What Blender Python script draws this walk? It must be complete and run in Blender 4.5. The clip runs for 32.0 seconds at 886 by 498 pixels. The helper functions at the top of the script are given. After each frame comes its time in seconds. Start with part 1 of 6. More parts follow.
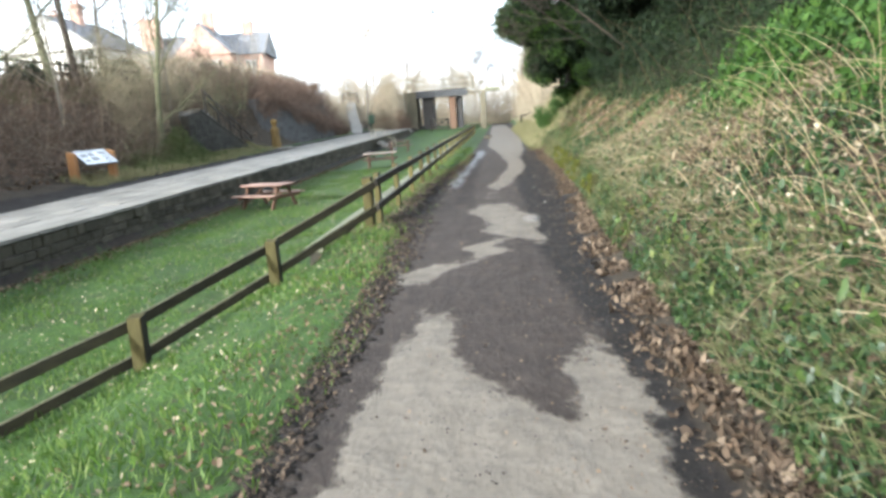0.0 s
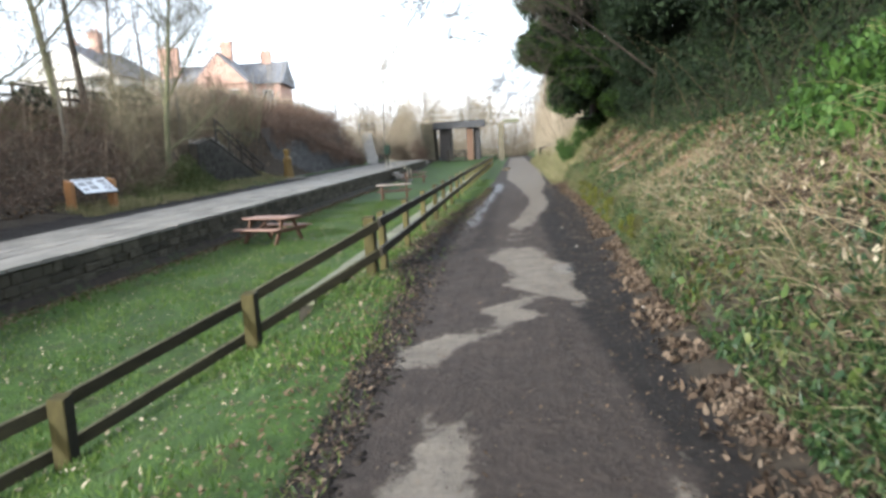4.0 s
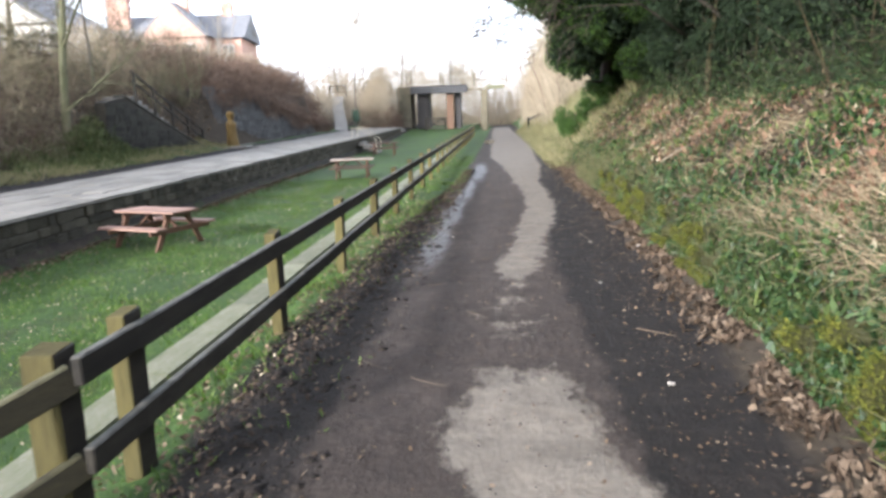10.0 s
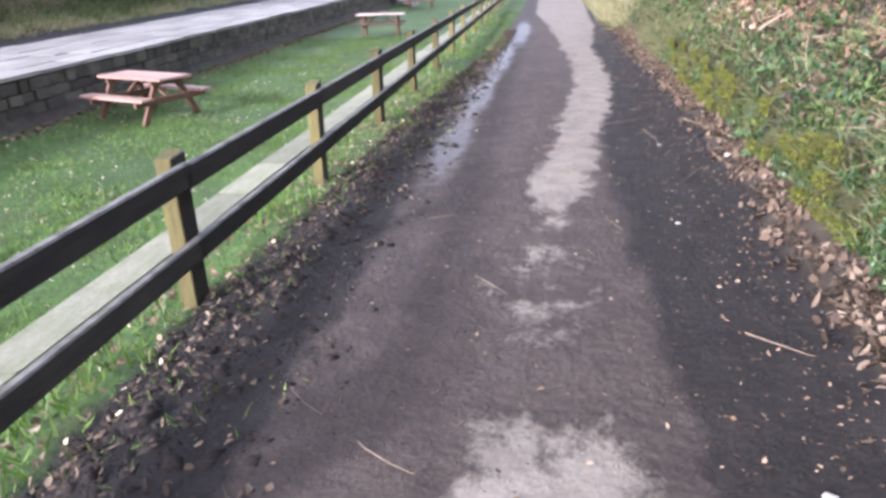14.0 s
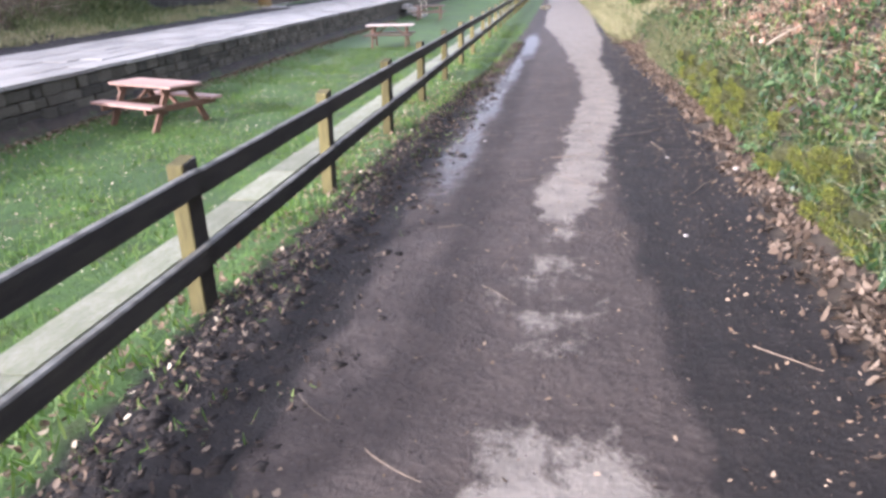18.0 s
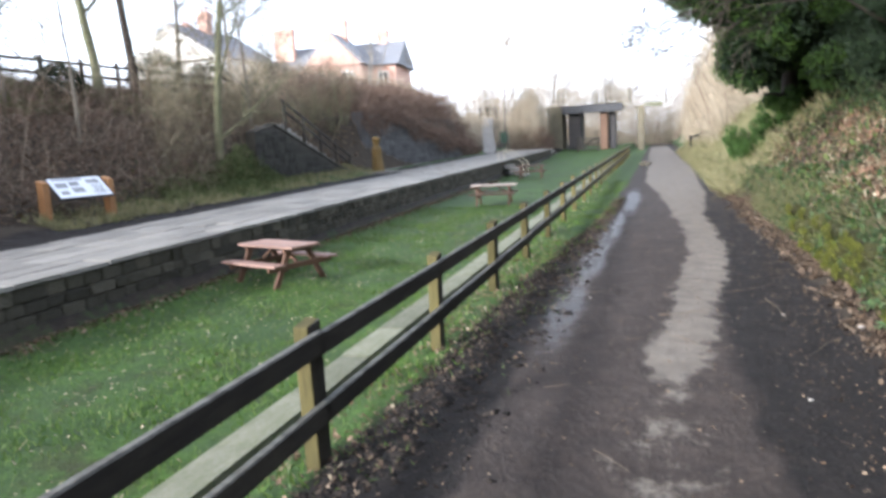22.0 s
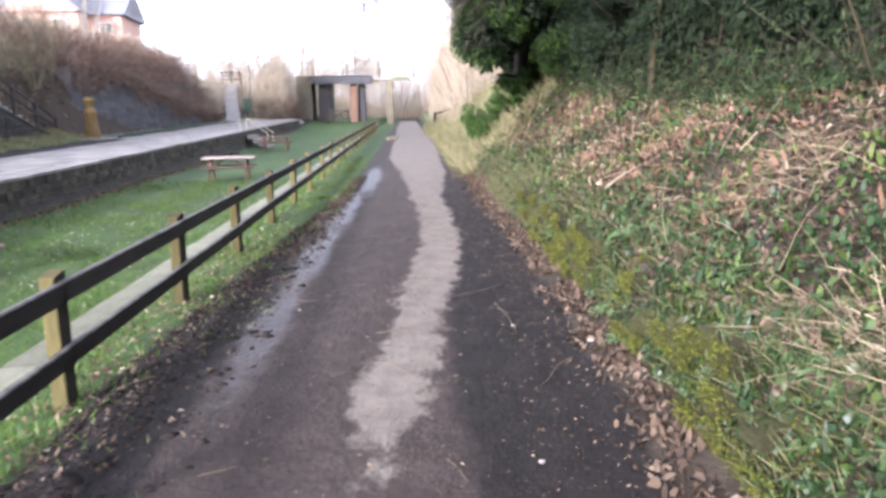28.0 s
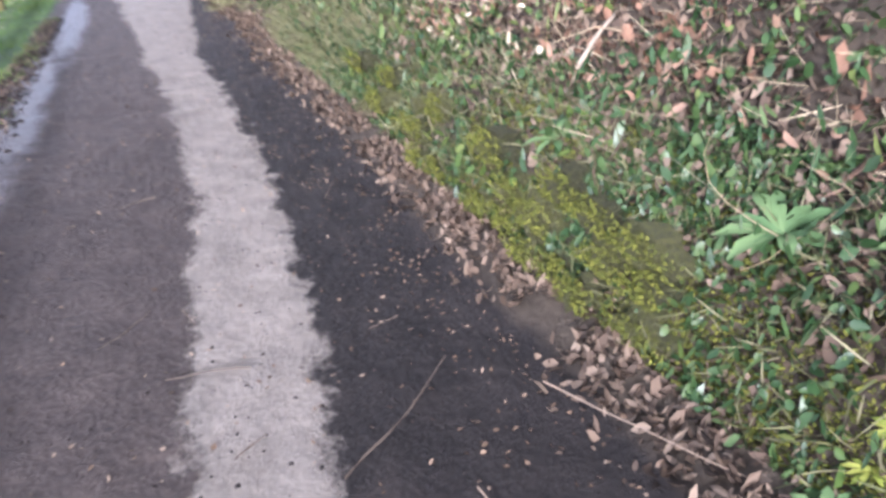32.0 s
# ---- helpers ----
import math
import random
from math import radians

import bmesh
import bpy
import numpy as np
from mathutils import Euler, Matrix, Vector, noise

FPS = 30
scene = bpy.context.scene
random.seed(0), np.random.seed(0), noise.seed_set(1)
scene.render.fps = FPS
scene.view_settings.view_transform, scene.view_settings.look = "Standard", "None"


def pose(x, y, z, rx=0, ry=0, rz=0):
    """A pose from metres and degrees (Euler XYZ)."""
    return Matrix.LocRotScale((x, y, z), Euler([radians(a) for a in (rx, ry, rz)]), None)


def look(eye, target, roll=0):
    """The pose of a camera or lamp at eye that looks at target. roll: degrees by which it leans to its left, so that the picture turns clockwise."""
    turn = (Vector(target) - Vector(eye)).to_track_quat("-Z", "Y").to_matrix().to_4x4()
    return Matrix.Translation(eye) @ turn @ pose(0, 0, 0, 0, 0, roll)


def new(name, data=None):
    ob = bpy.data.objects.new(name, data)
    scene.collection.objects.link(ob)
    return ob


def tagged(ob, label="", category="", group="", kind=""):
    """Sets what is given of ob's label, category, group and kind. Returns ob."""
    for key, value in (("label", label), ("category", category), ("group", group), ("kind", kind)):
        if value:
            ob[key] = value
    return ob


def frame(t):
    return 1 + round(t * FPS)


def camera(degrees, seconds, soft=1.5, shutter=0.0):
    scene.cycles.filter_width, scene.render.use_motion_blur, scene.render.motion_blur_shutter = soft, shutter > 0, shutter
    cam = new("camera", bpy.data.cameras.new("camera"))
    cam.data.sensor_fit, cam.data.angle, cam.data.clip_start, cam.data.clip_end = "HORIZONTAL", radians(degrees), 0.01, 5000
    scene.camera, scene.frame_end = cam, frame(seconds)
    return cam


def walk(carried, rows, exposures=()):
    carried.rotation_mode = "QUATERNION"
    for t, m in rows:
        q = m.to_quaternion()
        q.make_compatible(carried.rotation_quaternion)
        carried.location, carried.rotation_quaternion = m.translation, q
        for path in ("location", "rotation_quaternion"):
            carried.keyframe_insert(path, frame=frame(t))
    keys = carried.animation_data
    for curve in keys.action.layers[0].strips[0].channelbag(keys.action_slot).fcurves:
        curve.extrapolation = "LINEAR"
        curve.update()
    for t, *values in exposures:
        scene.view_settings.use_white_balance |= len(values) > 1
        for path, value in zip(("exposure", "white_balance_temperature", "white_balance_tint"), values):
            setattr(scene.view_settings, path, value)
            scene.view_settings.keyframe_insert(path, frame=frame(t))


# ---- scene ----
cam = camera(65.7, 32.0, soft=3.1, shutter=0.5)

PATH = [
    (0, (0.814, -2.606, 1.503), (0.631, -0.65, 1.129), -4.3),
    (0.5, (0.786, -2.336, 1.501), (0.571, -0.377, 1.16), -3.2),
    (1, (0.787, -2.244, 1.497), (0.554, -0.288, 1.151), -2.6),
    (1.5, (0.8, -2.226, 1.501), (0.54, -0.269, 1.183), -2.2),
    (2, (0.785, -2.162, 1.513), (0.524, -0.203, 1.208), -2.0),
    (2.5, (0.767, -2.098, 1.515), (0.534, -0.125, 1.29), -2.6),
    (4.5, (0.659, -0.473, 1.483), (0.434, 1.492, 1.189), -3.7),
    (5, (0.602, 0.065, 1.498), (0.429, 2.048, 1.3), -2.5),
    (5.5, (0.525, 0.578, 1.51), (0.447, 2.561, 1.269), -3.4),
    (6, (0.557, 1.071, 1.521), (0.332, 3.037, 1.231), -3.1),
    (6.5, (0.496, 1.585, 1.53), (0.38, 3.566, 1.285), -3.2),
    (7, (0.508, 2.132, 1.533), (0.318, 4.109, 1.297), -3.5),
    (7.5, (0.504, 2.705, 1.516), (0.388, 4.693, 1.331), -2.4),
    (8, (0.473, 3.235, 1.539), (0.433, 5.219, 1.291), -3.5),
    (8.5, (0.49, 3.723, 1.544), (0.319, 5.697, 1.269), -2.7),
    (9, (0.479, 4.212, 1.541), (0.456, 6.185, 1.214), -3.7),
    (9.5, (0.514, 4.682, 1.534), (0.386, 6.645, 1.174), -3.8),
    (10, (0.556, 5.142, 1.54), (0.387, 7.098, 1.161), -2.2),
    (10.5, (0.564, 5.616, 1.535), (0.401, 7.56, 1.097), -3.7),
    (11, (0.608, 6.056, 1.521), (0.359, 7.96, 0.962), -1.8),
    (11.5, (0.58, 6.45, 1.505), (0.417, 8.372, 0.976), -1.7),
    (12, (0.551, 6.73, 1.531), (0.353, 8.642, 0.977), -2.5),
    (12.5, (0.606, 7.003, 1.531), (0.2, 8.859, 0.904), -2.0),
    (13, (0.603, 7.124, 1.525), (0.254, 8.963, 0.821), -2.1),
    (13.5, (0.596, 7.138, 1.524), (0.258, 8.959, 0.768), -1.9),
    (14, (0.612, 7.123, 1.531), (0.328, 8.949, 0.768), -1.8),
    (14.5, (0.61, 7.122, 1.526), (0.335, 8.96, 0.787), -2.1),
    (16.5, (0.612, 7.131, 1.521), (0.309, 8.959, 0.769), -2.1),
    (17, (0.614, 7.108, 1.529), (0.317, 8.938, 0.78), -1.7),
    (17.5, (0.603, 7.127, 1.523), (0.297, 8.958, 0.78), -1.6),
    (18, (0.599, 7.11, 1.529), (0.298, 8.946, 0.794), -1.2),
    (18.5, (0.599, 7.102, 1.53), (0.291, 8.938, 0.796), -1.0),
    (19, (0.594, 7.106, 1.527), (0.277, 8.939, 0.793), -1.2),
    (19.5, (0.594, 7.113, 1.526), (0.297, 8.946, 0.782), -0.8),
    (20, (0.585, 7.109, 1.526), (0.269, 8.939, 0.782), -0.6),
    (20.5, (0.595, 7.096, 1.528), (0.29, 8.937, 0.809), -1.2),
    (21, (0.596, 7.086, 1.556), (0.257, 8.969, 0.973), -3.1),
    (21.5, (0.59, 7.042, 1.589), (0.132, 8.946, 1.182), -4.1),
    (22, (0.597, 6.994, 1.615), (-0.001, 8.879, 1.314), -3.3),
    (22.5, (0.573, 7.038, 1.631), (-0.116, 8.907, 1.454), -2.1),
    (23, (0.595, 6.92, 1.651), (-0.14, 8.775, 1.512), -1.6),
    (23.5, (0.558, 7.017, 1.642), (-0.165, 8.876, 1.5), -1.5),
    (24, (0.549, 7.018, 1.64), (-0.162, 8.88, 1.482), -1.5),
    (24.5, (0.533, 7.036, 1.639), (-0.161, 8.905, 1.472), -1.1),
    (25, (0.521, 7.021, 1.636), (-0.162, 8.892, 1.447), -0.9),
    (25.5, (0.499, 7.062, 1.617), (-0.067, 8.964, 1.369), -1.0),
    (26, (0.507, 7.257, 1.59), (0.208, 9.199, 1.214), -1.7),
    (26.5, (0.683, 7.417, 1.626), (0.526, 9.382, 1.291), -2.0),
    (28.5, (0.863, 8.891, 1.629), (1.029, 10.832, 1.178), -1.7),
    (29, (0.84, 9.443, 1.639), (1.05, 11.369, 1.142), -3.4),
    (29.5, (0.884, 10.038, 1.646), (1.052, 11.959, 1.113), -2.4),
    (30, (0.852, 10.595, 1.648), (1.155, 12.474, 1.031), -3.3),
    (30.5, (0.866, 11.149, 1.643), (1.194, 12.994, 0.945), -3.1),
    (31, (0.865, 11.667, 1.614), (1.43, 13.439, 0.877), -1.0),
    (31.5, (0.882, 12.129, 1.585), (1.464, 13.883, 0.819), -1.6),
    (32, (0.909, 12.567, 1.586), (1.587, 14.206, 0.66), -1.7),
]

EXPOSURES = [(0, 0.95, 5650, 4), (1, 0.8, 5650, 4), (2.5, 0.68, 5650, 5), (5, 0.42, 5750, 8), (9.2, 0.4, 5700, 11), (10, 0.84, 5690, 11), (11, 1.24, 5520, 18), (12, 1.31, 5420, 20), (13, 1.36, 5420, 23), (21.1, 1.41, 5470, 24), (21.7, 1.11, 5370, 13),
             (22.4, 0.26, 5900, 11), (23, -0.26, 6200, 9), (24, -0.56, 6250, 9), (25.3, -0.34, 6450, 9), (26.2, 0.69, 6190, 11), (28.5, 1.18, 5370, 25), (30, 1.31, 5170, 26), (32, 1.28, 5220, 24)]
walk(cam, [(t, look(eye, target, roll)) for t, eye, target, roll in PATH], EXPOSURES)

# ---------------------------------------------------------------- world and light
world = bpy.data.worlds.new("sky")
scene.world = world
world.use_nodes = True
wn = world.node_tree
wn.nodes.clear()
sky = wn.nodes.new("ShaderNodeTexSky")
sky.sky_type = "NISHITA"
sky.sun_disc = False
SUN_ELEV, SUN_AZ = 18.0, 216.0          # degrees; azimuth clockwise from +y
sky.sun_elevation = radians(SUN_ELEV)
sky.sun_rotation = radians(SUN_AZ)
sky.air_density, sky.dust_density, sky.ozone_density = 1.0, 7.0, 0.5
haze = wn.nodes.new("ShaderNodeMixRGB")
way_up = wn.nodes.new("ShaderNodeTexCoord")
split = wn.nodes.new("ShaderNodeSeparateXYZ")
thin = wn.nodes.new("ShaderNodeMapRange")         # the haze thins towards the zenith
thin.interpolation_type = "SMOOTHSTEP"
thin.inputs[1].default_value, thin.inputs[2].default_value = 0.35, 0.95
thin.inputs[3].default_value, thin.inputs[4].default_value = 0.47, 0.12
wn.links.new(way_up.outputs["Generated"], split.inputs[0])
wn.links.new(split.outputs[2], thin.inputs[0])
wn.links.new(thin.outputs[0], haze.inputs[0])
haze.inputs[2].default_value = (15.6, 15.6, 15.7, 1)
back = wn.nodes.new("ShaderNodeBackground")
back.inputs[1].default_value = 0.205
wout = wn.nodes.new("ShaderNodeOutputWorld")
wn.links.new(sky.outputs[0], haze.inputs[1])
wn.links.new(haze.outputs[0], back.inputs[0])
wn.links.new(back.outputs[0], wout.inputs[0])

sun_data = bpy.data.lights.new("sun", "SUN")
sun_data.energy, sun_data.angle, sun_data.color = 5.0, radians(4.0), (1.0, 0.95, 0.88)
sun = new("sun", sun_data)
sa, se = radians(SUN_AZ), radians(SUN_ELEV)
sun_way = Vector((math.sin(sa) * math.cos(se), math.cos(sa) * math.cos(se), math.sin(se)))
sun.matrix_world = look(sun_way * 50, (0, 0, 0))


# ---------------------------------------------------------------- materials
def node_mat(name):
    m = bpy.data.materials.new(name)
    m.use_nodes = True
    nt = m.node_tree
    return m, nt, nt.nodes["Principled BSDF"]


def add(nt, kind, **settings):
    n = nt.nodes.new(kind)
    for k, v in settings.items():
        if k == "op":
            n.operation = v
        elif k == "blend":
            n.blend_type = v
    return n


def noise_fac(nt, scale, detail=5.0, rough=0.6, stretch=None, lo=0.35, hi=0.65, coords="Object"):
    tc = add(nt, "ShaderNodeTexCoord")
    out = tc.outputs[coords]
    if stretch:
        mp = add(nt, "ShaderNodeMapping")
        mp.inputs["Scale"].default_value = stretch
        nt.links.new(out, mp.inputs[0])
        out = mp.outputs[0]
    n = add(nt, "ShaderNodeTexNoise")
    n.inputs["Scale"].default_value = scale
    n.inputs["Detail"].default_value = detail
    n.inputs["Roughness"].default_value = rough
    nt.links.new(out, n.inputs["Vector"])
    r = add(nt, "ShaderNodeMapRange")
    r.inputs[1].default_value, r.inputs[2].default_value = lo, hi
    nt.links.new(n.outputs["Fac"], r.inputs[0])
    return r.outputs[0]


def mixc(nt, fac, a, b):
    n = add(nt, "ShaderNodeMixRGB")
    for sock, v in ((n.inputs[0], fac), (n.inputs[1], a), (n.inputs[2], b)):
        if isinstance(v, (int, float)):
            sock.default_value = v
        elif isinstance(v, (tuple, list)):
            sock.default_value = (*v, 1)
        else:
            nt.links.new(v, sock)
    return n.outputs[0]


def mathn(nt, op, a, b):
    n = add(nt, "ShaderNodeMath", op=op)
    for sock, v in ((n.inputs[0], a), (n.inputs[1], b)):
        if isinstance(v, (int, float)):
            sock.default_value = v
        else:
            nt.links.new(v, sock)
    return n.outputs[0]


def bump(nt, bsdf, height, strength, dist):
    b = add(nt, "ShaderNodeBump")
    b.inputs["Strength"].default_value = strength
    b.inputs["Distance"].default_value = dist
    nt.links.new(height, b.inputs["Height"])
    nt.links.new(b.outputs[0], bsdf.inputs["Normal"])


def surf(name, c1, c2, c3, scale, fine, rough=0.85, stretch=None, bump_s=0.5, bump_d=0.01, spec=0.3, island=0.0, obj_random=0.0, metal=0.0):
    """A surface of three colours mixed by a coarse and a fine noise, with relief."""
    m, nt, b = node_mat(name)
    big = noise_fac(nt, scale, stretch=stretch)
    small = noise_fac(nt, fine, detail=8, rough=0.7, stretch=stretch, lo=0.3, hi=0.7)
    col = mixc(nt, big, c1, c2)
    col = mixc(nt, mathn(nt, "MULTIPLY", small, 0.6), col, c3)
    if island or obj_random:
        src = add(nt, "ShaderNodeNewGeometry").outputs["Random Per Island"] if island else add(nt, "ShaderNodeObjectInfo").outputs["Random"]
        amount = island or obj_random
        hsv = add(nt, "ShaderNodeHueSaturation")
        r = add(nt, "ShaderNodeMapRange")
        r.inputs[3].default_value, r.inputs[4].default_value = 1 - amount, 1 + amount
        nt.links.new(src, r.inputs[0])
        nt.links.new(r.outputs[0], hsv.inputs["Value"])
        nt.links.new(col, hsv.inputs["Color"])
        col = hsv.outputs[0]
    nt.links.new(col, b.inputs["Base Color"])
    b.inputs["Roughness"].default_value = rough
    b.inputs["Metallic"].default_value = metal
    b.inputs["Specular IOR Level"].default_value = spec
    if bump_s:
        bump(nt, b, small, bump_s, bump_d)
    return m


def skylit_tops(m, colour, amount):
    """Puts sky light on a rail's upper side into its colour, as patchy grey."""
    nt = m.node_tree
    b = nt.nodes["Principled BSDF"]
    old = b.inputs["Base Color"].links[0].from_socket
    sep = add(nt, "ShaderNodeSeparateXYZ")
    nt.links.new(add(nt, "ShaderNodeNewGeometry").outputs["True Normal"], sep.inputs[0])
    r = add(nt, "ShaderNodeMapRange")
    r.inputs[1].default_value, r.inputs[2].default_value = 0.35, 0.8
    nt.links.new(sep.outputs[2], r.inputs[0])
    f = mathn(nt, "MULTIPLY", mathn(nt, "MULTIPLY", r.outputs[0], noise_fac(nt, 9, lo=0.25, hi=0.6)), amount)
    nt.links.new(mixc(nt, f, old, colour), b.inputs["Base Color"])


def leafy(name, c1, c2, c3, rough=0.5, trans=0.25):
    """Leaves: each island takes its own mix of three colours, and lets some light through."""
    m, nt, b = node_mat(name)
    rnd = add(nt, "ShaderNodeNewGeometry").outputs["Random Per Island"]
    ramp = add(nt, "ShaderNodeValToRGB")
    e = ramp.color_ramp.elements
    e[0].color, e[1].color = (*c1, 1), (*c3, 1)
    mid = ramp.color_ramp.elements.new(0.5)
    mid.color = (*c2, 1)
    nt.links.new(rnd, ramp.inputs[0])
    f = noise_fac(nt, 1.3, detail=3)
    col = mixc(nt, mathn(nt, "MULTIPLY", f, 0.35), ramp.outputs[0], c2)
    nt.links.new(col, b.inputs["Base Color"])
    b.inputs["Roughness"].default_value = rough
    b.inputs["Specular IOR Level"].default_value = 0.25
    t = add(nt, "ShaderNodeBsdfTranslucent")
    nt.links.new(col, t.inputs[0])
    mx = add(nt, "ShaderNodeMixShader")
    mx.inputs[0].default_value = trans
    nt.links.new(b.outputs[0], mx.inputs[1])
    nt.links.new(t.outputs[0], mx.inputs[2])
    nt.links.new(mx.outputs[0], nt.nodes["Material Output"].inputs[0])
    return m


def ground_material():
    m, nt, b = node_mat("ground")

    def mask(name):
        a = add(nt, "ShaderNodeAttribute")
        a.attribute_name = name
        return a.outputs["Fac"]

    def ragged(name, scale, amount, lo=0.4, hi=0.6):
        n = noise_fac(nt, scale, detail=9, rough=0.68, lo=0.0, hi=1.0, stretch=(1, 0.8, 1))
        n = mathn(nt, "ADD", mathn(nt, "MULTIPLY", n, 0.6), mathn(nt, "MULTIPLY", noise_fac(nt, scale * 0.32, detail=4, lo=0.1, hi=0.9, stretch=(1, 0.45, 1)), 0.4))
        v = mathn(nt, "ADD", mask(name), mathn(nt, "MULTIPLY", mathn(nt, "SUBTRACT", n, 0.5), amount))
        r = add(nt, "ShaderNodeMapRange")
        r.inputs[1].default_value, r.inputs[2].default_value = lo, hi
        nt.links.new(v, r.inputs[0])
        return r.outputs[0]

    fine = noise_fac(nt, 38, detail=8, rough=0.75, lo=0.25, hi=0.75)
    mid = noise_fac(nt, 5.0, detail=6, rough=0.65)
    big = noise_fac(nt, 0.7, detail=4)
    mud = mixc(nt, big, mixc(nt, mid, (0.018, 0.0131, 0.0107), (0.0377, 0.0287, 0.023)), mixc(nt, mid, (0.0303, 0.023, 0.0187), (0.0607, 0.0467, 0.0377)))
    blot = noise_fac(nt, 3.1, detail=9, rough=0.75, lo=0.42, hi=0.60)
    mud = mixc(nt, mathn(nt, "MULTIPLY", blot, 0.55), mud, (0.021, 0.0155, 0.0125))
    mud = mixc(nt, mathn(nt, "MULTIPLY", fine, 0.35), mud, (0.090, 0.072, 0.059))
    crumb = noise_fac(nt, 75, detail=3, rough=0.6, lo=0.62, hi=0.72)
    mud = mixc(nt, mathn(nt, "MULTIPLY", crumb, 0.5), mud, (0.15, 0.125, 0.10))
    gravel = mixc(nt, mid, (0.1419, 0.1214, 0.0958), (0.2021, 0.1752, 0.141))
    gravel = mixc(nt, mathn(nt, "MULTIPLY", noise_fac(nt, 2.4, detail=8, rough=0.7, lo=0.48, hi=0.70), 0.55), gravel, (0.085, 0.072, 0.059))
    gravel = mixc(nt, mathn(nt, "MULTIPLY", fine, 0.35), gravel, (0.110, 0.095, 0.080))
    grass = mixc(nt, mid, (0.024, 0.056, 0.008), (0.066, 0.134, 0.019))
    grass = mixc(nt, mathn(nt, "MULTIPLY", fine, 0.5), grass, (0.045, 0.060, 0.015))
    grass = mixc(nt, mathn(nt, "MULTIPLY", big, 0.75), grass, (0.030, 0.054, 0.018))
    grass = mixc(nt, mathn(nt, "MULTIPLY", noise_fac(nt, 1.7, detail=6, rough=0.7, lo=0.52, hi=0.66), 0.7), grass, (0.030, 0.028, 0.012))
    litter = mixc(nt, mid, (0.014, 0.011, 0.008), (0.038, 0.030, 0.020))
    litter = mixc(nt, mathn(nt, "MULTIPLY", fine, 0.5), litter, (0.085, 0.064, 0.042))
    dry, grs, lit = ragged("dry", 6.5, 2.0, 0.42, 0.62), ragged("grass", 7.0, 1.2, 0.35, 0.65), ragged("litter", 5.0, 1.0, 0.35, 0.65)
    damp = ragged("damp", 6.5, 1.9, 0.32, 0.68)
    patch = noise_fac(nt, 2.2, detail=7, rough=0.7, lo=0.3, hi=0.7)
    wet_mud = mixc(nt, patch, mixc(nt, mid, (0.0038, 0.0029, 0.0025), (0.0092, 0.0071, 0.0059)), mixc(nt, mid, (0.0079, 0.0061, 0.0051), (0.0192, 0.015, 0.0124)))
    mud = mixc(nt, damp, mud, mixc(nt, mathn(nt, "MULTIPLY", fine, 0.3), wet_mud, (0.032, 0.0252, 0.0206)))
    col = mixc(nt, dry, mud, gravel)
    col = mixc(nt, lit, col, litter)
    col = mixc(nt, grs, col, grass)
    nt.links.new(col, b.inputs["Base Color"])
    wet = ragged("wet", 7.0, 1.3, 0.42, 0.75)
    rough_n = add(nt, "ShaderNodeMapRange")
    rough_n.inputs[3].default_value, rough_n.inputs[4].default_value = 0.85, 0.46
    nt.links.new(wet, rough_n.inputs[0])
    nt.links.new(rough_n.outputs[0], b.inputs["Roughness"])
    b.inputs["Specular IOR Level"].default_value = 0.26
    h = mathn(nt, "ADD", mathn(nt, "MULTIPLY", fine, 0.5), mid)
    h = mathn(nt, "MULTIPLY", h, mathn(nt, "SUBTRACT", 1.0, mathn(nt, "MULTIPLY", wet, 0.85)))
    tracks = noise_fac(nt, 1.0, detail=3, rough=0.5, stretch=(7.0, 0.35, 1), lo=0.2, hi=0.8)
    clods = noise_fac(nt, 16, detail=4, rough=0.6, lo=0.2, hi=0.8)
    h = mathn(nt, "ADD", h, mathn(nt, "ADD", mathn(nt, "MULTIPLY", tracks, 0.6), mathn(nt, "MULTIPLY", clods, 0.9)))
    h = mathn(nt, "MULTIPLY", h, mathn(nt, "SUBTRACT", 1.0, mathn(nt, "MULTIPLY", dry, 0.62)))
    bump(nt, b, h, 0.6, 0.025)
    return m


GROUND = ground_material()
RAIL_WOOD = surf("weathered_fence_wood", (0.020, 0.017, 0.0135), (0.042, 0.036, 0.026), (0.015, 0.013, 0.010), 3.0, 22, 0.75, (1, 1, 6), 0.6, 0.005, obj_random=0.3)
POST_WOOD = surf("mossy_post_wood", (0.1155, 0.099, 0.0378), (0.0616, 0.0539, 0.0231), (0.033, 0.0286, 0.0147), 4.0, 25, 0.88, (1, 1, 0.2), 0.7, 0.005, spec=0.15, obj_random=0.3)
RAIL_MOSSY = surf("mossy_rail_wood", (0.062, 0.052, 0.026), (0.034, 0.030, 0.018), (0.022, 0.019, 0.013), 3.0, 22, 0.85, (1, 1, 6), 0.7, 0.006, obj_random=0.3)
# rail tops painted paler for the sky light they catch
skylit_tops(RAIL_WOOD, (0.15, 0.145, 0.125), 0.8)
skylit_tops(RAIL_MOSSY, (0.13, 0.125, 0.07), 0.7)
TABLE_WOOD = surf("red_stained_table_wood", (0.25, 0.142, 0.108), (0.175, 0.096, 0.071), (0.33, 0.24, 0.195), 2.5, 18, 0.6, (0.3, 4, 4), 0.4, 0.003, obj_random=0.18)
LEG_WOOD = surf("brown_table_frame_wood", (0.108, 0.054, 0.0324), (0.072, 0.036, 0.0216), (0.144, 0.0864, 0.0576), 2.5, 18, 0.65, (4, 4, 0.5), 0.4, 0.003, obj_random=0.2)
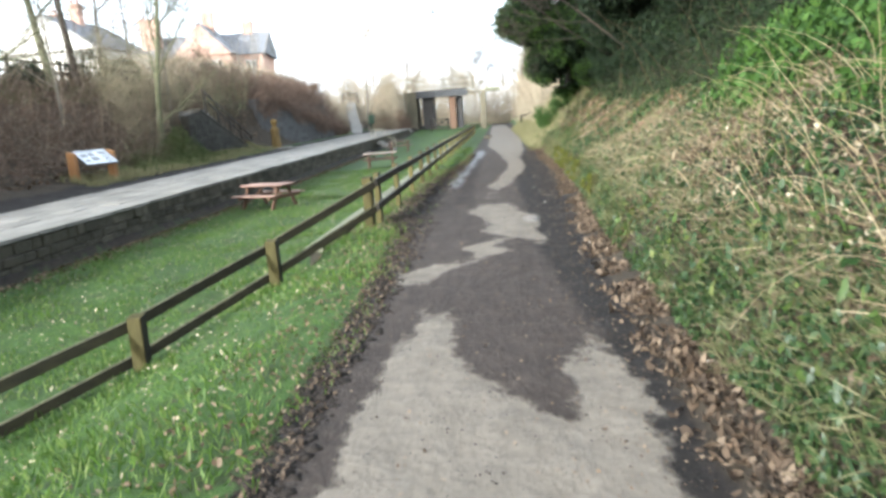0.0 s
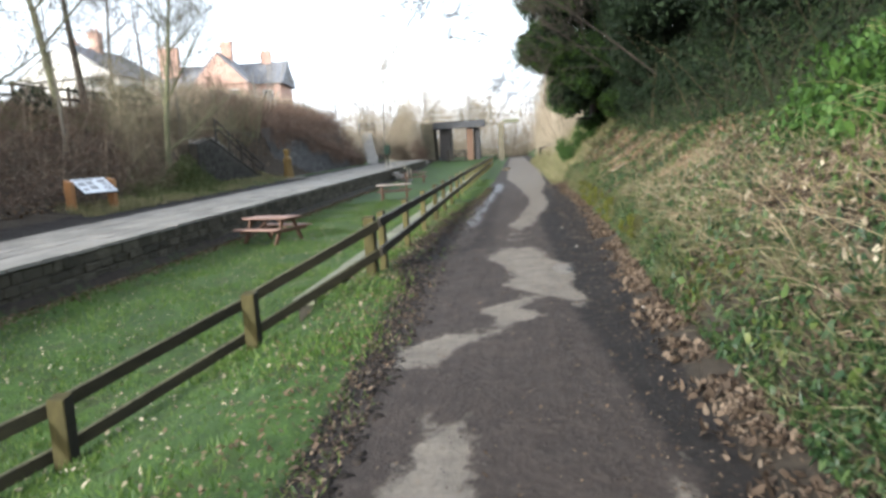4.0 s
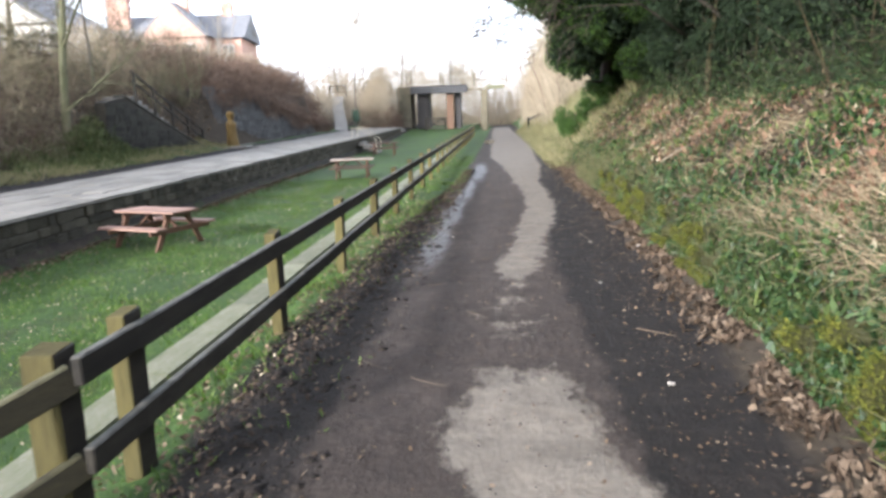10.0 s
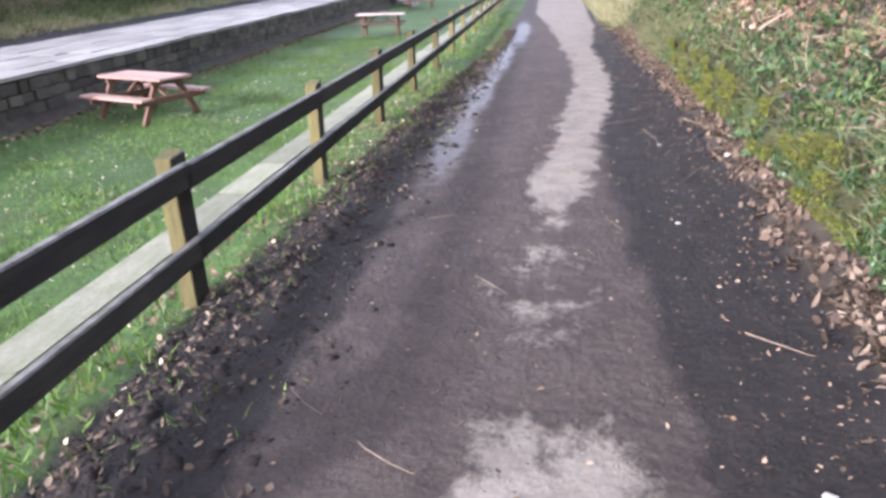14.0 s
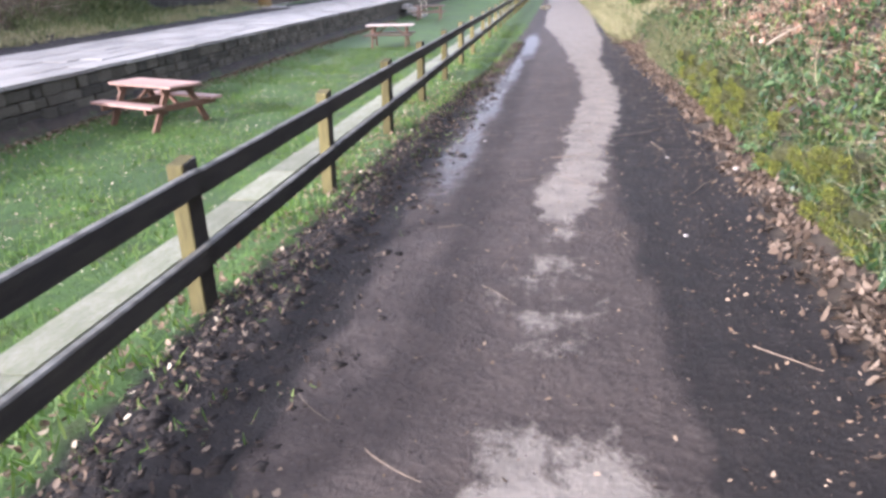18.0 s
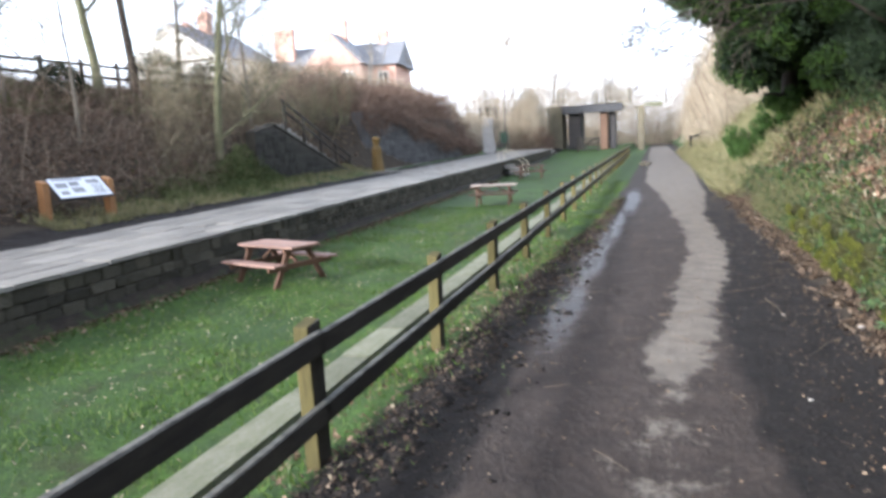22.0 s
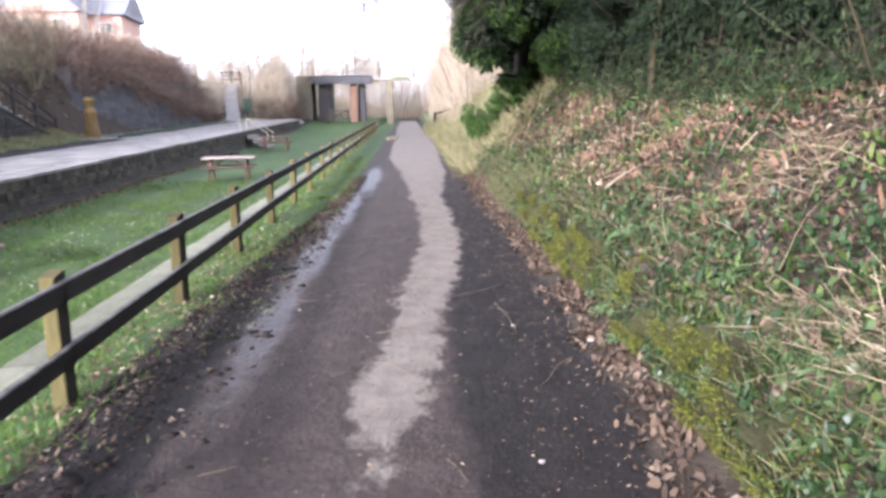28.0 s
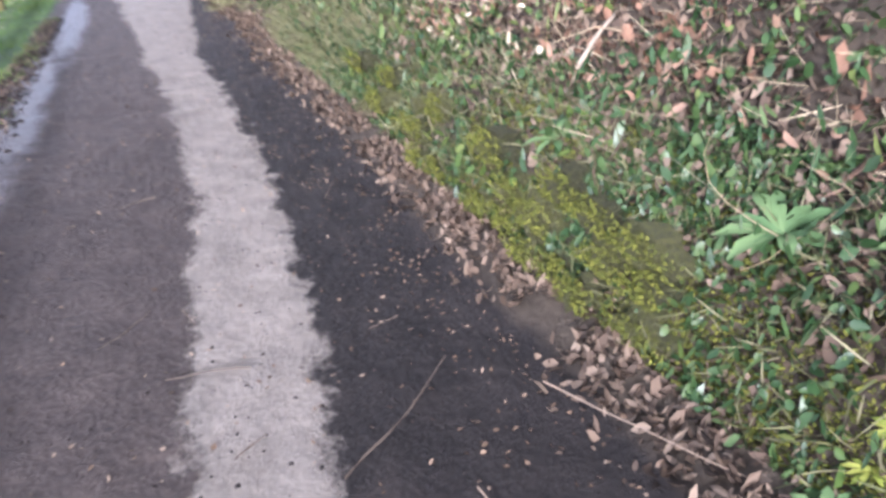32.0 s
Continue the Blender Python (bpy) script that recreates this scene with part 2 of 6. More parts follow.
BENCH_DARK = surf("dark_brown_bench_wood", (0.085, 0.050, 0.034), (0.060, 0.036, 0.026), (0.125, 0.085, 0.06), 2.5, 18, 0.7, (0.3, 4, 4), 0.4, 0.003, obj_random=0.2)
TABLE_GREY = surf("greyed_table_wood", (0.30, 0.235, 0.19), (0.22, 0.16, 0.12), (0.40, 0.36, 0.32), 2.5, 18, 0.7, (0.3, 4, 4), 0.3, 0.003, obj_random=0.12)
OAK = surf("orange_oak", (0.26, 0.125, 0.048), (0.18, 0.085, 0.033), (0.33, 0.19, 0.085), 3.0, 20, 0.6, (4, 4, 0.5), 0.3, 0.004)
CARVED = surf("carved_golden_wood", (0.19, 0.125, 0.036), (0.12, 0.076, 0.022), (0.065, 0.04, 0.013), 5.0, 25, 0.6, (4, 4, 0.6), 0.7, 0.012)
STONE_FLAG = surf("pale_flagstone", (0.2542, 0.2378, 0.2091), (0.1886, 0.1763, 0.1558), (0.1312, 0.1214, 0.1066), 1.5, 20, 0.75, None, 0.4, 0.006, obj_random=0.2)
STONE_WALL = surf("dark_mossy_wall_stone", (0.076, 0.068, 0.0496), (0.048, 0.0464, 0.0336), (0.12, 0.104, 0.076), 4.0, 28, 0.9, None, 0.9, 0.02, obj_random=0.4)
STONE_GREY = surf("grey_retaining_stone", (0.088, 0.088, 0.090), (0.062, 0.062, 0.063), (0.125, 0.122, 0.12), 2.0, 12, 0.9, None, 0.9, 0.03, obj_random=0.25)
STONE_BRIDGE = surf("buff_bridge_stone", (0.20, 0.175, 0.125), (0.13, 0.115, 0.08), (0.085, 0.078, 0.052), 1.0, 8, 0.9, None, 0.8, 0.04)
COPING = surf("mossy_concrete_coping", (0.24, 0.228, 0.185), (0.15, 0.148, 0.105), (0.10, 0.125, 0.035), 2.2, 18, 0.88, None, 0.7, 0.008, obj_random=0.2)
STONE_DARK = surf("near_black_stone", (0.034, 0.032, 0.027), (0.024, 0.023, 0.020), (0.052, 0.050, 0.038), 3.0, 20, 0.95, None, 0.9, 0.02, obj_random=0.35)
MORTAR = surf("dark_joint", (0.035, 0.031, 0.024), (0.05, 0.045, 0.035), (0.025, 0.022, 0.018), 5.0, 30, 0.95, None, 0.5, 0.01)
GIRDER = surf("dark_bridge_iron", (0.048, 0.055, 0.066), (0.066, 0.070, 0.078), (0.06, 0.05, 0.042), 1.5, 10, 0.55, None, 0.3, 0.01)
PIER_DARK = surf("black_engineering_brick", (0.03, 0.03, 0.033), (0.05, 0.048, 0.047), (0.07, 0.06, 0.055), 1.5, 10, 0.7, None, 0.6, 0.02)
PIER_RED = surf("brown_brick_pier", (0.20, 0.12, 0.075), (0.15, 0.09, 0.06), (0.09, 0.06, 0.045), 1.5, 10, 0.85, None, 0.6, 0.02)
BRICK = surf("orange_house_brick", (0.54, 0.335, 0.26), (0.47, 0.275, 0.21), (0.60, 0.44, 0.36), 1.2, 9, 0.9, None, 0.5, 0.02)
RENDER_WHITE = surf("white_rendered_wall", (0.78, 0.76, 0.71), (0.70, 0.68, 0.63), (0.60, 0.57, 0.52), 0.8, 6, 0.85, None, 0.2, 0.01)
SLATE = surf("grey_roof_slate", (0.19, 0.195, 0.21), (0.14, 0.145, 0.16), (0.24, 0.24, 0.25), 1.0, 6, 0.6, (1, 1, 4), 0.5, 0.02)
WHITE_PAINT = surf("white_paint", (0.75, 0.74, 0.71), (0.68, 0.67, 0.64), (0.6, 0.59, 0.56), 2, 12, 0.5, None, 0.1, 0.002)
GREEN_PAINT = surf("dark_green_paint", (0.02, 0.05, 0.03), (0.03, 0.06, 0.035), (0.015, 0.03, 0.02), 2, 12, 0.45, None, 0.1, 0.002)
PANEL_WHITE = surf("printed_panel", (0.72, 0.74, 0.78), (0.66, 0.69, 0.74), (0.78, 0.79, 0.80), 3, 20, 0.25, None, 0.05, 0.001, spec=0.5)
PRINT_GREY = surf("printed_picture", (0.22, 0.23, 0.25), (0.14, 0.15, 0.17), (0.40, 0.38, 0.36), 14, 60, 0.3, None, 0.0)
PRINT_INK = surf("printed_lines", (0.10, 0.10, 0.11), (0.14, 0.14, 0.15), (0.08, 0.08, 0.09), 14, 60, 0.3, None, 0.0)
DARK_METAL = surf("dark_metal_frame", (0.05, 0.05, 0.052), (0.07, 0.07, 0.07), (0.04, 0.04, 0.04), 4, 30, 0.45, None, 0.1, 0.002, metal=0.6)
BARK_GREY = surf("grey_bark", (0.17, 0.145, 0.115), (0.10, 0.085, 0.065), (0.24, 0.22, 0.18), 3, 18, 0.9, (2, 2, 0.5), 0.8, 0.015)
BARK_GREEN = surf("lichen_green_bark", (0.14, 0.15, 0.075), (0.22, 0.21, 0.13), (0.08, 0.075, 0.045), 3, 18, 0.9, (2, 2, 0.5), 0.8, 0.015)
BARK_DARK = surf("dark_bark", (0.034, 0.027, 0.020), (0.056, 0.043, 0.032), (0.022, 0.018, 0.014), 3, 18, 0.9, (2, 2, 0.4), 0.8, 0.015)
BARK_PALE = surf("pale_birch_bark", (0.45, 0.42, 0.37), (0.30, 0.27, 0.23), (0.12, 0.10, 0.08), 3, 18, 0.8, (2, 2, 0.8), 0.4, 0.01)
TWIG_BROWN = leafy("brown_twigs", (0.11, 0.082, 0.060), (0.18, 0.138, 0.10), (0.29, 0.235, 0.175), 0.8, 0.0)
TWIG_RED = leafy("red_brown_bramble", (0.0658, 0.0429, 0.03), (0.1316, 0.0872, 0.0629), (0.2717, 0.1973, 0.1459), 0.8, 0.0)
TWIG_OLIVE = leafy("olive_tan_twigs", (0.1207, 0.1035, 0.0598), (0.2012, 0.1725, 0.1092), (0.322, 0.2818, 0.1898), 0.85, 0.0)
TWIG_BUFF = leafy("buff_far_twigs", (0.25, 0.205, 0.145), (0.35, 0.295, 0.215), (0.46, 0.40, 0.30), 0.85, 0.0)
BRACKEN = leafy("dead_bracken", (0.12, 0.088, 0.050), (0.21, 0.165, 0.100), (0.34, 0.285, 0.19), 0.85, 0.1)
DRY_STEM = leafy("dry_pale_stems", (0.22, 0.165, 0.092), (0.31, 0.242, 0.145), (0.41, 0.335, 0.215), 0.8, 0.1)
GRASS = leafy("grass_blades", (0.032, 0.066, 0.009), (0.070, 0.130, 0.017), (0.165, 0.205, 0.058), 0.5, 0.3)
BANK_GRASS = leafy("dull_bank_grass", (0.0638, 0.0723, 0.0238), (0.1105, 0.1105, 0.0493), (0.187, 0.17, 0.0978), 0.75, 0.2)
GRASS_DRY = leafy("faded_bank_grass", (0.12, 0.125, 0.045), (0.205, 0.195, 0.095), (0.34, 0.30, 0.18), 0.7, 0.25)
IVY = leafy("ivy_leaves", (0.0137, 0.0339, 0.0116), (0.0293, 0.0565, 0.0179), (0.0645, 0.0953, 0.0295), 0.4, 0.12)
BRIGHT_LEAF = leafy("bright_bramble_leaves", (0.04, 0.072, 0.016), (0.068, 0.1044, 0.024), (0.12, 0.1368, 0.04), 0.5, 0.2)
MOSS = leafy("yellow_green_moss", (0.04, 0.048, 0.0072), (0.076, 0.084, 0.0112), (0.132, 0.132, 0.0192), 0.95, 0.1)
DEAD_LEAF = leafy("dead_leaves", (0.045, 0.031, 0.020), (0.125, 0.082, 0.048), (0.25, 0.190, 0.132), 0.78, 0.08)
LITTER_LEAF = leafy("damp_leaf_litter", (0.028, 0.020, 0.014), (0.078, 0.053, 0.034), (0.185, 0.140, 0.098), 0.8, 0.05)
RUSSET_LEAF = leafy("russet_leaves", (0.10, 0.055, 0.032), (0.17, 0.095, 0.058), (0.28, 0.185, 0.125), 0.75, 0.08)
PALE_BRANCH = surf("pale_dead_branch", (0.34, 0.28, 0.20), (0.25, 0.20, 0.145), (0.16, 0.125, 0.09), 5, 30, 0.85, None, 0.3, 0.003)
PALE_LEAF = leafy("pale_fallen_leaves", (0.19, 0.155, 0.10), (0.30, 0.25, 0.17), (0.44, 0.385, 0.28), 0.7, 0.1)
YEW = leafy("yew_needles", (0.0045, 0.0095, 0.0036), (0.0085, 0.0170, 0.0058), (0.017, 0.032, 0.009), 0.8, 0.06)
# understorey sprays: shade under the conifers put into the colour
YEW_SHADE = leafy("shade_yew_sprays", (0.007, 0.014, 0.0045), (0.014, 0.027, 0.0075), (0.032, 0.052, 0.013), 0.8, 0.06)
YEW_BRIGHT = leafy("bright_conifer_sprays", (0.012, 0.026, 0.005), (0.030, 0.062, 0.009), (0.080, 0.140, 0.020), 0.75, 0.12)
SHRUB_GREEN = leafy("bright_evergreen_leaves", (0.0198, 0.0467, 0.009), (0.0405, 0.085, 0.0144), (0.0765, 0.136, 0.027), 0.6, 0.15)
TIMBER_PALE = surf("pale_cream_paint", (0.50, 0.46, 0.36), (0.42, 0.38, 0.29), (0.30, 0.27, 0.20), 3.0, 20, 0.8, (4, 4, 0.5), 0.3, 0.003)
ROSETTE = leafy("pale_rosette_leaves", (0.0432, 0.0828, 0.0288), (0.0684, 0.1188, 0.0432), (0.108, 0.162, 0.0612), 0.6, 0.15)
YELLOW_LEAF = leafy("yellow_green_leaves", (0.085, 0.115, 0.015), (0.145, 0.175, 0.024), (0.22, 0.23, 0.045), 0.6, 0.2)
BANK_GREEN = leafy("bank_grass_blades", (0.036, 0.060, 0.018), (0.080, 0.106, 0.034), (0.175, 0.172, 0.080), 0.65, 0.2)
# darker copy of the twigs, coloured for the shade under the conifers
TWIG_SHADE = leafy("shade_twigs", (0.010, 0.009, 0.006), (0.024, 0.021, 0.014), (0.060, 0.052, 0.034), 0.9, 0.0)
TWIG_DARK = leafy("dark_twigs", (0.028, 0.023, 0.017), (0.052, 0.043, 0.031), (0.105, 0.090, 0.064), 0.85, 0.0)
BARK_OCHRE = surf("ochre_bark", (0.075, 0.057, 0.024), (0.045, 0.035, 0.017), (0.03, 0.025, 0.014), 3, 18, 0.9, (2, 2, 0.5), 0.8, 0.012)
STICK = surf("weathered_stick", (0.11, 0.08, 0.055), (0.06, 0.045, 0.032), (0.17, 0.13, 0.09), 6, 40, 0.85, None, 0.3, 0.002, obj_random=0.4)
MUD_CLOD = surf("churned_mud", (0.0096, 0.0078, 0.0066), (0.0224, 0.018, 0.0148), (0.0336, 0.0272, 0.0224), 9, 60, 0.85, None, 0.6, 0.004, spec=0.15, island=0.3)
MOSS_STONE = surf("moss_grown_stone", (0.088, 0.095, 0.018), (0.036, 0.036, 0.018), (0.125, 0.118, 0.045), 14, 70, 0.95, None, 1.0, 0.03, obj_random=0.35)
WINDOW_GLASS, _nt, _b = node_mat("window_glass")
_b.inputs["Base Color"].default_value = (0.03, 0.035, 0.04, 1)
_b.inputs["Roughness"].default_value = 0.08
PUDDLE, _nt, _b = node_mat("puddle_water")
_b.inputs["Base Color"].default_value = (0.02, 0.018, 0.015, 1)
_b.inputs["Roughness"].default_value = 0.03
_b.inputs["Specular IOR Level"].default_value = 0.6
STONE_LIGHT = surf("pale_pebble", (0.36, 0.33, 0.29), (0.28, 0.255, 0.225), (0.20, 0.18, 0.155), 10, 40, 0.85, None, 0.4, 0.003)


# ---------------------------------------------------------------- mesh helpers
def mesh_ob(name, verts, faces, material, parent=None, smooth=False):
    me = bpy.data.meshes.new(name)
    me.from_pydata([tuple(v) for v in verts], [], [tuple(f) for f in faces])
    me.materials.append(material)
    if smooth:
        me.polygons.foreach_set("use_smooth", [True] * len(me.polygons))
    ob = new(name, me)
    if parent is not None:
        ob.parent = parent
    return ob


def mesh_np(name, verts, quads, material, parent=None, smooth=False):
    """A mesh from arrays: verts n x 3, quads (or triangles) m x 4 (or 3)."""
    verts, quads = np.asarray(verts, np.float32), np.asarray(quads, np.int32)
    k = quads.shape[1]
    me = bpy.data.meshes.new(name)
    me.vertices.add(len(verts))
    me.vertices.foreach_set("co", verts.ravel())
    me.loops.add(quads.size)
    me.loops.foreach_set("vertex_index", quads.ravel())
    me.polygons.add(len(quads))
    me.polygons.foreach_set("loop_start", np.arange(0, quads.size, k, dtype=np.int32))
    me.update(calc_edges=True)
    if smooth:
        me.polygons.foreach_set("use_smooth", np.ones(len(quads), bool))
    me.materials.append(material)
    ob = new(name, me)
    if parent is not None:
        ob.parent = parent
    return ob


def part(name, bm, material, parent, label=""):
    me = bpy.data.meshes.new(name)
    bm.to_mesh(me)
    bm.free()
    me.materials.append(material)
    ob = new(name, me)
    ob.parent = parent
    if label:
        ob["label"] = label
    return ob


def box_bm(size, at=(0, 0, 0), turn=None, bevel=0.0, taper=None, segs=1):
    """A bevelled box; taper scales its top."""
    bm = bmesh.new()
    bmesh.ops.create_cube(bm, size=1.0)
    bmesh.ops.scale(bm, vec=size, verts=bm.verts)
    if taper:
        for v in bm.verts:
            if v.co.z > 0:
                v.co.x *= taper
                v.co.y *= taper
    if bevel:
        bmesh.ops.bevel(bm, geom=bm.edges[:], offset=bevel, segments=segs, affect="EDGES")
    if turn is not None:
        bmesh.ops.transform(bm, matrix=turn, verts=bm.verts)
    bmesh.ops.translate(bm, vec=at, verts=bm.verts)
    return bm


def beam_bm(a, b, w, h, bevel=0.006, up=(0, 0, 1)):
    """A plank from a to b, w wide and h high."""
    a, b = Vector(a), Vector(b)
    d = (b - a).normalized()
    side = d.cross(Vector(up)).normalized()
    top = side.cross(d)
    m = Matrix((side, d, top)).transposed().to_4x4()
    bm = box_bm((w, (b - a).length, h), bevel=bevel)
    bmesh.ops.transform(bm, matrix=Matrix.Translation((a + b) / 2) @ m, verts=bm.verts)
    return bm


def merge(*bms):
    out = bmesh.new()
    tmp = bpy.data.meshes.new("tmp")
    for b in bms:
        b.to_mesh(tmp)
        out.from_mesh(tmp)
        b.free()
    bpy.data.meshes.remove(tmp)
    return out


def thing(name, at, label, category, group="", kind="", turn=0.0):
    e = new(name)
    e.empty_display_size = 0.1
    e.matrix_basis = pose(*at, 0, 0, turn)
    return tagged(e, label, category, group, kind)


def tubes(paths, sides=4):
    """One mesh's arrays for many tapered tubes; paths: lists of (point, radius)."""
    V, Q, n = [], [], 0
    ring = [(math.cos(2 * math.pi * i / sides), math.sin(2 * math.pi * i / sides)) for i in range(sides)]
    for path in paths:
        for i, (p, r) in enumerate(path):
            q = path[min(i + 1, len(path) - 1)][0] - path[max(i - 1, 0)][0]
            if q.length < 1e-6:
                q = Vector((0, 0, 1))
            q.normalize()
            ref = Vector((1, 0, 0)) if abs(q.x) < 0.8 else Vector((0, 1, 0))
            u = q.cross(ref).normalized()
            w = q.cross(u)
            for c, s in ring:
                V.append(p + u * (c * r) + w * (s * r))
            if i:
                for k in range(sides):
                    k2 = (k + 1) % sides
                    Q.append((n + (i - 1) * sides + k, n + (i - 1) * sides + k2, n + i * sides + k2, n + i * sides + k))
        n += len(path) * sides
    return V, Q


def cards(rng, pts, length, width, dirs=None, bend=0.3, tip=0.15):
    """Small bent blades or leaves at pts: two quads each, as arrays. dirs: n x 3 ways that they grow in."""
    n = len(pts)
    if dirs is None:
        dirs = rng.normal(size=(n, 3))
    dirs = dirs / np.linalg.norm(dirs, axis=1, keepdims=True)
    side = np.cross(dirs, rng.normal(size=(n, 3)))
    side /= np.linalg.norm(side, axis=1, keepdims=True) + 1e-9
    nrm = np.cross(dirs, side)
    L = (length * rng.uniform(0.6, 1.3, n))[:, None]
    W = (width * rng.uniform(0.6, 1.3, n))[:, None]
    B = bend * L * rng.uniform(-1, 1, n)[:, None]
    mid = pts + dirs * L * 0.5 + nrm * B * 0.4
    end = pts + dirs * L + nrm * B
    V = np.stack([pts - side * W * 0.3, pts + side * W * 0.3, mid + side * W * 0.5, mid - side * W * 0.5, end + side * W * tip, end - side * W * tip], 1).reshape(-1, 3)
    base = np.arange(n)[:, None] * 6
    Q = np.concatenate([base + np.array([[0, 1, 2, 3]]), base + np.array([[3, 2, 4, 5]])], 1).reshape(-1, 4)
    return V, Q


def sprays(rng, pts, length, width, dirs):
    """Single narrow quads, for needles and the finest twigs."""
    n = len(pts)
    dirs = dirs / (np.linalg.norm(dirs, axis=1, keepdims=True) + 1e-9)
    side = np.cross(dirs, rng.normal(size=(n, 3)))
    side /= np.linalg.norm(side, axis=1, keepdims=True) + 1e-9
    L = (length * rng.uniform(0.5, 1.4, n))[:, None]
    W = (width * rng.uniform(0.6, 1.3, n))[:, None]
    mid, end = pts + dirs * L * 0.55, pts + dirs * L
    V = np.stack([pts, mid + side * W * 0.5, end, mid - side * W * 0.5], 1).reshape(-1, 3)
    return V, np.arange(4 * n).reshape(-1, 4)


# ---------------------------------------------------------------- the lie of the land
def lerp_table(v, xs, ys):
    return np.interp(v, xs, ys)


def platform_z(y):
    return -0.07 + 0.0140 * (np.asarray(y, float) - 13.0)


def lawn_z(y):
    return lerp_table(y, [-40, 5, 19, 33, 46, 60, 77, 120], [-1.05, -1.0, -0.97, -0.78, -0.66, -0.36, 0.2, 0.3])


EDGE_X = -8.40                            # platform edge
COPE_Y = 6.8                              # where the low coping wall begins
BANK_XN = np.concatenate([[-0.35], np.arange(1.4, 3.75, 0.1), [4.2, 5.0, 6.0, 9.0, 20.0, 60, 400]])
XN = np.concatenate([[-400, -60, -34, -24, -21, -17.5, -15.4, -14.6, -13.4, -12.0, EDGE_X - 0.35, EDGE_X + 0.15, -6.5, -4.0, -3.0, -2.25, -1.95, -1.75, -1.2, -0.8], BANK_XN])


def bank_dx(y):
    """How far the foot of the path's bank lies off its usual line."""
    return np.interp(y, [-6, 0, 5, 9, 14], [-0.48, -0.43, -0.40, -0.2, 0.0])


def verge_x(y):
    """Where the lawn's grass gives way to churned mud."""
    return np.interp(y, [0, 2.6, 5, 6.4, 8.4, 10.5, 12, 14, 15.2, 18, 21, 25, 36], [-0.40, -0.46, -0.58, -0.66, -1.06, -1.08, -1.0, -0.94, -0.87, -0.65, -0.47, -0.38, -0.28])


def profile(y):
    """Heights at XN for one y."""
    p, l = float(platform_z(y)), float(lawn_z(y))
    past = float(np.interp(y, [66, 80], [0, 1]))            # beyond the platform's end
    p = min(p, 0.75)
    hi = float(np.interp(y, [-20, 20, 40, 60, 80, 100], [4.2, 4.6, 4.7, 5.0, 5.2, 5.2]))
    top = float(np.interp(y, [-20, 40, 75, 120], [4.6, 6.0, 6.2, 6.2]))
    cut = float(np.interp(y, [40.5, 42.5, 62, 64], [0, 1, 1, 0]))
    low = np.array([12, 8, top, hi + 0.45, hi, p + 2.5, p + 0.75, p + 0.28, p + 0.06, p - 0.04, p - 0.06, l + 0.06, l, l + 0.02])
    low[5:8] = (1 - cut) * low[5:8] + cut * np.array([p + 3.2, p + 2.9, p - 0.02])
    c = float(np.interp(y, [COPE_Y - 0.5, COPE_Y + 0.1], [0, 1]))
    slope = np.array([-0.80, -0.50, -0.40, -0.31, -0.13, -0.03])
    wall = np.array([l + 0.08, l + 0.12, l + 0.14, -0.24, -0.05, -0.01])
    far = float(np.interp(y, [50, 62], [0, 1]))
    mid = (1 - c) * slope + c * ((1 - far) * wall + far * np.array([l + 0.1, l + 0.12, -0.2, -0.1, -0.05, 0]))
    k = float(np.interp(y, [18, 27, 50, 62, 80], [1.0, 1.4, 1.4, 1.1, 1.0]))
    right = np.interp(BANK_XN - bank_dx(y), [-0.35, 2.0, 2.2, 2.42, 2.53, 2.64, 3.0, 3.4, 4.2, 6.0, 9.0, 20, 60, 400],
                      [0, 0, 0.03, 0.10, 0.30, 0.50, 0.66, 0.88 * k, 1.50 * k, 2.25 * k, 2.9 * k, 4.6, 7, 12])
    prof = np.concatenate([low, mid, right])
    if past > 0:
        flat = np.array([12, 8, 6, 5, 4.2, 2.6, 1.6, 1.2, 0.8, 0.6, 0.5, 0.4, 0.3, 0.25])
        prof[:14] = (1 - past) * prof[:14] + past * flat
    return prof


def ground_z(x, y):
    """Height of the ground at one place, without its fine unevenness."""
    return float(np.interp(x, XN, profile(y)))


def heights(xs, ys):
    tab = {}
    out = np.empty(len(xs))
    for i, (x, y) in enumerate(zip(xs, ys)):
        k = round(float(y) * 4)
        if k not in tab:
            tab[k] = profile(k / 4)
        out[i] = np.interp(x, XN, tab[k])
    return out


def uneven(x, y):
    if x > 1.0:
        x -= float(bank_dx(y))
    n = noise.noise(Vector((x * 0.9, y * 0.9, 0))) * 0.5 + noise.noise(Vector((x * 2.6, y * 2.6, 5.0))) * 0.25
    amp = float(np.interp(x, [-24, -15, -12.2, -11.8, EDGE_X, -7, -3, -1.2, -0.4, 1.9, 2.4, 4, 8], [0.5, 0.3, 0.05, 0.0, 0.0, 0.05, 0.06, 0.07, 0.022, 0.022, 0.12, 0.22, 0.4]))
    if -0.3 < x < 2.2 and y < 30:
        n += noise.noise(Vector((x * 4.6, y * 3.2, 17.0))) * 0.55 + noise.noise(Vector((x * 8.5, y * 6.5, 23.0))) * 0.3
    if -1.35 < x < -0.2 and y < 30:
        n += noise.noise(Vector((x * 6.5, y * 6.5, 9.0))) * 0.55
    return n * amp


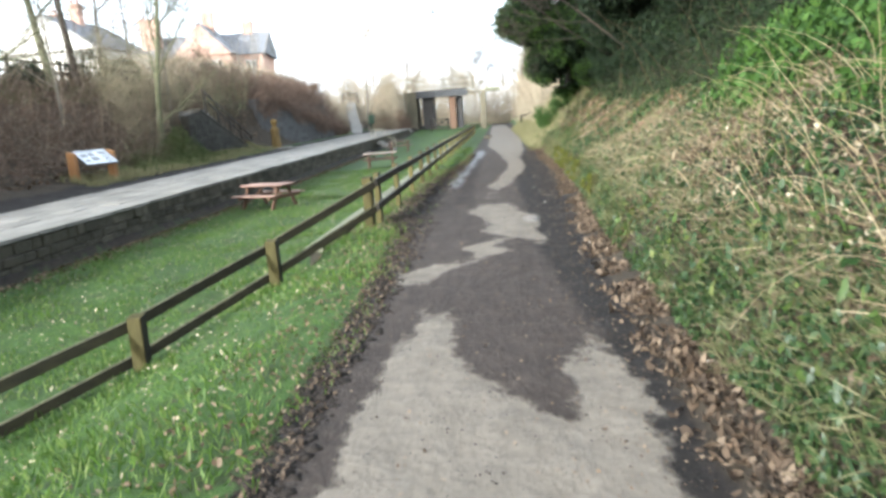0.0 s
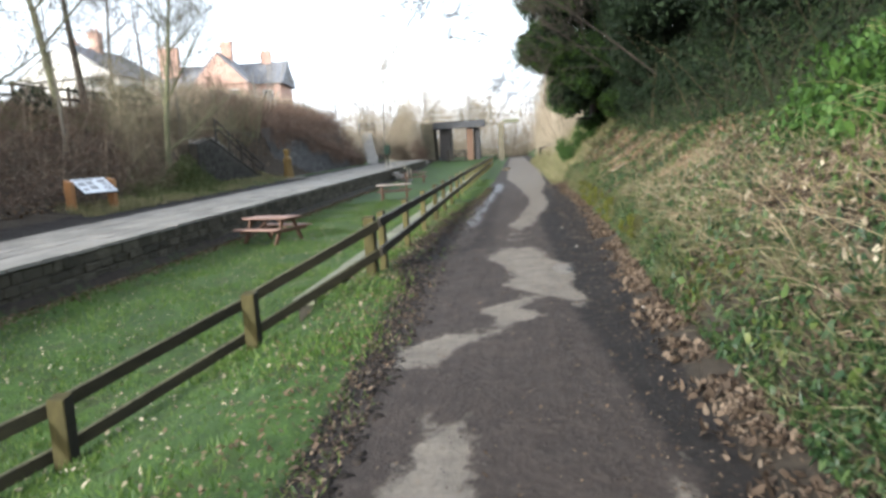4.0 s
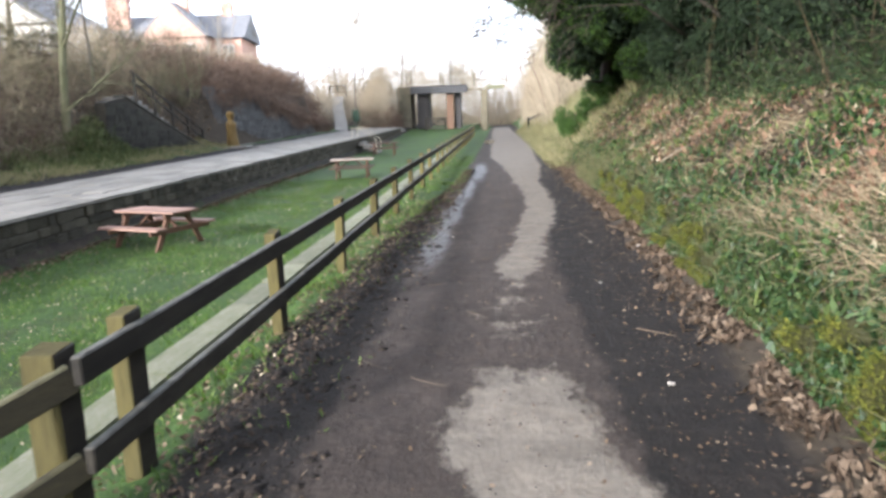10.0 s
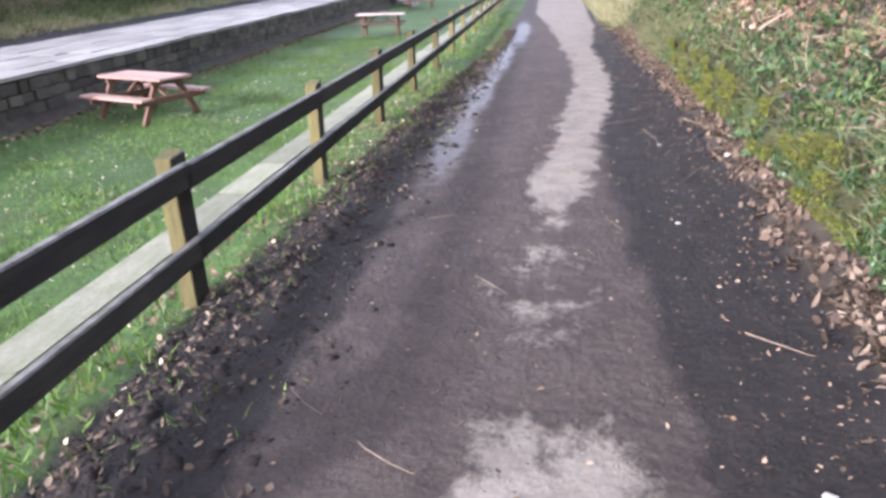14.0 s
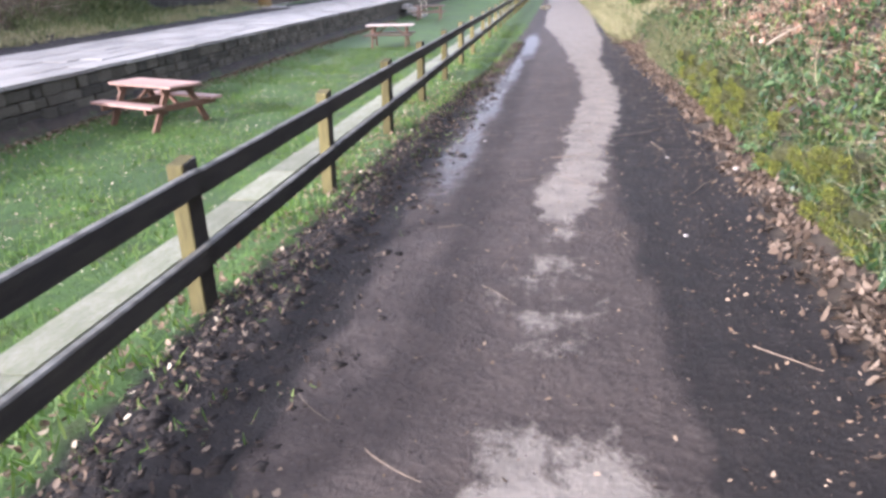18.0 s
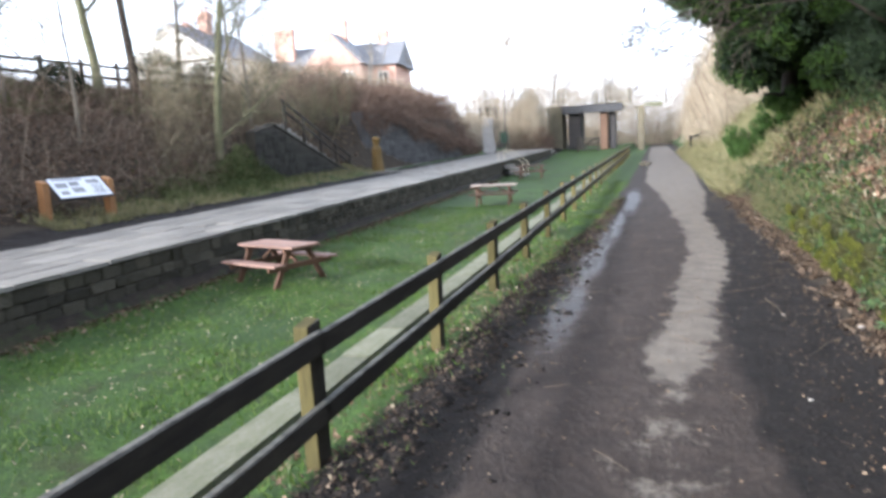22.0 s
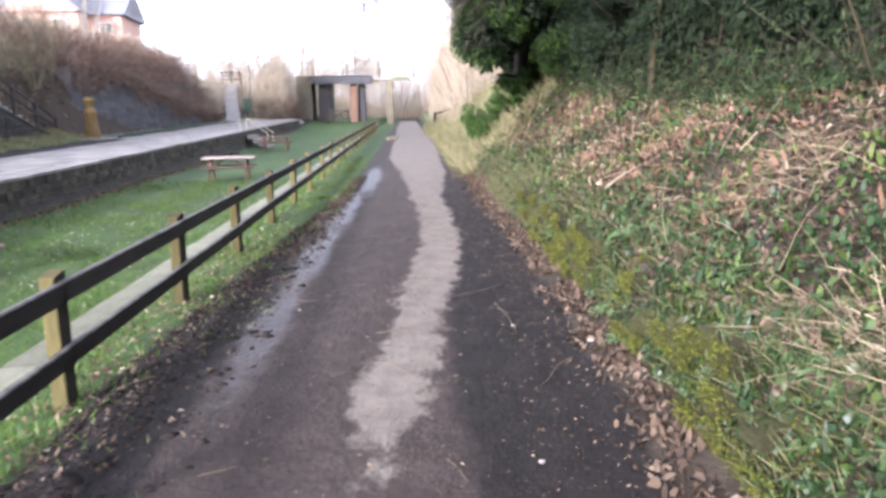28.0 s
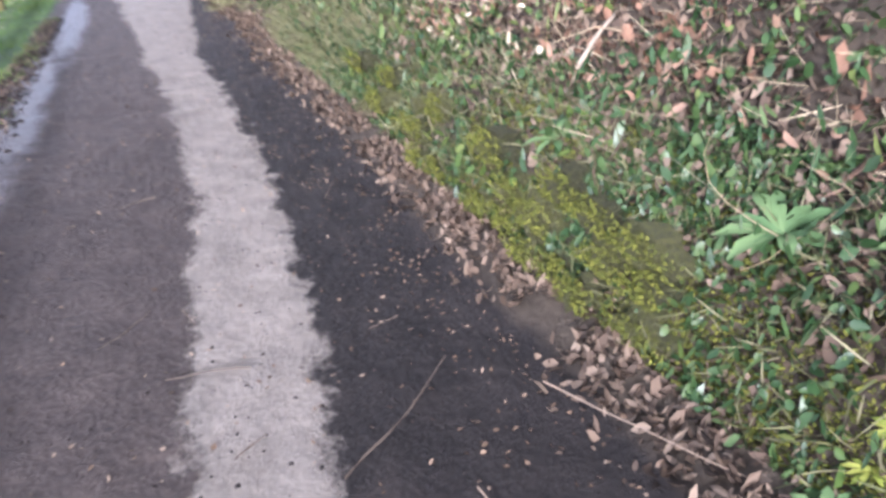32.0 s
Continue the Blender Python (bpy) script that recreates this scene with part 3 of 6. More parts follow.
# where the path is dry and pale: each patch as rows of y, left edge, right edge
DRY_NEAR = [(-6, -0.1, 1.5), (-0.1, 0.0, 1.5), (0.6, -0.08, 1.1), (1.0, 0.0, 0.75), (1.5, 0.03, 0.5), (2.5, 0.12, 0.36)]
DRY_LOBE = [(0.0, 0.9, 1.45), (0.85, 1.12, 1.52), (1.2, 1.15, 1.48), (1.95, 1.3, 1.38)]
DRY_SCRAP = [(3.7, -0.25, 0.1), (4.0, -0.27, 0.2), (4.35, 0.0, 0.48)]
DRY_ISLE = [(4.7, 0.46, 0.58), (4.97, 0.4, 0.92), (5.25, 0.27, 0.66), (5.6, 0.68, 0.84)]
DRY_MIDDLE = [(5.5, 1.18, 1.34), (5.8, 0.84, 1.32), (6.3, 0.5, 1.2), (6.9, 0.55, 1.28), (7.5, 0.5, 1.26), (8.1, 0.24, 1.03), (8.5, 0.28, 1.0), (9.0, 0.42, 0.9)]
DRY_RING = [(9.95, 0.45, 0.8), (10.3, 0.3, 0.92), (10.75, 0.5, 0.86)]
DRY_STRIP = [(11.2, 0.6, 0.78), (11.9, 0.47, 0.93), (12.8, 0.6, 1.09), (13.5, 0.68, 1.13), (15, 0.76, 1.33), (16.5, 0.98, 1.47), (19, 1.0, 1.5),
             (21, 0.88, 1.44), (25.5, 0.66, 1.78), (31, 0.2, 1.88), (41.5, 0.15, 2.1), (62, 0.0, 1.9), (90, 0.0, 1.8)]


def patch(rows, x, y, soft=0.34):
    """How far inside a patch each place lies: 0.5 on its edge."""
    ys, left, right = zip(*rows)
    a, b = np.interp(y, ys, left), np.interp(y, ys, right)
    inside = np.minimum(np.minimum(x - a, b - x), 0.45 * np.minimum(y - ys[0], ys[-1] - y) + 0.05)
    return np.clip(0.5 + inside / soft, 0, 1)


WET = [(-0.24, 13.6, 0.15, 1.6), (-0.22, 16.5, 0.16, 2.2), (-0.15, 19.6, 0.17, 2.4), (0.0, 24.5, 0.2, 3.0), (1.2, 7.3, 0.12, 0.35)]


def blobs(table, x, y, soft=1.0):
    best = np.zeros_like(x)
    for cx, cy, rx, ry in table:
        d = np.sqrt(((x - cx) / rx) ** 2 + ((y - cy) / ry) ** 2)
        best = np.maximum(best, np.clip(1.0 - (d - 0.25) / 1.45 * soft, 0, 1))
    return best


def build_ground():
    def steps(lo, hi, d):
        return list(np.arange(lo, hi, d))
    gx = sorted(set([round(v, 3) for v in XN.tolist() + steps(-24, -12.4, 0.55) + steps(-8.2, -2.6, 0.4) + steps(-2.6, -0.6, 0.08) + steps(-0.6, 2.2, 0.06) + steps(2.2, 4.2, 0.1) + steps(4.2, 10, 0.4)]))
    gy = [-400, -150, -60, -30, -18, -10, -6] + steps(-4, 20, 0.09) + steps(20, 40, 0.25) + steps(40, 100, 1.0) + [105, 115, 130, 160, 220, 400]
    X, Y = np.meshgrid(np.array(gx), np.array(gy))
    Z = np.empty_like(X)
    for j, y in enumerate(gy):
        Z[j] = np.interp(gx, XN, profile(y))
        for i, x in enumerate(gx):
            if -26 < x < 12 and -6 < y < 110:
                Z[j, i] += uneven(x, y)
    x, y, z = X.ravel(), Y.ravel(), Z.ravel()
    ny, nx = X.shape
    idx = np.arange(nx * ny).reshape(ny, nx)
    Q = np.stack([idx[:-1, :-1], idx[:-1, 1:], idx[1:, 1:], idx[1:, :-1]], -1).reshape(-1, 4)
    ob = mesh_np("ground", np.stack([x, y, z], 1), Q, GROUND, smooth=True)
    tagged(ob, "muddy gravel path between a grass lawn and leafy banks", "ground", kind="structure")
    left_mud = verge_x(y)
    off = bank_dx(y)
    dry = np.maximum.reduce([patch(rows, x, y) for rows in (DRY_NEAR, DRY_LOBE, DRY_SCRAP, DRY_ISLE, DRY_MIDDLE, DRY_RING, DRY_STRIP)])
    dry *= np.interp(y, [9, 10, 14, 17], [1.0, 0.80, 0.86, 1.0])
    dry *= np.clip(np.hypot((x - 0.62) / 0.22, (y - 10.35) / 0.24) - 0.35, 0.45, 1)
    masks = {
        "dry": dry,
        "wet": np.maximum(blobs(WET, x, y, 0.8), 0.12 * ((x > -0.6) & (x < 0.9))),
        "damp": np.clip((x - np.interp(y, [2, 4, 8, 14, 22, 40], [1.40, 1.2, 1.15, 1.12, 1.45, 1.8])) / 0.3 + 0.5, 0, 1) + np.clip((-0.35 - x) / 0.2 + 0.4, 0, 1),
        "grass": np.clip((left_mud - x) / 0.35 + 0.45, 0, 1) * (x > EDGE_X) * np.clip((x - EDGE_X - 0.05) / 0.25, 0, 1)
        + np.clip(1 - np.abs(x + 13.6) / 0.9, 0, 0.8) * np.clip((y - 24) / 5, 0, 1)
        + np.clip((x - 2.2) / 0.4, 0, 1) * np.clip((y - 24) / 6, 0, 0.75),
        "litter": np.clip((x - off - 1.95) / 0.3, 0, 1) + np.clip((-13.2 - x) / 0.8, 0, 1) + 0.8 * np.clip(1 - np.abs(x - EDGE_X - 0.1) / 0.2, 0, 1),
    }
    for k, v in masks.items():
        a = ob.data.attributes.new(k, "FLOAT", "POINT")
        a.data.foreach_set("value", np.clip(v, 0, 1).astype(np.float32))
    return ob


build_ground()


# ---------------------------------------------------------------- unit pieces that stones, flags and bricks share
def unit_piece(name, seed, material, rough=0.06, bevel=0.07, segs=1):
    rng = random.Random(seed)
    bm = box_bm((1, 1, 1), bevel=bevel, segs=segs)
    for v in bm.verts:
        v.co += Vector([rng.uniform(-rough, rough) for _ in range(3)])
    me = bpy.data.meshes.new(name)
    bm.to_mesh(me)
    bm.free()
    me.materials.append(material)
    return me


def piece(name, me, at, size, parent, turn=0.0, tilt=0.0):
    ob = new(name, me)
    ob.parent = parent
    ob.matrix_basis = pose(*at, tilt, 0, turn) @ Matrix.Diagonal((*size, 1))
    return ob


def joined(name, me, specs, material, parent, label=""):
    """Many copies of a unit mesh in one object; specs: (at, size)."""
    base = np.array([tuple(v.co) for v in me.vertices])
    faces = [tuple(p.vertices) for p in me.polygons]
    V, Fc = [], []
    for k, (at, size) in enumerate(specs):
        V.append(base * np.array(size) + np.array(at))
        o = k * len(base)
        Fc += [tuple(i + o for i in f) for f in faces]
    ob = mesh_ob(name, np.concatenate(V), Fc, material, parent)
    ob["kind"] = "stuff"
    if label:
        ob["label"] = label
    return ob


# ---------------------------------------------------------------- old station platform
P_Y0, P_Y1 = -10.0, 69.0


def build_platform():
    core = thing("platform", (0, 0, 0), "old station platform of pale flagstones over a dark mossy stone wall", "platform", kind="structure")
    ys = np.arange(P_Y0, P_Y1 + 0.1, 4.0)
    V, Q = [], []
    for y in ys:
        z = float(platform_z(y))
        back = -12.0 if y < 41 else -14.5
        V += [(back, y, z - 1.2), (EDGE_X - 0.06, y, z - 1.6), (EDGE_X - 0.06, y, z - 0.045), (back, y, z - 0.045)]
    for i in range(len(ys) - 1):
        for k in range(4):
            a, b = i * 4 + k, i * 4 + (k + 1) % 4
            Q.append((a, b, b + 4, a + 4))
    Q += [(0, 1, 2, 3), (len(V) - 1, len(V) - 2, len(V) - 3, len(V) - 4)]
    mesh_ob("core", V, Q, MORTAR, core)
    rng = random.Random(5)
    flags = [unit_piece("flagstone", s, STONE_FLAG, 0.012, 0.03) for s in range(4)]
    rest = []
    singles = 0
    rows = [(EDGE_X + 0.06, 0.62), (EDGE_X - 0.57, 0.55), (EDGE_X - 1.13, 0.6), (EDGE_X - 1.74, 0.58), (EDGE_X - 2.33, 0.62), (EDGE_X - 2.96, 0.6)]
    for r, (x1, w) in enumerate(rows):
        y = P_Y0 + rng.uniform(0, 0.5)
        while y < P_Y1 - 0.6:
            ln = rng.uniform(0.62, 1.25)
            cy = y + ln / 2
            lift = rng.uniform(-0.008, 0.010)
            at = (x1 - w / 2, cy, float(platform_z(cy)) - 0.035 + lift)
            size = (w - 0.022, ln - 0.022, 0.075)
            if 8.5 < cy < 37.5 and singles < 300:
                piece("flagstone", flags[rng.randrange(4)], at, size, core, rng.uniform(-0.5, 0.5), 0.8)
                singles += 1
            elif cy < 68:
                rest.append((at, size))
            y += ln
    for x1 in (-12.05, -12.75, -13.45, -14.1):
        y = 41.2
        while y < 62.5:
            ln = rng.uniform(0.7, 1.3)
            cy = y + ln / 2
            rest.append(((x1 - 0.32, cy, float(platform_z(cy)) - 0.03 + rng.uniform(-0.006, 0.006)), (0.66, ln - 0.025, 0.07)))
            y += ln
    joined("far_paving", flags[0], rest, STONE_FLAG, core)
    stones = [unit_piece("wall_stone", 20 + s, STONE_WALL, 0.045, 0.09) for s in range(6)]
    rest, singles = [], 0
    heights_ = [0.24, 0.19, 0.22, 0.2]
    top = -0.08
    for c, h in enumerate(heights_):
        y = P_Y0 + rng.uniform(0, 0.4)
        while y < P_Y1 - 0.5:
            ln = rng.uniform(0.26, 0.62)
            cy = y + ln / 2
            at = (EDGE_X - 0.09 + rng.uniform(-0.018, 0.018), cy, float(platform_z(cy)) + top - h / 2)
            size = (0.22, ln - 0.02, h - 0.018)
            if 11.5 < cy < 44 and singles < 300:
                piece("wall_stone", stones[rng.randrange(6)], at, size, core, rng.uniform(-1.5, 1.5))
                singles += 1
            else:
                rest.append((at, size))
            y += ln
        top -= h
    joined("far_wall_stones", stones[0], rest, STONE_WALL, core)
    # ramped end
    z1 = float(platform_z(P_Y1))
    V = [(-12, P_Y1, z1), (EDGE_X, P_Y1, z1), (EDGE_X, P_Y1 + 5, 0.1), (-12, P_Y1 + 5, 0.1), (-12, P_Y1, -0.9), (EDGE_X, P_Y1, -0.9), (EDGE_X, P_Y1 + 5, -0.9), (-12, P_Y1 + 5, -0.9)]
    mesh_ob("end_ramp", V, [(0, 1, 2, 3), (1, 5, 6, 2), (0, 3, 7, 4), (4, 7, 6, 5), (3, 2, 6, 7), (0, 4, 5, 1)], STONE_FLAG, core)


build_platform()


# ---------------------------------------------------------------- low coping wall beside the fence
def fence_x(y):
    return -1.13 - 0.0055 * (y - 8.0)


def build_coping():
    wall = thing("coping_wall", (-1.95, 30, -0.9), "low wall with a mossy pale concrete coping beside the lawn", "wall", kind="structure")
    V, Q = [], []
    ys = np.arange(COPE_Y + 0.05, 54.1, 1.56)
    for y in ys:
        x = fence_x(y) - 0.78
        z = -0.24
        V += [(x - 0.09, y, z - 1.0), (x + 0.09, y, z - 1.0), (x + 0.09, y, z), (x - 0.09, y, z)]
    V = [(a + 1.95, b - 30, c + 0.9) for a, b, c in V]
    for i in range(len(ys) - 1):
        for k in range(4):
            a, b = i * 4 + k, i * 4 + (k + 1) % 4
            Q.append((a, b, b + 4, a + 4))
    Q += [(0, 1, 2, 3)]
    mesh_ob("wall_body", V, Q, STONE_WALL, wall)
    slab = [unit_piece("coping_slab", 40 + s, COPING, 0.012, 0.025) for s in range(3)]
    rng = random.Random(9)
    y = COPE_Y
    while y < 54:
        ln = rng.choice((0.9, 0.92, 0.91))
        cy = y + ln / 2
        x = fence_x(cy) - 0.78
        ob = piece("coping_slab", slab[rng.randrange(3)], (x + 1.95, cy - 30, -0.2 + 0.9 + rng.uniform(-0.006, 0.006)), (0.27, ln - 0.012, 0.075), wall, rng.uniform(-0.6, 0.6) + 0.3)
        y += ln


build_coping()


# ---------------------------------------------------------------- post and rail fences
def post_bm(h, w=0.11, seed=0, deep=1.0):
    rng = random.Random(seed)
    bm = box_bm((w, w * deep, h), at=(0, 0, h / 2), bevel=0.006)
    for v in bm.verts:
        if v.co.z > h * 0.8:
            v.co.z += v.co.y * 0.12 + rng.uniform(-0.004, 0.004)
        v.co.x += rng.uniform(-0.002, 0.002)
    return bm


def build_fence(name, posts, label, post_w=0.11, sink=0.45, rail_mat=None, first_front=False, deep=1.0):
    """posts: (x, y, top z, bottom rail gap) in order; rails run along their path side."""
    base = posts[0]
    f = thing(name, (base[0], base[1], base[2] - 0.74), label, "fence")
    o = Vector((base[0], base[1], base[2] - 0.74))
    shared = None
    for i, (x, y, t) in enumerate(posts):
        ob = part("post", post_bm(0.75 + sink, post_w, i % 4, deep), POST_WOOD, f, "")
        ob.data.materials.append(RAIL_WOOD)      # shade on the path side is painted in with the darker rail wood
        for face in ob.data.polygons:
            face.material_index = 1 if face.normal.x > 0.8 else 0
        g = random.Random(i * 7 + 3)
        ob.matrix_basis = Matrix.Translation(Vector((x, y, t - 0.75 - sink)) - o) @ pose(0, 0, 0, g.uniform(-1.2, 1.2), g.uniform(-1.2, 1.2), g.uniform(-4, 4))
    for i in range(len(posts) - 1):
        (x0, y0, t0), (x1, y1, t1) = posts[i], posts[i + 1]
        d = Vector((x1 - x0, y1 - y0, 0)).normalized()
        off = Vector((d.y, -d.x, 0)) * (post_w / 2 + 0.026)
        g = random.Random(i * 3 + 1)
        for drop, h in ((0.105, 0.12), (0.475, 0.115)):
            front = -off if first_front and i == 0 else off
            a = Vector((x0, y0, t0 - drop + g.uniform(-0.006, 0.006))) + front - d * 0.05
            b = Vector((x1, y1, t1 - drop + g.uniform(-0.006, 0.006))) + off + d * 0.01
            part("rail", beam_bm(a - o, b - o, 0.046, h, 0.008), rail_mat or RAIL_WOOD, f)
    return f


main_posts = []
y = 7.95
while y < 62:
    main_posts.append((fence_x(y), y, 0.745))
    y += 2.13
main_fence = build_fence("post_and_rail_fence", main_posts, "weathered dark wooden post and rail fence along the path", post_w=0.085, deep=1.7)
for drop, h in ((0.105, 0.12), (0.475, 0.115)):
    rx = main_posts[0][0] + 0.0685
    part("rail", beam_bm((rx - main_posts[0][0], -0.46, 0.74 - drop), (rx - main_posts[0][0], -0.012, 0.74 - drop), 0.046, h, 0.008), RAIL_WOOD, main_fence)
near_posts = [(-1.20, 7.52, 0.72), (-2.17, 5.85, 0.13), (-2.95, 3.78, -0.22), (-3.75, 1.75, -0.42), (-4.6, -0.3, -0.5)]
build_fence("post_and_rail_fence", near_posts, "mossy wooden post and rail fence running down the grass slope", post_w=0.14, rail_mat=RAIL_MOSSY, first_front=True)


# ---------------------------------------------------------------- picnic tables
def build_table(at, turn, top_mat, label, bench_mat=None):
    t = thing("picnic_table", at, label, "picnic table", "picnic tables on the lawn", turn=turn)
    L, H = 1.72, 0.78
    for i in range(5):
        part("tabletop_plank", box_bm((L, 0.138, 0.05), (0, (i - 2) * 0.145, H - 0.025), bevel=0.006), top_mat, t)
    for s in (-1, 1):
        for k in range(2):
            part("bench_plank", box_bm((L, 0.136, 0.05), (0, s * (0.60 + k * 0.142), 0.455), bevel=0.006), bench_mat or top_mat, t)
    for e in (-1, 1):
        x = e * 0.60
        part("top_bearer", beam_bm((x, -0.36, H - 0.09), (x, 0.36, H - 0.09), 0.055, 0.095), LEG_WOOD, t)
        part("bench_bearer", beam_bm((x + 0.046, -0.80, 0.385), (x + 0.046, 0.80, 0.385), 0.055, 0.11), LEG_WOOD, t)
        for s in (-1, 1):
            part("leg", beam_bm((x, s * 0.62, -0.03), (x, s * 0.22, H - 0.06), 0.06, 0.115, up=(0, 1, 0.2)), LEG_WOOD, t)
        part("brace", beam_bm((x - e * 0.03, 0, 0.40), (e * 0.12, 0, H - 0.06), 0.07, 0.045), LEG_WOOD, t)
    return t


build_table((-6.80, 19.22, ground_z(-6.8, 19.2) + 0.0), -21, TABLE_WOOD, "red-stained wooden picnic table with attached benches on the grass")
build_table((-5.35, 32.6, ground_z(-5.4, 32.6)), 6, TABLE_GREY, "greyed wooden picnic table with brown benches on the grass", BENCH_DARK)
build_table((-6.35, 46.6, ground_z(-6.3, 46.6)), 3, BENCH_DARK, "weathered brown picnic table at the far end of the lawn")


# ---------------------------------------------------------------- information board
def build_board():
    z = float(platform_z(21.3)) + 0.06
    b = thing("information_board", (-13.95, 21.4, z), "orange oak information board with a sloping printed panel", "information board", turn=-5)
    # local: x along the board, -y faces the platform
    b.matrix_basis = pose(-13.95, 21.4, z, 0, 0, 74)
    for s in (-1, 1):
        bm = box_bm((0.16, 0.34, 1.3), (s * 0.86, 0, 0.5), bevel=0.012)
        for v in bm.verts:
            if v.co.z > 1.0:
                v.co.z += v.co.y * 0.25
        part("post", bm, OAK, b)
    tilt = Matrix.Rotation(radians(38), 4, "X")
    frame_ = part("panel", box_bm((1.46, 0.86, 0.05), bevel=0.008), DARK_METAL, b, "grey framed sloping panel")
    frame_.matrix_basis = Matrix.Translation((0, -0.16, 0.93)) @ tilt
    part("printed_sheet", box_bm((1.38, 0.78, 0.006), (0, 0, 0.03)), PANEL_WHITE, frame_, "white printed sheet under clear cover")
    rng = random.Random(4)
    for i, (px, py, w, h) in enumerate(((-0.45, 0.1, 0.3, 0.2), (-0.1, 0.14, 0.26, 0.18), (-0.1, -0.12, 0.3, 0.2), (0.42, 0.2, 0.34, 0.16), (-0.48, -0.2, 0.2, 0.14))):
        part("picture", box_bm((w, h, 0.003), (px, py, 0.036)), PRINT_GREY, frame_)
    part("heading", box_bm((0.8, 0.05, 0.003), (-0.2, 0.33, 0.036)), PRINT_INK, frame_)
    for k in range(9):
        part("text_line", box_bm((rng.uniform(0.26, 0.4), 0.014, 0.003), (0.45, 0.05 - k * 0.045, 0.036)), PRINT_INK, frame_)


build_board()


# ---------------------------------------------------------------- carved wooden statue on its slab
def build_statue():
    z = float(platform_z(40)) + 0.06
    tagged(part("stone_slab", box_bm((1.9, 1.5, 0.1), bevel=0.02), STONE_FLAG, None), "flat stone slab under the carved statue", "slab").matrix_basis = pose(-13.3, 40.2, z + 0.01, 0, 0, 8)
    profile_ = [(0.0, 0.33), (0.1, 0.34), (0.35, 0.30), (0.6, 0.27), (0.9, 0.255), (1.05, 0.29), (1.2, 0.27), (1.3, 0.16), (1.36, 0.145), (1.45, 0.19), (1.56, 0.20), (1.62, 0.24), (1.66, 0.25), (1.68, 0.20), (1.76, 0.19), (1.78, 0.0)]
    V, Q, n = [], [], 24
    for k, (h, r) in enumerate(profile_):
        for i in range(n):
            a = 2 * math.pi * i / n
            fold = 1 + 0.07 * math.sin(5 * a + h * 2.5) * (h < 1.2) + 0.03 * math.sin(11 * a + 9 * h)
            V.append((math.cos(a) * r * fold * 0.92, math.sin(a) * r * fold, h))
            if k:
                Q.append(((k - 1) * n + i, (k - 1) * n + (i + 1) % n, k * n + (i + 1) % n, k * n + i))
    ob = mesh_ob("carved_statue", V, Q, CARVED, smooth=True)
    ob.matrix_basis = pose(-13.25, 40.3, z + 0.06)
    tagged(ob, "golden carved tree-trunk statue standing on a stone slab", "statue")


build_statue()


# ---------------------------------------------------------------- stairs up the bank, wing wall and retaining wall
def build_stairs():
    st = thing("bank_stairs", (-15.8, 40.8, float(platform_z(40.8))), "stone steps climbing the bank with a wooden handrail", "stairs")
    o = Vector((-15.8, 40.8, float(platform_z(40.8))))
    n = 15
    for i in range(n):
        part("step", box_bm((1.3, 0.52, 0.5), (0, -i * 0.46, 0.18 * i + 0.02 - 0.2), bevel=0.015), STONE_FLAG, st)
    for i in range(5):
        yy = -0.2 - i * 1.6
        zz = 0.18 * (-yy / 0.46)
        part("handrail_post", box_bm((0.1, 0.1, 1.5), (0.85, yy, zz + 0.25), bevel=0.008), RAIL_WOOD, st)
    for hgt in (0.95, 0.55):
        part("handrail", beam_bm((0.85, 0.0, hgt - 0.03), (0.85, -6.8, 2.66 + hgt), 0.06, 0.09), RAIL_WOOD, st)
    # wing wall: a triangle of dark stone
    z0 = float(platform_z(36))
    y0, y1 = 31.0, 39.4
    V = []
    for x in (-14.95, -14.55):
        V += [(x, y0, z0 - 0.5), (x, y1, z0 - 0.5), (x, y1, z0 + 0.2), (x, y0 + 1.6, z0 + 2.55), (x, y0, z0 + 2.3)]
    w = mesh_ob("wing_wall", V, [(4, 3, 2, 1, 0), (5, 6, 7, 8, 9), (0, 1, 6, 5), (1, 2, 7, 6), (2, 3, 8, 7), (3, 4, 9, 8), (4, 0, 5, 9)], MORTAR)
    tagged(w, "dark stone wing wall sloping beside the bank stairs", "wall", kind="structure")
    part("wing_coping", beam_bm((-14.75, y0 + 1.5, z0 + 2.6), (-14.75, y1 + 0.05, z0 + 0.24), 0.5, 0.1, 0.015), STONE_DARK, w)
    me = [unit_piece("wall_stone", 140 + s, STONE_DARK, 0.05, 0.09) for s in range(3)]
    rng = random.Random(41)
    z = -0.3
    while z < 2.4:
        h = rng.uniform(0.2, 0.28)
        yy = y0
        while yy < y1:
            wd = rng.uniform(0.3, 0.6)
            edge = float(np.interp(yy + wd, [y0, y0 + 1.6, y1], [2.3, 2.5, 0.15]))
            if z + h < edge:
                piece("wall_stone", me[rng.randrange(3)], (-14.58 + rng.uniform(-0.015, 0.015), yy + wd / 2, z0 + z + h / 2), (0.16, wd - 0.025, h - 0.022), w)
            yy += wd
        z += h


build_stairs()


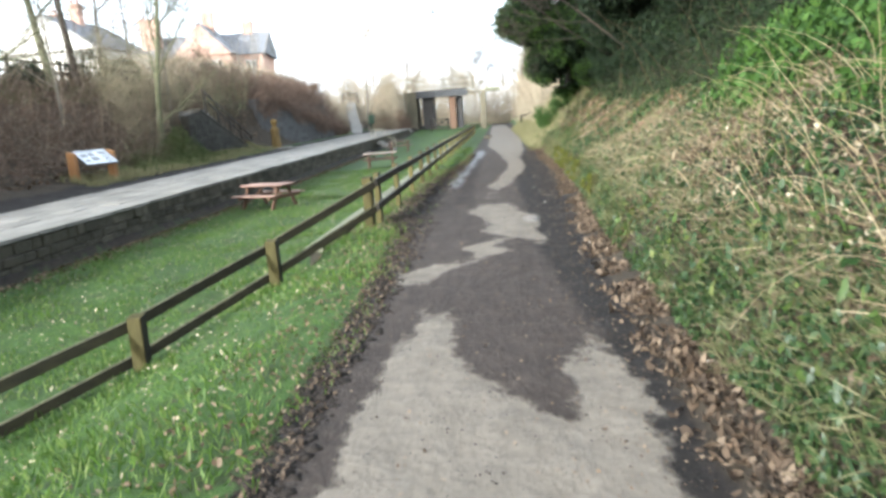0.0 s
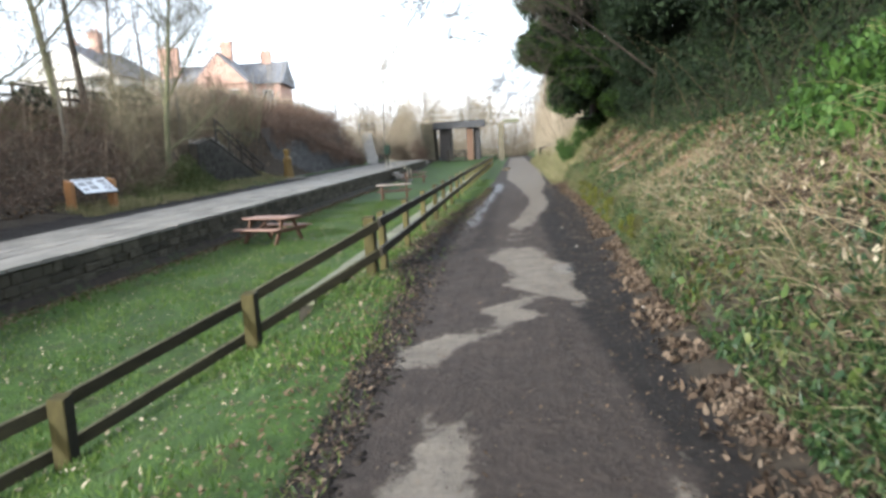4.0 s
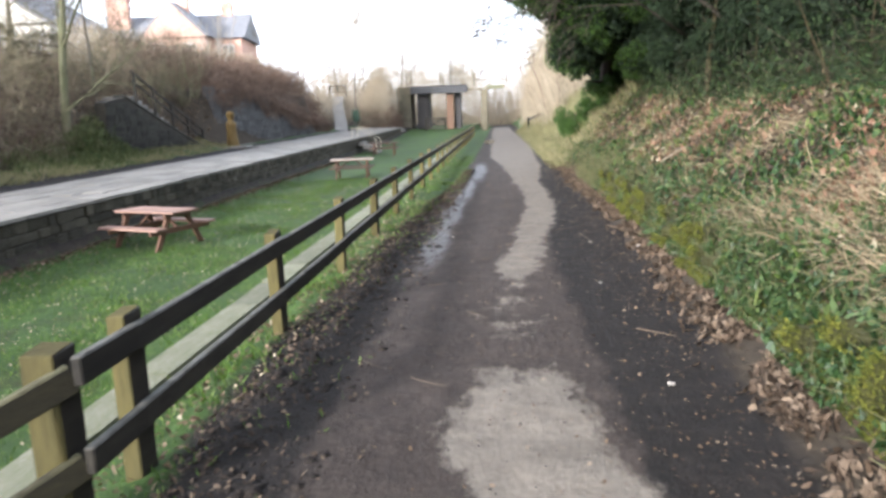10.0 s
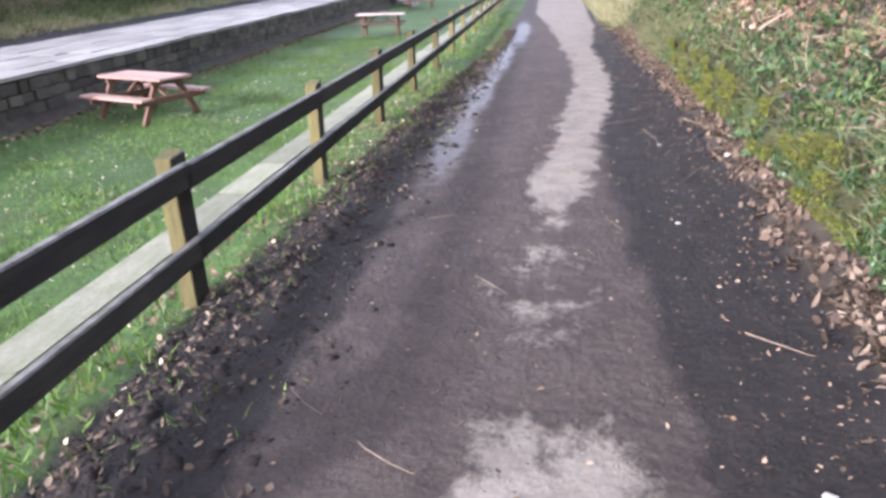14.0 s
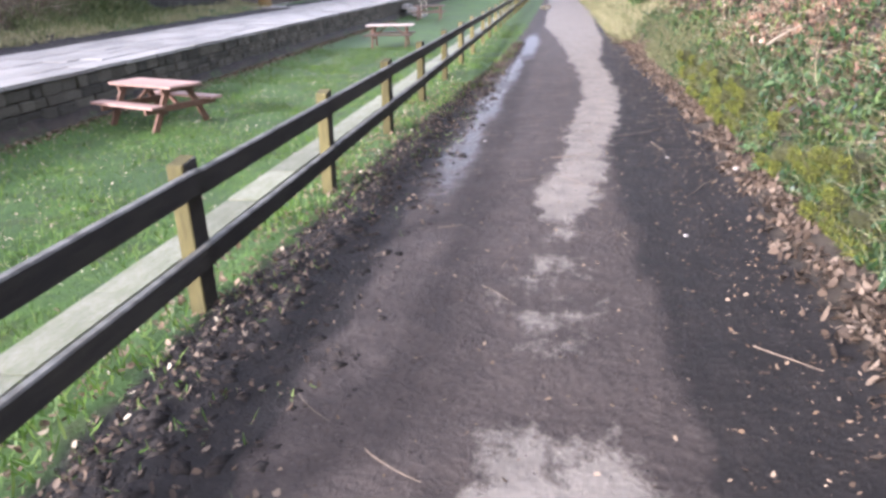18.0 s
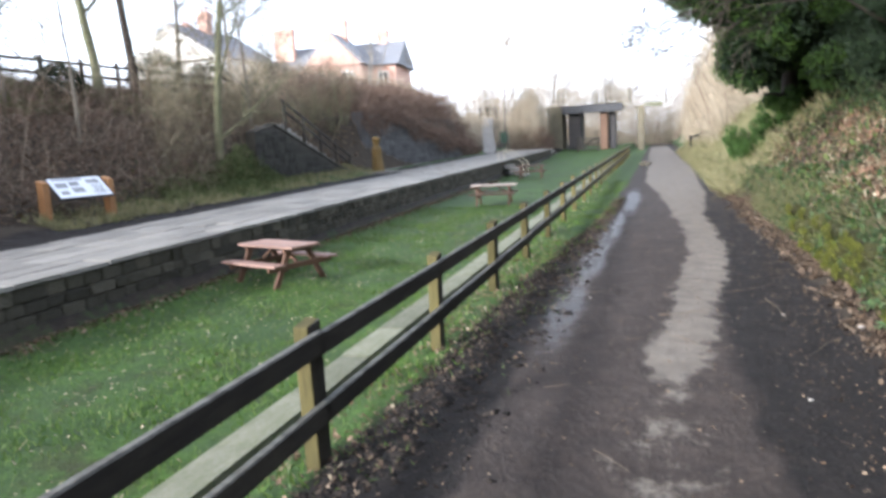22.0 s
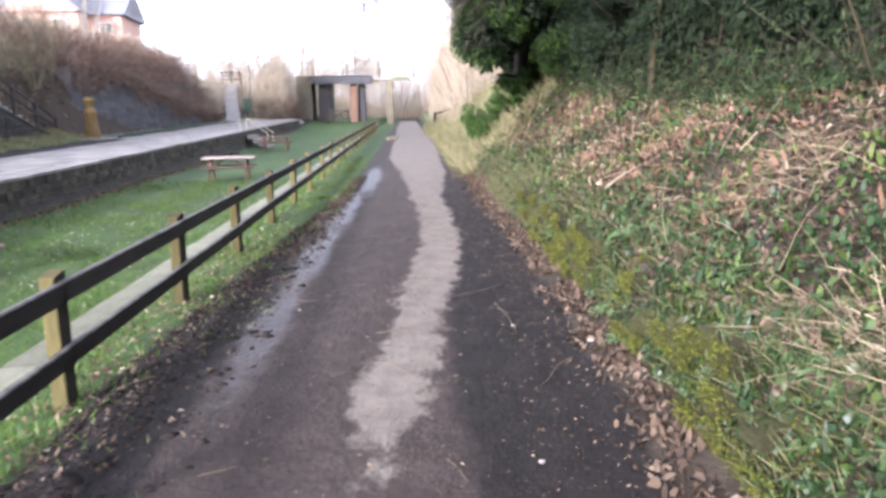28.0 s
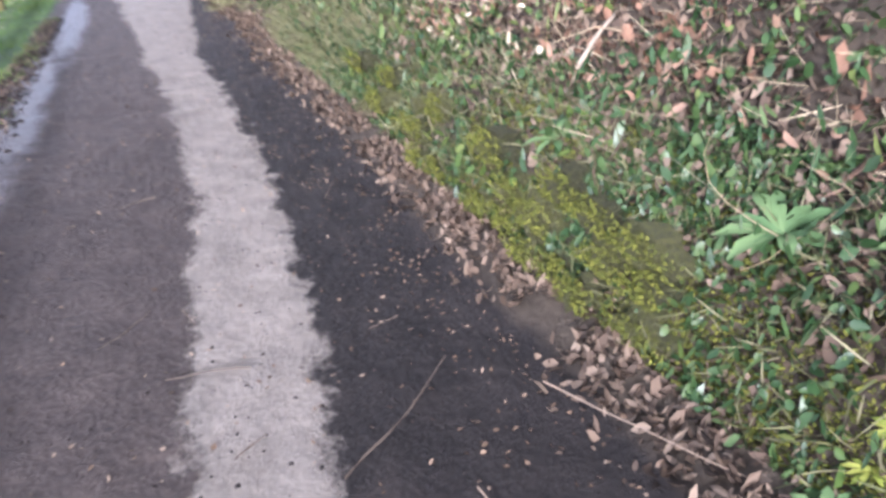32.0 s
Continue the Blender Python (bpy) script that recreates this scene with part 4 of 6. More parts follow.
def build_retaining():
    a, b = Vector((-15.1, 42.6, 0)), Vector((-13.9, 63.2, 0))
    d = (b - a).normalized()
    nrm = Vector((d.y, -d.x, 0))
    L = (b - a).length
    r = thing("retaining_wall", (a.x, a.y, float(platform_z(43))), "tall grey stone retaining wall behind the platform", "wall", kind="structure")
    r.matrix_basis = Matrix.Translation((a.x, a.y, 0)) @ Matrix.Rotation(math.atan2(d.y, d.x), 4, "Z")

    def top(s):
        return float(np.interp(s, [0, 5.5, 9, L], [3.55, 3.4, 2.6, 0.95]))
    V, Q = [], []
    ss = np.linspace(0, L, 14)
    for s in ss:
        V += [(s, 0.02, -0.6), (s, -0.07, top(s) + 0.1), (s, 0.5, top(s) + 0.1), (s, 0.5, -0.6)]
    for i in range(len(ss) - 1):
        for k in range(3):
            Q.append((i * 4 + k, i * 4 + 4 + k, i * 4 + 5 + k, i * 4 + 1 + k))
    Q += [(0, 1, 2, 3)]
    mesh_ob("wall_body", V, Q, STONE_GREY, r)
    part("wall_coping", beam_bm((5.3, 0.15, top(5.4) + 0.12), (9.05, 0.15, top(9) + 0.14), 0.65, 0.16, 0.03), STONE_DARK, r)
    part("wall_coping", beam_bm((8.95, 0.15, top(9) + 0.14), (L, 0.15, top(L) + 0.12), 0.65, 0.16, 0.03), STONE_DARK, r)
    me = unit_piece("wall_stone", 70, STONE_GREY, 0.05, 0.1)
    rng = random.Random(12)
    specs = []
    z = 0.0
    while z < 3.6:
        h = rng.uniform(0.24, 0.34)
        s = rng.uniform(0, 0.3)
        while s < L:
            w = rng.uniform(0.35, 0.85)
            if z + h < top(s + w) + 0.04:
                specs.append(((s + w / 2, 0.0 + rng.uniform(-0.02, 0.02), z + h / 2), (w - 0.03, 0.2, h - 0.03)))
            s += w
        z += h
    rng.shuffle(specs)
    for at, size in specs[:290]:
        piece("wall_stone", me, at, size, r)
    if len(specs) > 290:
        joined("far_wall_stones", me, specs[290:], STONE_GREY, r)


build_retaining()


def build_ramp():
    V, Q = [], []
    pts = [(-12.95, 63.5, 0.55), (-13.3, 66, 1.0), (-14.4, 70, 2.4), (-15.4, 74, 3.4), (-16.4, 79, 4.1)]
    for x, y, z in pts:
        V += [(x - 0.55, y, z), (x + 0.55, y, z), (x + 0.55, y, z - 0.35), (x - 0.55, y, z - 0.35)]
    for i in range(len(pts) - 1):
        for k in range(4):
            a, b = i * 4 + k, i * 4 + (k + 1) % 4
            Q.append((a, b, b + 4, a + 4))
    Q += [(0, 1, 2, 3)]
    tagged(mesh_ob("ramp_path", V, Q, STONE_FLAG), "pale paved ramp climbing to the road", "path", kind="structure")
    g = thing("wooden_gate", (-16.5, 79.3, 4.15), "small dark wooden barrier at the top of the ramp", "gate")
    for x in (-0.9, 0.0, 0.9):
        part("post", box_bm((0.12, 0.12, 1.3), (x, 0, 0.45), bevel=0.01), RAIL_WOOD, g)
    for z in (0.35, 0.7, 1.0):
        part("rail", box_bm((1.9, 0.05, 0.12), (0, -0.08, z), bevel=0.006), RAIL_WOOD, g)


build_ramp()


def build_steps_rail():
    s = thing("platform_steps", (-8.1, 49.0, float(lawn_z(49))), "stone steps with pale painted handrails from the platform to the lawn", "steps")
    for i in range(4):
        part("step", box_bm((0.34, 1.5, 0.24), (0.02 + i * 0.3, 0, 0.62 - i * 0.2), bevel=0.012), STONE_FLAG, s)
    for yy in (-0.8, 0.8):
        V, Q = tubes([[(Vector((-0.5, yy, 0.7)), 0.026), (Vector((-0.5, yy, 1.65)), 0.026)], [(Vector((1.0, yy, -0.1)), 0.026), (Vector((1.0, yy, 0.85)), 0.026)],
                      [(Vector((-0.52, yy, 1.62)), 0.024), (Vector((0.0, yy, 1.6)), 0.024), (Vector((1.02, yy, 0.82)), 0.024)]], 8)
        mesh_ob("handrail", V, Q, TIMBER_PALE, s, True)


build_steps_rail()


def build_bin():
    z = float(platform_z(58))
    b = thing("litter_bin", (-10.3, 58, z), "dark green litter bin on a post on the platform", "litter bin")
    V, Q = tubes([[(Vector((0, 0, 0)), 0.05), (Vector((0, 0, 1.0)), 0.05)]], 8)
    mesh_ob("post", V, Q, GREEN_PAINT, b)
    part("body", box_bm((0.5, 0.45, 0.75), (0, 0, 1.25), bevel=0.05, segs=2), GREEN_PAINT, b)
    part("lid", box_bm((0.56, 0.5, 0.08), (0, 0, 1.68), bevel=0.03), GREEN_PAINT, b)


build_bin()


# ---------------------------------------------------------------- road bridge
def build_bridge():
    Y = 77.0
    b = thing("road_bridge", (-4, Y, 0), "old road bridge with a dark iron girder on brick piers and stone parapets", "bridge", kind="structure")
    o = Vector((-4, Y, 0))

    def P(name, size, at, mat, bev=0.03, label=""):
        return part(name, box_bm(size, Vector(at) - o, bevel=bev), mat, b, label)
    girder = P("girder", (5.8, 0.5, 0.66), (-5.45, Y - 0.2, 4.24), GIRDER, 0.03, "dark iron girder")
    for i in range(8):
        part("stiffener", box_bm((0.08, 0.12, 0.64), Vector((-8.05 + i * 0.74, Y - 0.5, 4.24)) - o, bevel=0.005), GIRDER, girder)
    P("flange", (6.0, 0.7, 0.08), (-5.45, Y - 0.2, 4.62), GIRDER, 0.01)
    P("flange", (5.9, 0.7, 0.06), (-5.45, Y - 0.2, 3.88), GIRDER, 0.01)
    P("deck", (5.8, 4.0, 0.3), (-5.45, Y + 2.2, 4.35), PIER_DARK)
    P("pier", (1.2, 3.6, 4.4), (-7.2, Y + 2.0, 1.95), PIER_DARK, 0.04, "black brick pier")
    P("pier", (0.72, 0.9, 4.3), (-4.35, Y + 0.4, 1.7), PIER_RED, 0.04, "brown brick pier")
    P("pier", (0.65, 2.4, 4.3), (-3.6, Y + 1.6, 1.7), PIER_DARK, 0.04, "black brick pier")
    wall = P("abutment", (1.5, 3.6, 4.7), (-9.15, Y + 1.9, 2.15), STONE_BRIDGE, 0.05)
    part("capstone", box_bm((1.7, 3.8, 0.16), Vector((-9.15, Y + 1.9, 4.56)) - o, bevel=0.03), STONE_BRIDGE, wall)
    P("stone_pillar", (0.65, 0.8, 4.1), (-0.85, Y + 0.3, 2.05), STONE_BRIDGE, 0.05)
    P("side_span", (2.6, 0.4, 0.14), (-1.45, Y + 0.1, 4.14), STONE_BRIDGE, 0.02)
    P("parapet", (1.7, 0.5, 0.4), (0.3, Y + 0.3, 4.3), COPING, 0.03, "pale stone parapet block")
    for yy in (Y - 0.05, Y + 4.1):
        for i in range(4):
            P("railing_post", (0.12, 0.12, 1.5), (-8.7 + i * 3.4, yy, 5.3), STONE_BRIDGE, 0.01)
        for z in (5.2, 6.0):
            P("railing", (11.0, 0.045, 0.06), (-4.2, yy, z), STONE_BRIDGE, 0.01)


build_bridge()


def build_field_gate():
    g = thing("field_gate", (-5.6, 73.5, ground_z(-5.6, 73.5)), "dark wooden field gate under the bridge", "gate")
    for x in (-0.95, 0.95):
        part("post", box_bm((0.15, 0.15, 1.6), (x, 0, 0.5), bevel=0.01), RAIL_WOOD, g)
    for z in (0.25, 0.5, 0.75, 1.0, 1.2):
        part("bar", box_bm((1.9, 0.05, 0.1), (0, 0, z), bevel=0.005), RAIL_WOOD, g)
    part("brace", beam_bm((-0.85, -0.04, 0.25), (0.85, -0.04, 1.2), 0.04, 0.1), RAIL_WOOD, g)


build_field_gate()


def build_bank_rail():
    """Handrail beside the steps that leave the path up the bank."""
    f = thing("bank_handrail", (2.55, 52, 0), "dark wooden handrail climbing the bank beside the path", "handrail")
    pts = [(0.0, 0, 0.0), (0.75, -4.5, 0.35), (1.5, -9.0, 0.75), (2.2, -13, 1.1)]
    for p in pts:
        part("post", box_bm((0.13, 0.13, 1.7), (p[0], p[1], p[2] + 0.45), bevel=0.01), RAIL_WOOD, f)
    for i in range(3):
        for h in (1.15, 0.65):
            a, c = Vector(pts[i]), Vector(pts[i + 1])
            part("rail", beam_bm(a + Vector((0, 0, h)), c + Vector((0, 0, h)), 0.05, 0.11), RAIL_WOOD, f)


build_bank_rail()


def build_top_fence():
    f = thing("boundary_fence", (-20.8, 22, 4.55), "dark wooden boundary fence along the top of the bank", "fence")
    for i in range(14):
        yy = -8 + i * 1.9
        part("post", box_bm((0.13, 0.13, 1.5), (0, yy, 0.3 + 0.012 * yy), bevel=0.01), RAIL_WOOD, f)
        if i < 13:
            for h in (0.4, 0.85):
                part("rail", beam_bm((0.09, yy, h + 0.012 * yy), (0.09, yy + 1.9, h + 0.012 * (yy + 1.9)), 0.05, 0.11), RAIL_WOOD, f)


build_top_fence()


# ---------------------------------------------------------------- houses on the bank
def prism(x0, x1, y0, y1, z0, z1, zr, along="x"):
    """Roof solid over a rectangle, ridge along x or y."""
    if along == "x":
        ym = (y0 + y1) / 2
        V = [(x0, y0, z1), (x1, y0, z1), (x1, y1, z1), (x0, y1, z1), (x0, ym, zr), (x1, ym, zr)]
        Fc = [(0, 1, 5, 4), (2, 3, 4, 5), (0, 4, 3), (1, 2, 5), (3, 2, 1, 0)]
    else:
        xm = (x0 + x1) / 2
        V = [(x0, y0, z1), (x1, y0, z1), (x1, y1, z1), (x0, y1, z1), (xm, y0, zr), (xm, y1, zr)]
        Fc = [(1, 2, 5, 4), (3, 0, 4, 5), (0, 1, 4), (2, 3, 5), (3, 2, 1, 0)]
    return V, Fc


def chimney(parent, x, y, z0, z1, w, mat):
    c = part("chimney", merge(box_bm((w, 0.8, z1 - z0), (x, y, (z0 + z1) / 2), bevel=0.03), box_bm((w + 0.22, 1.0, 0.18), (x, y, z1 - 0.35), bevel=0.02), box_bm((w + 0.12, 0.92, 0.15), (x, y, z1), bevel=0.02)), mat, parent)
    for k in (-1, 1):
        V, Q = tubes([[(Vector((x + k * w * 0.25, y, z1)), 0.15), (Vector((x + k * w * 0.25, y, z1 + 0.55)), 0.11)]], 8)
        mesh_ob("chimney_pot", V, Q, mat, c)


def window(parent, x, y, z, w, h):
    wd = part("window", box_bm((w, 0.08, h), (x, y, z), bevel=0.01), WINDOW_GLASS, parent)
    fr = [box_bm((w + 0.16, 0.12, 0.1), (x, y - 0.02, z + k * (h / 2 + 0.03))) for k in (-1, 1)] + [box_bm((0.09, 0.12, h), (x + k * w / 2, y - 0.03, z)) for k in (-1, 0, 1)]
    part("frame", merge(*fr), WHITE_PAINT, wd)


def build_brick_house():
    h = thing("brick_house", (-31, 78, 5.5), "orange brick house with slate roofs and tall chimneys above the bank", "house")
    h.matrix_basis = pose(-32, 79, 5.6, 0, 0, 8)
    part("wall", box_bm((13.5, 8, 5.2), (-0.8, 1.0, 2.2)), BRICK, h)
    part("wall", box_bm((6.0, 3.0, 5.2), (0.0, -4.2, 2.2)), BRICK, h)
    V, Fc = prism(-7.9, 6.4, -3.4, 5.4, 0, 4.7, 7.6, "x")
    mesh_ob("roof", V, Fc, SLATE, h)
    V, Fc = prism(-3.4, 3.4, -5.9, 1.5, 0, 4.7, 8.1, "y")
    mesh_ob("roof", V, Fc, SLATE, h)
    V = [(-3.1, -5.98, 4.6), (3.1, -5.98, 4.6), (0, -5.98, 7.85), (-3.1, -5.4, 4.6), (3.1, -5.4, 4.6), (0, -5.4, 7.85)]
    mesh_ob("gable", V, [(0, 1, 2), (3, 5, 4), (0, 3, 4, 1), (1, 4, 5, 2), (2, 5, 3, 0)], BRICK, h)
    chimney(h, -6.8, -1.0, 4.5, 9.4, 2.2, BRICK)
    chimney(h, 0.1, -2.0, 6.5, 9.6, 1.2, BRICK)
    chimney(h, 3.9, 1.0, 5.5, 8.7, 1.1, BRICK)
    for x, y, z in ((-1.5, -5.72, 3.2), (1.5, -5.72, 3.2), (-5.2, -3.02, 3.2), (4.6, -3.02, 3.2), (0, -5.72, 0.9)):
        window(h, x, y, z, 1.1, 1.5)


def build_white_house():
    h = thing("white_house", (-39, 63, 6.0), "white rendered gabled house behind the bank trees", "house")
    part("wall", box_bm((9.5, 9, 4.2), (0, 0, 1.9)), RENDER_WHITE, h)
    V, Fc = prism(-5.1, 5.1, -4.9, 4.9, 0, 3.9, 7.2, "y")
    mesh_ob("roof", V, Fc, SLATE, h)
    V = [(-4.75, -4.95, 3.9), (4.75, -4.95, 3.9), (0, -4.95, 7.0), (-4.75, -4.6, 3.9), (4.75, -4.6, 3.9), (0, -4.6, 7.0)]
    mesh_ob("gable", V, [(0, 1, 2), (3, 5, 4), (0, 3, 4, 1), (1, 4, 5, 2), (2, 5, 3, 0)], RENDER_WHITE, h)
    chimney(h, 0.3, 0, 6.5, 8.6, 1.0, BRICK)
    chimney(h, -3.3, 2, 5, 8.2, 0.9, BRICK)
    for x in (-2.4, 2.4):
        window(h, x, -4.98, 2.0, 1.2, 1.4)


build_brick_house()
build_white_house()


# ---------------------------------------------------------------- trees
def limb_path(rng, start, way, length, radius, bends=5, wander=0.25, lift=0.05, tip=0.35):
    pts, p, d = [], start.copy(), way.normalized()
    for i in range(bends + 1):
        pts.append((p.copy(), radius * (1 - (1 - tip) * i / bends)))
        d = (d + Vector((rng.gauss(0, wander), rng.gauss(0, wander), rng.gauss(0, wander) + lift))).normalized()
        p = p + d * (length / bends)
    return pts


def grow(rng, start, way, length, radius, depth, out, spread=0.8, kids=4, shrink=0.62, wander=0.16, lift=0.06, first=0.3, twig=0.0045):
    path = limb_path(rng, start, way, length, radius, 6 if depth > 1 else 4, wander, lift)
    out.append((depth, path))
    if depth == 0:
        return
    for k in range(kids):
        f = first + (0.97 - first) * (k + rng.random()) / kids
        i = min(int(f * (len(path) - 1)), len(path) - 2)
        t = f * (len(path) - 1) - i
        at = path[i][0].lerp(path[i + 1][0], t)
        r = path[i][1] * (1 - t) + path[i + 1][1] * t
        d = (path[i + 1][0] - path[i][0]).normalized()
        s = Vector((rng.gauss(0, 1), rng.gauss(0, 1), rng.gauss(0, 0.6))).cross(d)
        if s.length < 1e-3:
            continue
        nd = (d * (1 - spread * 0.55) + s.normalized() * spread).normalized()
        grow(rng, at, nd, length * shrink * rng.uniform(0.7, 1.15), max(r * 0.48, twig), depth - 1, out, spread, kids, shrink, wander * 1.15, lift, 0.2, twig)


def bare_tree(at, height, radius, seed, bark, label, lean=(0, 0), depth=4, kids=5, spread=0.75, shrink=0.55, first=0.28, name="bare_tree", category="tree", stems=1, twig=0.0045, lift=0.03, fuzz=0.0, twig_mat=None, wander=0.055):
    twig_mat = twig_mat or TWIG_DARK
    rng = random.Random(seed)
    t = thing(name, at, label, category)
    out = []
    for s in range(stems):
        a = 6.28 * s / stems + 1
        tilt = 0.0 if stems == 1 else 0.28
        way = Vector((lean[0] + math.cos(a) * tilt, lean[1] + math.sin(a) * tilt, 1))
        grow(rng, Vector((math.cos(a) * 0.12 * (stems > 1), math.sin(a) * 0.12 * (stems > 1), -0.25)), way, height * (1 if s == 0 else rng.uniform(0.7, 1)), radius, depth, out, spread, kids, shrink, wander, lift, first, twig)
    main = [p for d, p in out if d == depth]
    V, Q = tubes(main, 8)
    mesh_ob("trunk", V, Q, bark, t, True)
    limb, fine = [], []
    for d, p in out:
        if d == depth - 1 and limb:
            V, Q = tubes(limb, 5)
            mesh_ob("limb", V, Q, bark, t, True)
            limb = []
        if 0 < d < depth:
            limb.append(p)
        elif d == 0:
            fine.append(p)
    if limb:
        V, Q = tubes(limb, 5)
        mesh_ob("limb", V, Q, bark, t, True)
    if fine:
        V, Q = tubes(fine, 3)
        mesh_ob("crown", V, Q, twig_mat, t)["kind"] = "stuff"
    if fine and fuzz:
        nr = np.random.default_rng(seed)
        pts = np.array([tuple(p[i][0]) for p in fine for i in (1, 2, 3) if i < len(p)])
        way = np.array([tuple(p[-1][0] - p[0][0]) for p in fine for i in (1, 2, 3) if i < len(p)])
        way = way / (np.linalg.norm(way, axis=1, keepdims=True) + 1e-9) + nr.normal(size=way.shape) * 0.6
        V, Q = sprays(nr, pts, fuzz, twig * 1.1, way)
        mesh_np("outer_crown", V, Q, twig_mat, t)["kind"] = "stuff"
    return t


def sub_lobes(rng, lobes, k=20):
    """Breaks each big lobe into smaller ones round its outside, for an uneven outline."""
    out = []
    for l in lobes:
        for _ in range(k):
            d = rng.normal(size=3)
            d /= np.linalg.norm(d)
            s = rng.uniform(0.16, 0.42)
            out.append((l[0] + d[0] * l[3] * (1.12 - s), l[1] + d[1] * l[4] * (1.12 - s), l[2] + d[2] * l[5] * (1.08 - s), l[3] * s, l[4] * s, l[5] * s * 1.1))
    return out


def needle_mass(rng, lobes, n, size):
    """Sprays over ellipsoid lobes (x, y, z, rx, ry, rz), drooping outward."""
    vol = np.array([l[3] * l[4] + l[4] * l[5] + l[3] * l[5] for l in lobes])
    pick = rng.choice(len(lobes), n, p=vol / vol.sum())
    L = np.array(lobes)[pick]
    d = rng.normal(size=(n, 3))
    d /= np.linalg.norm(d, axis=1, keepdims=True)
    r = rng.uniform(0.5, 1.08, n) ** 0.6
    pts = L[:, :3] + d * L[:, 3:] * r[:, None]
    dirs = d * 0.8 + rng.normal(size=(n, 3)) * 0.5 + np.array([0, 0, -0.8])
    return sprays(rng, pts, size * 1.25, size * 0.22, dirs)


def conifer(at, trunk_h, radius, lobes, n, size, seed, material, label, limbs=10):
    t = thing("conifer", at, label, "tree")
    o = np.array(at)
    rng = np.random.default_rng(seed)
    prng = random.Random(seed)
    V, Q = tubes([limb_path(prng, Vector((0, 0, -0.3)), Vector((0.02, 0.0, 1)), trunk_h, radius, 8, 0.03, 0.1, 0.3)], 10)
    mesh_ob("trunk", V, Q, BARK_DARK, t, True)
    paths = []
    for k in range(limbs):
        l = lobes[k % len(lobes)]
        tgt = Vector(l[:3]) - Vector(at) + Vector((prng.gauss(0, 0.6), prng.gauss(0, 0.6), prng.gauss(0, 0.4)))
        z = max(0.8, min(trunk_h * 0.9, tgt.z - 0.3 * Vector((tgt.x, tgt.y)).length))
        s = Vector((0, 0, z))
        paths.append(limb_path(prng, s, tgt - s, (tgt - s).length * 0.8, radius * 0.3, 6, 0.08, 0.0, 0.2))
    for pth in paths:
        V, Q = tubes([pth], 6)
        mesh_ob("limb", V, Q, BARK_DARK, t, True)
    small = sub_lobes(rng, lobes)
    V, Q = needle_mass(rng, small, n, size)
    mesh_np("crown", V - o, Q, material, t)["kind"] = "stuff"
    # dense inner sprays in near-black: shade put into the colour, blocking light
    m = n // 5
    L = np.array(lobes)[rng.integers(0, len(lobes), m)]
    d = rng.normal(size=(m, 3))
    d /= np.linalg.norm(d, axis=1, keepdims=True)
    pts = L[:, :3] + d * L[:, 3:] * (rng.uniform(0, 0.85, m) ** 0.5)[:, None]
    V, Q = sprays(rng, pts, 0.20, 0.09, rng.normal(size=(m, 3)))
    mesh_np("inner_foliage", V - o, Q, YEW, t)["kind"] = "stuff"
    return t


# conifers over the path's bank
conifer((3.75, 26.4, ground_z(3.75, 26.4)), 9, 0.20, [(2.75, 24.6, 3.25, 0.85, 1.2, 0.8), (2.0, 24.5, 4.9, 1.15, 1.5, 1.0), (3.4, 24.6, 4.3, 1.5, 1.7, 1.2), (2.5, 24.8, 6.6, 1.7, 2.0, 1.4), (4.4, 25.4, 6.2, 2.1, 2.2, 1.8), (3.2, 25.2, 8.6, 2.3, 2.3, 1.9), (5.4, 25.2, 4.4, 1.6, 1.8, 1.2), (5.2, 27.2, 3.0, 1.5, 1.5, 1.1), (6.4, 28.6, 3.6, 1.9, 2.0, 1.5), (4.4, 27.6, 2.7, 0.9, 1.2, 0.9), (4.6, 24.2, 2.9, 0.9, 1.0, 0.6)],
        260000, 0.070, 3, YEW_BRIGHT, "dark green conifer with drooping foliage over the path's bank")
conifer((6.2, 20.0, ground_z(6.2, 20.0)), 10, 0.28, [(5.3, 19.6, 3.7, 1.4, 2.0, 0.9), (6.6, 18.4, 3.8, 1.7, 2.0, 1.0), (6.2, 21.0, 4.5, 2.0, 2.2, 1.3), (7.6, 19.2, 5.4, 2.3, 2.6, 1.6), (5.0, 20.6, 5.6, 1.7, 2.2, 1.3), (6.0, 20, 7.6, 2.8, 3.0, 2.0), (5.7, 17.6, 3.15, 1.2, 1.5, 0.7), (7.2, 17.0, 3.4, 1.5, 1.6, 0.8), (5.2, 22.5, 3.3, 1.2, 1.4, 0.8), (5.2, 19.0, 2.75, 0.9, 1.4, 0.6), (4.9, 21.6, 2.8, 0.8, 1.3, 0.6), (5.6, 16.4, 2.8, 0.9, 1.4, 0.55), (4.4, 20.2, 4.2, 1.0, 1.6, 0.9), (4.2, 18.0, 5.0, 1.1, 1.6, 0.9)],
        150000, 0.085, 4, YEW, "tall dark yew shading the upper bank")
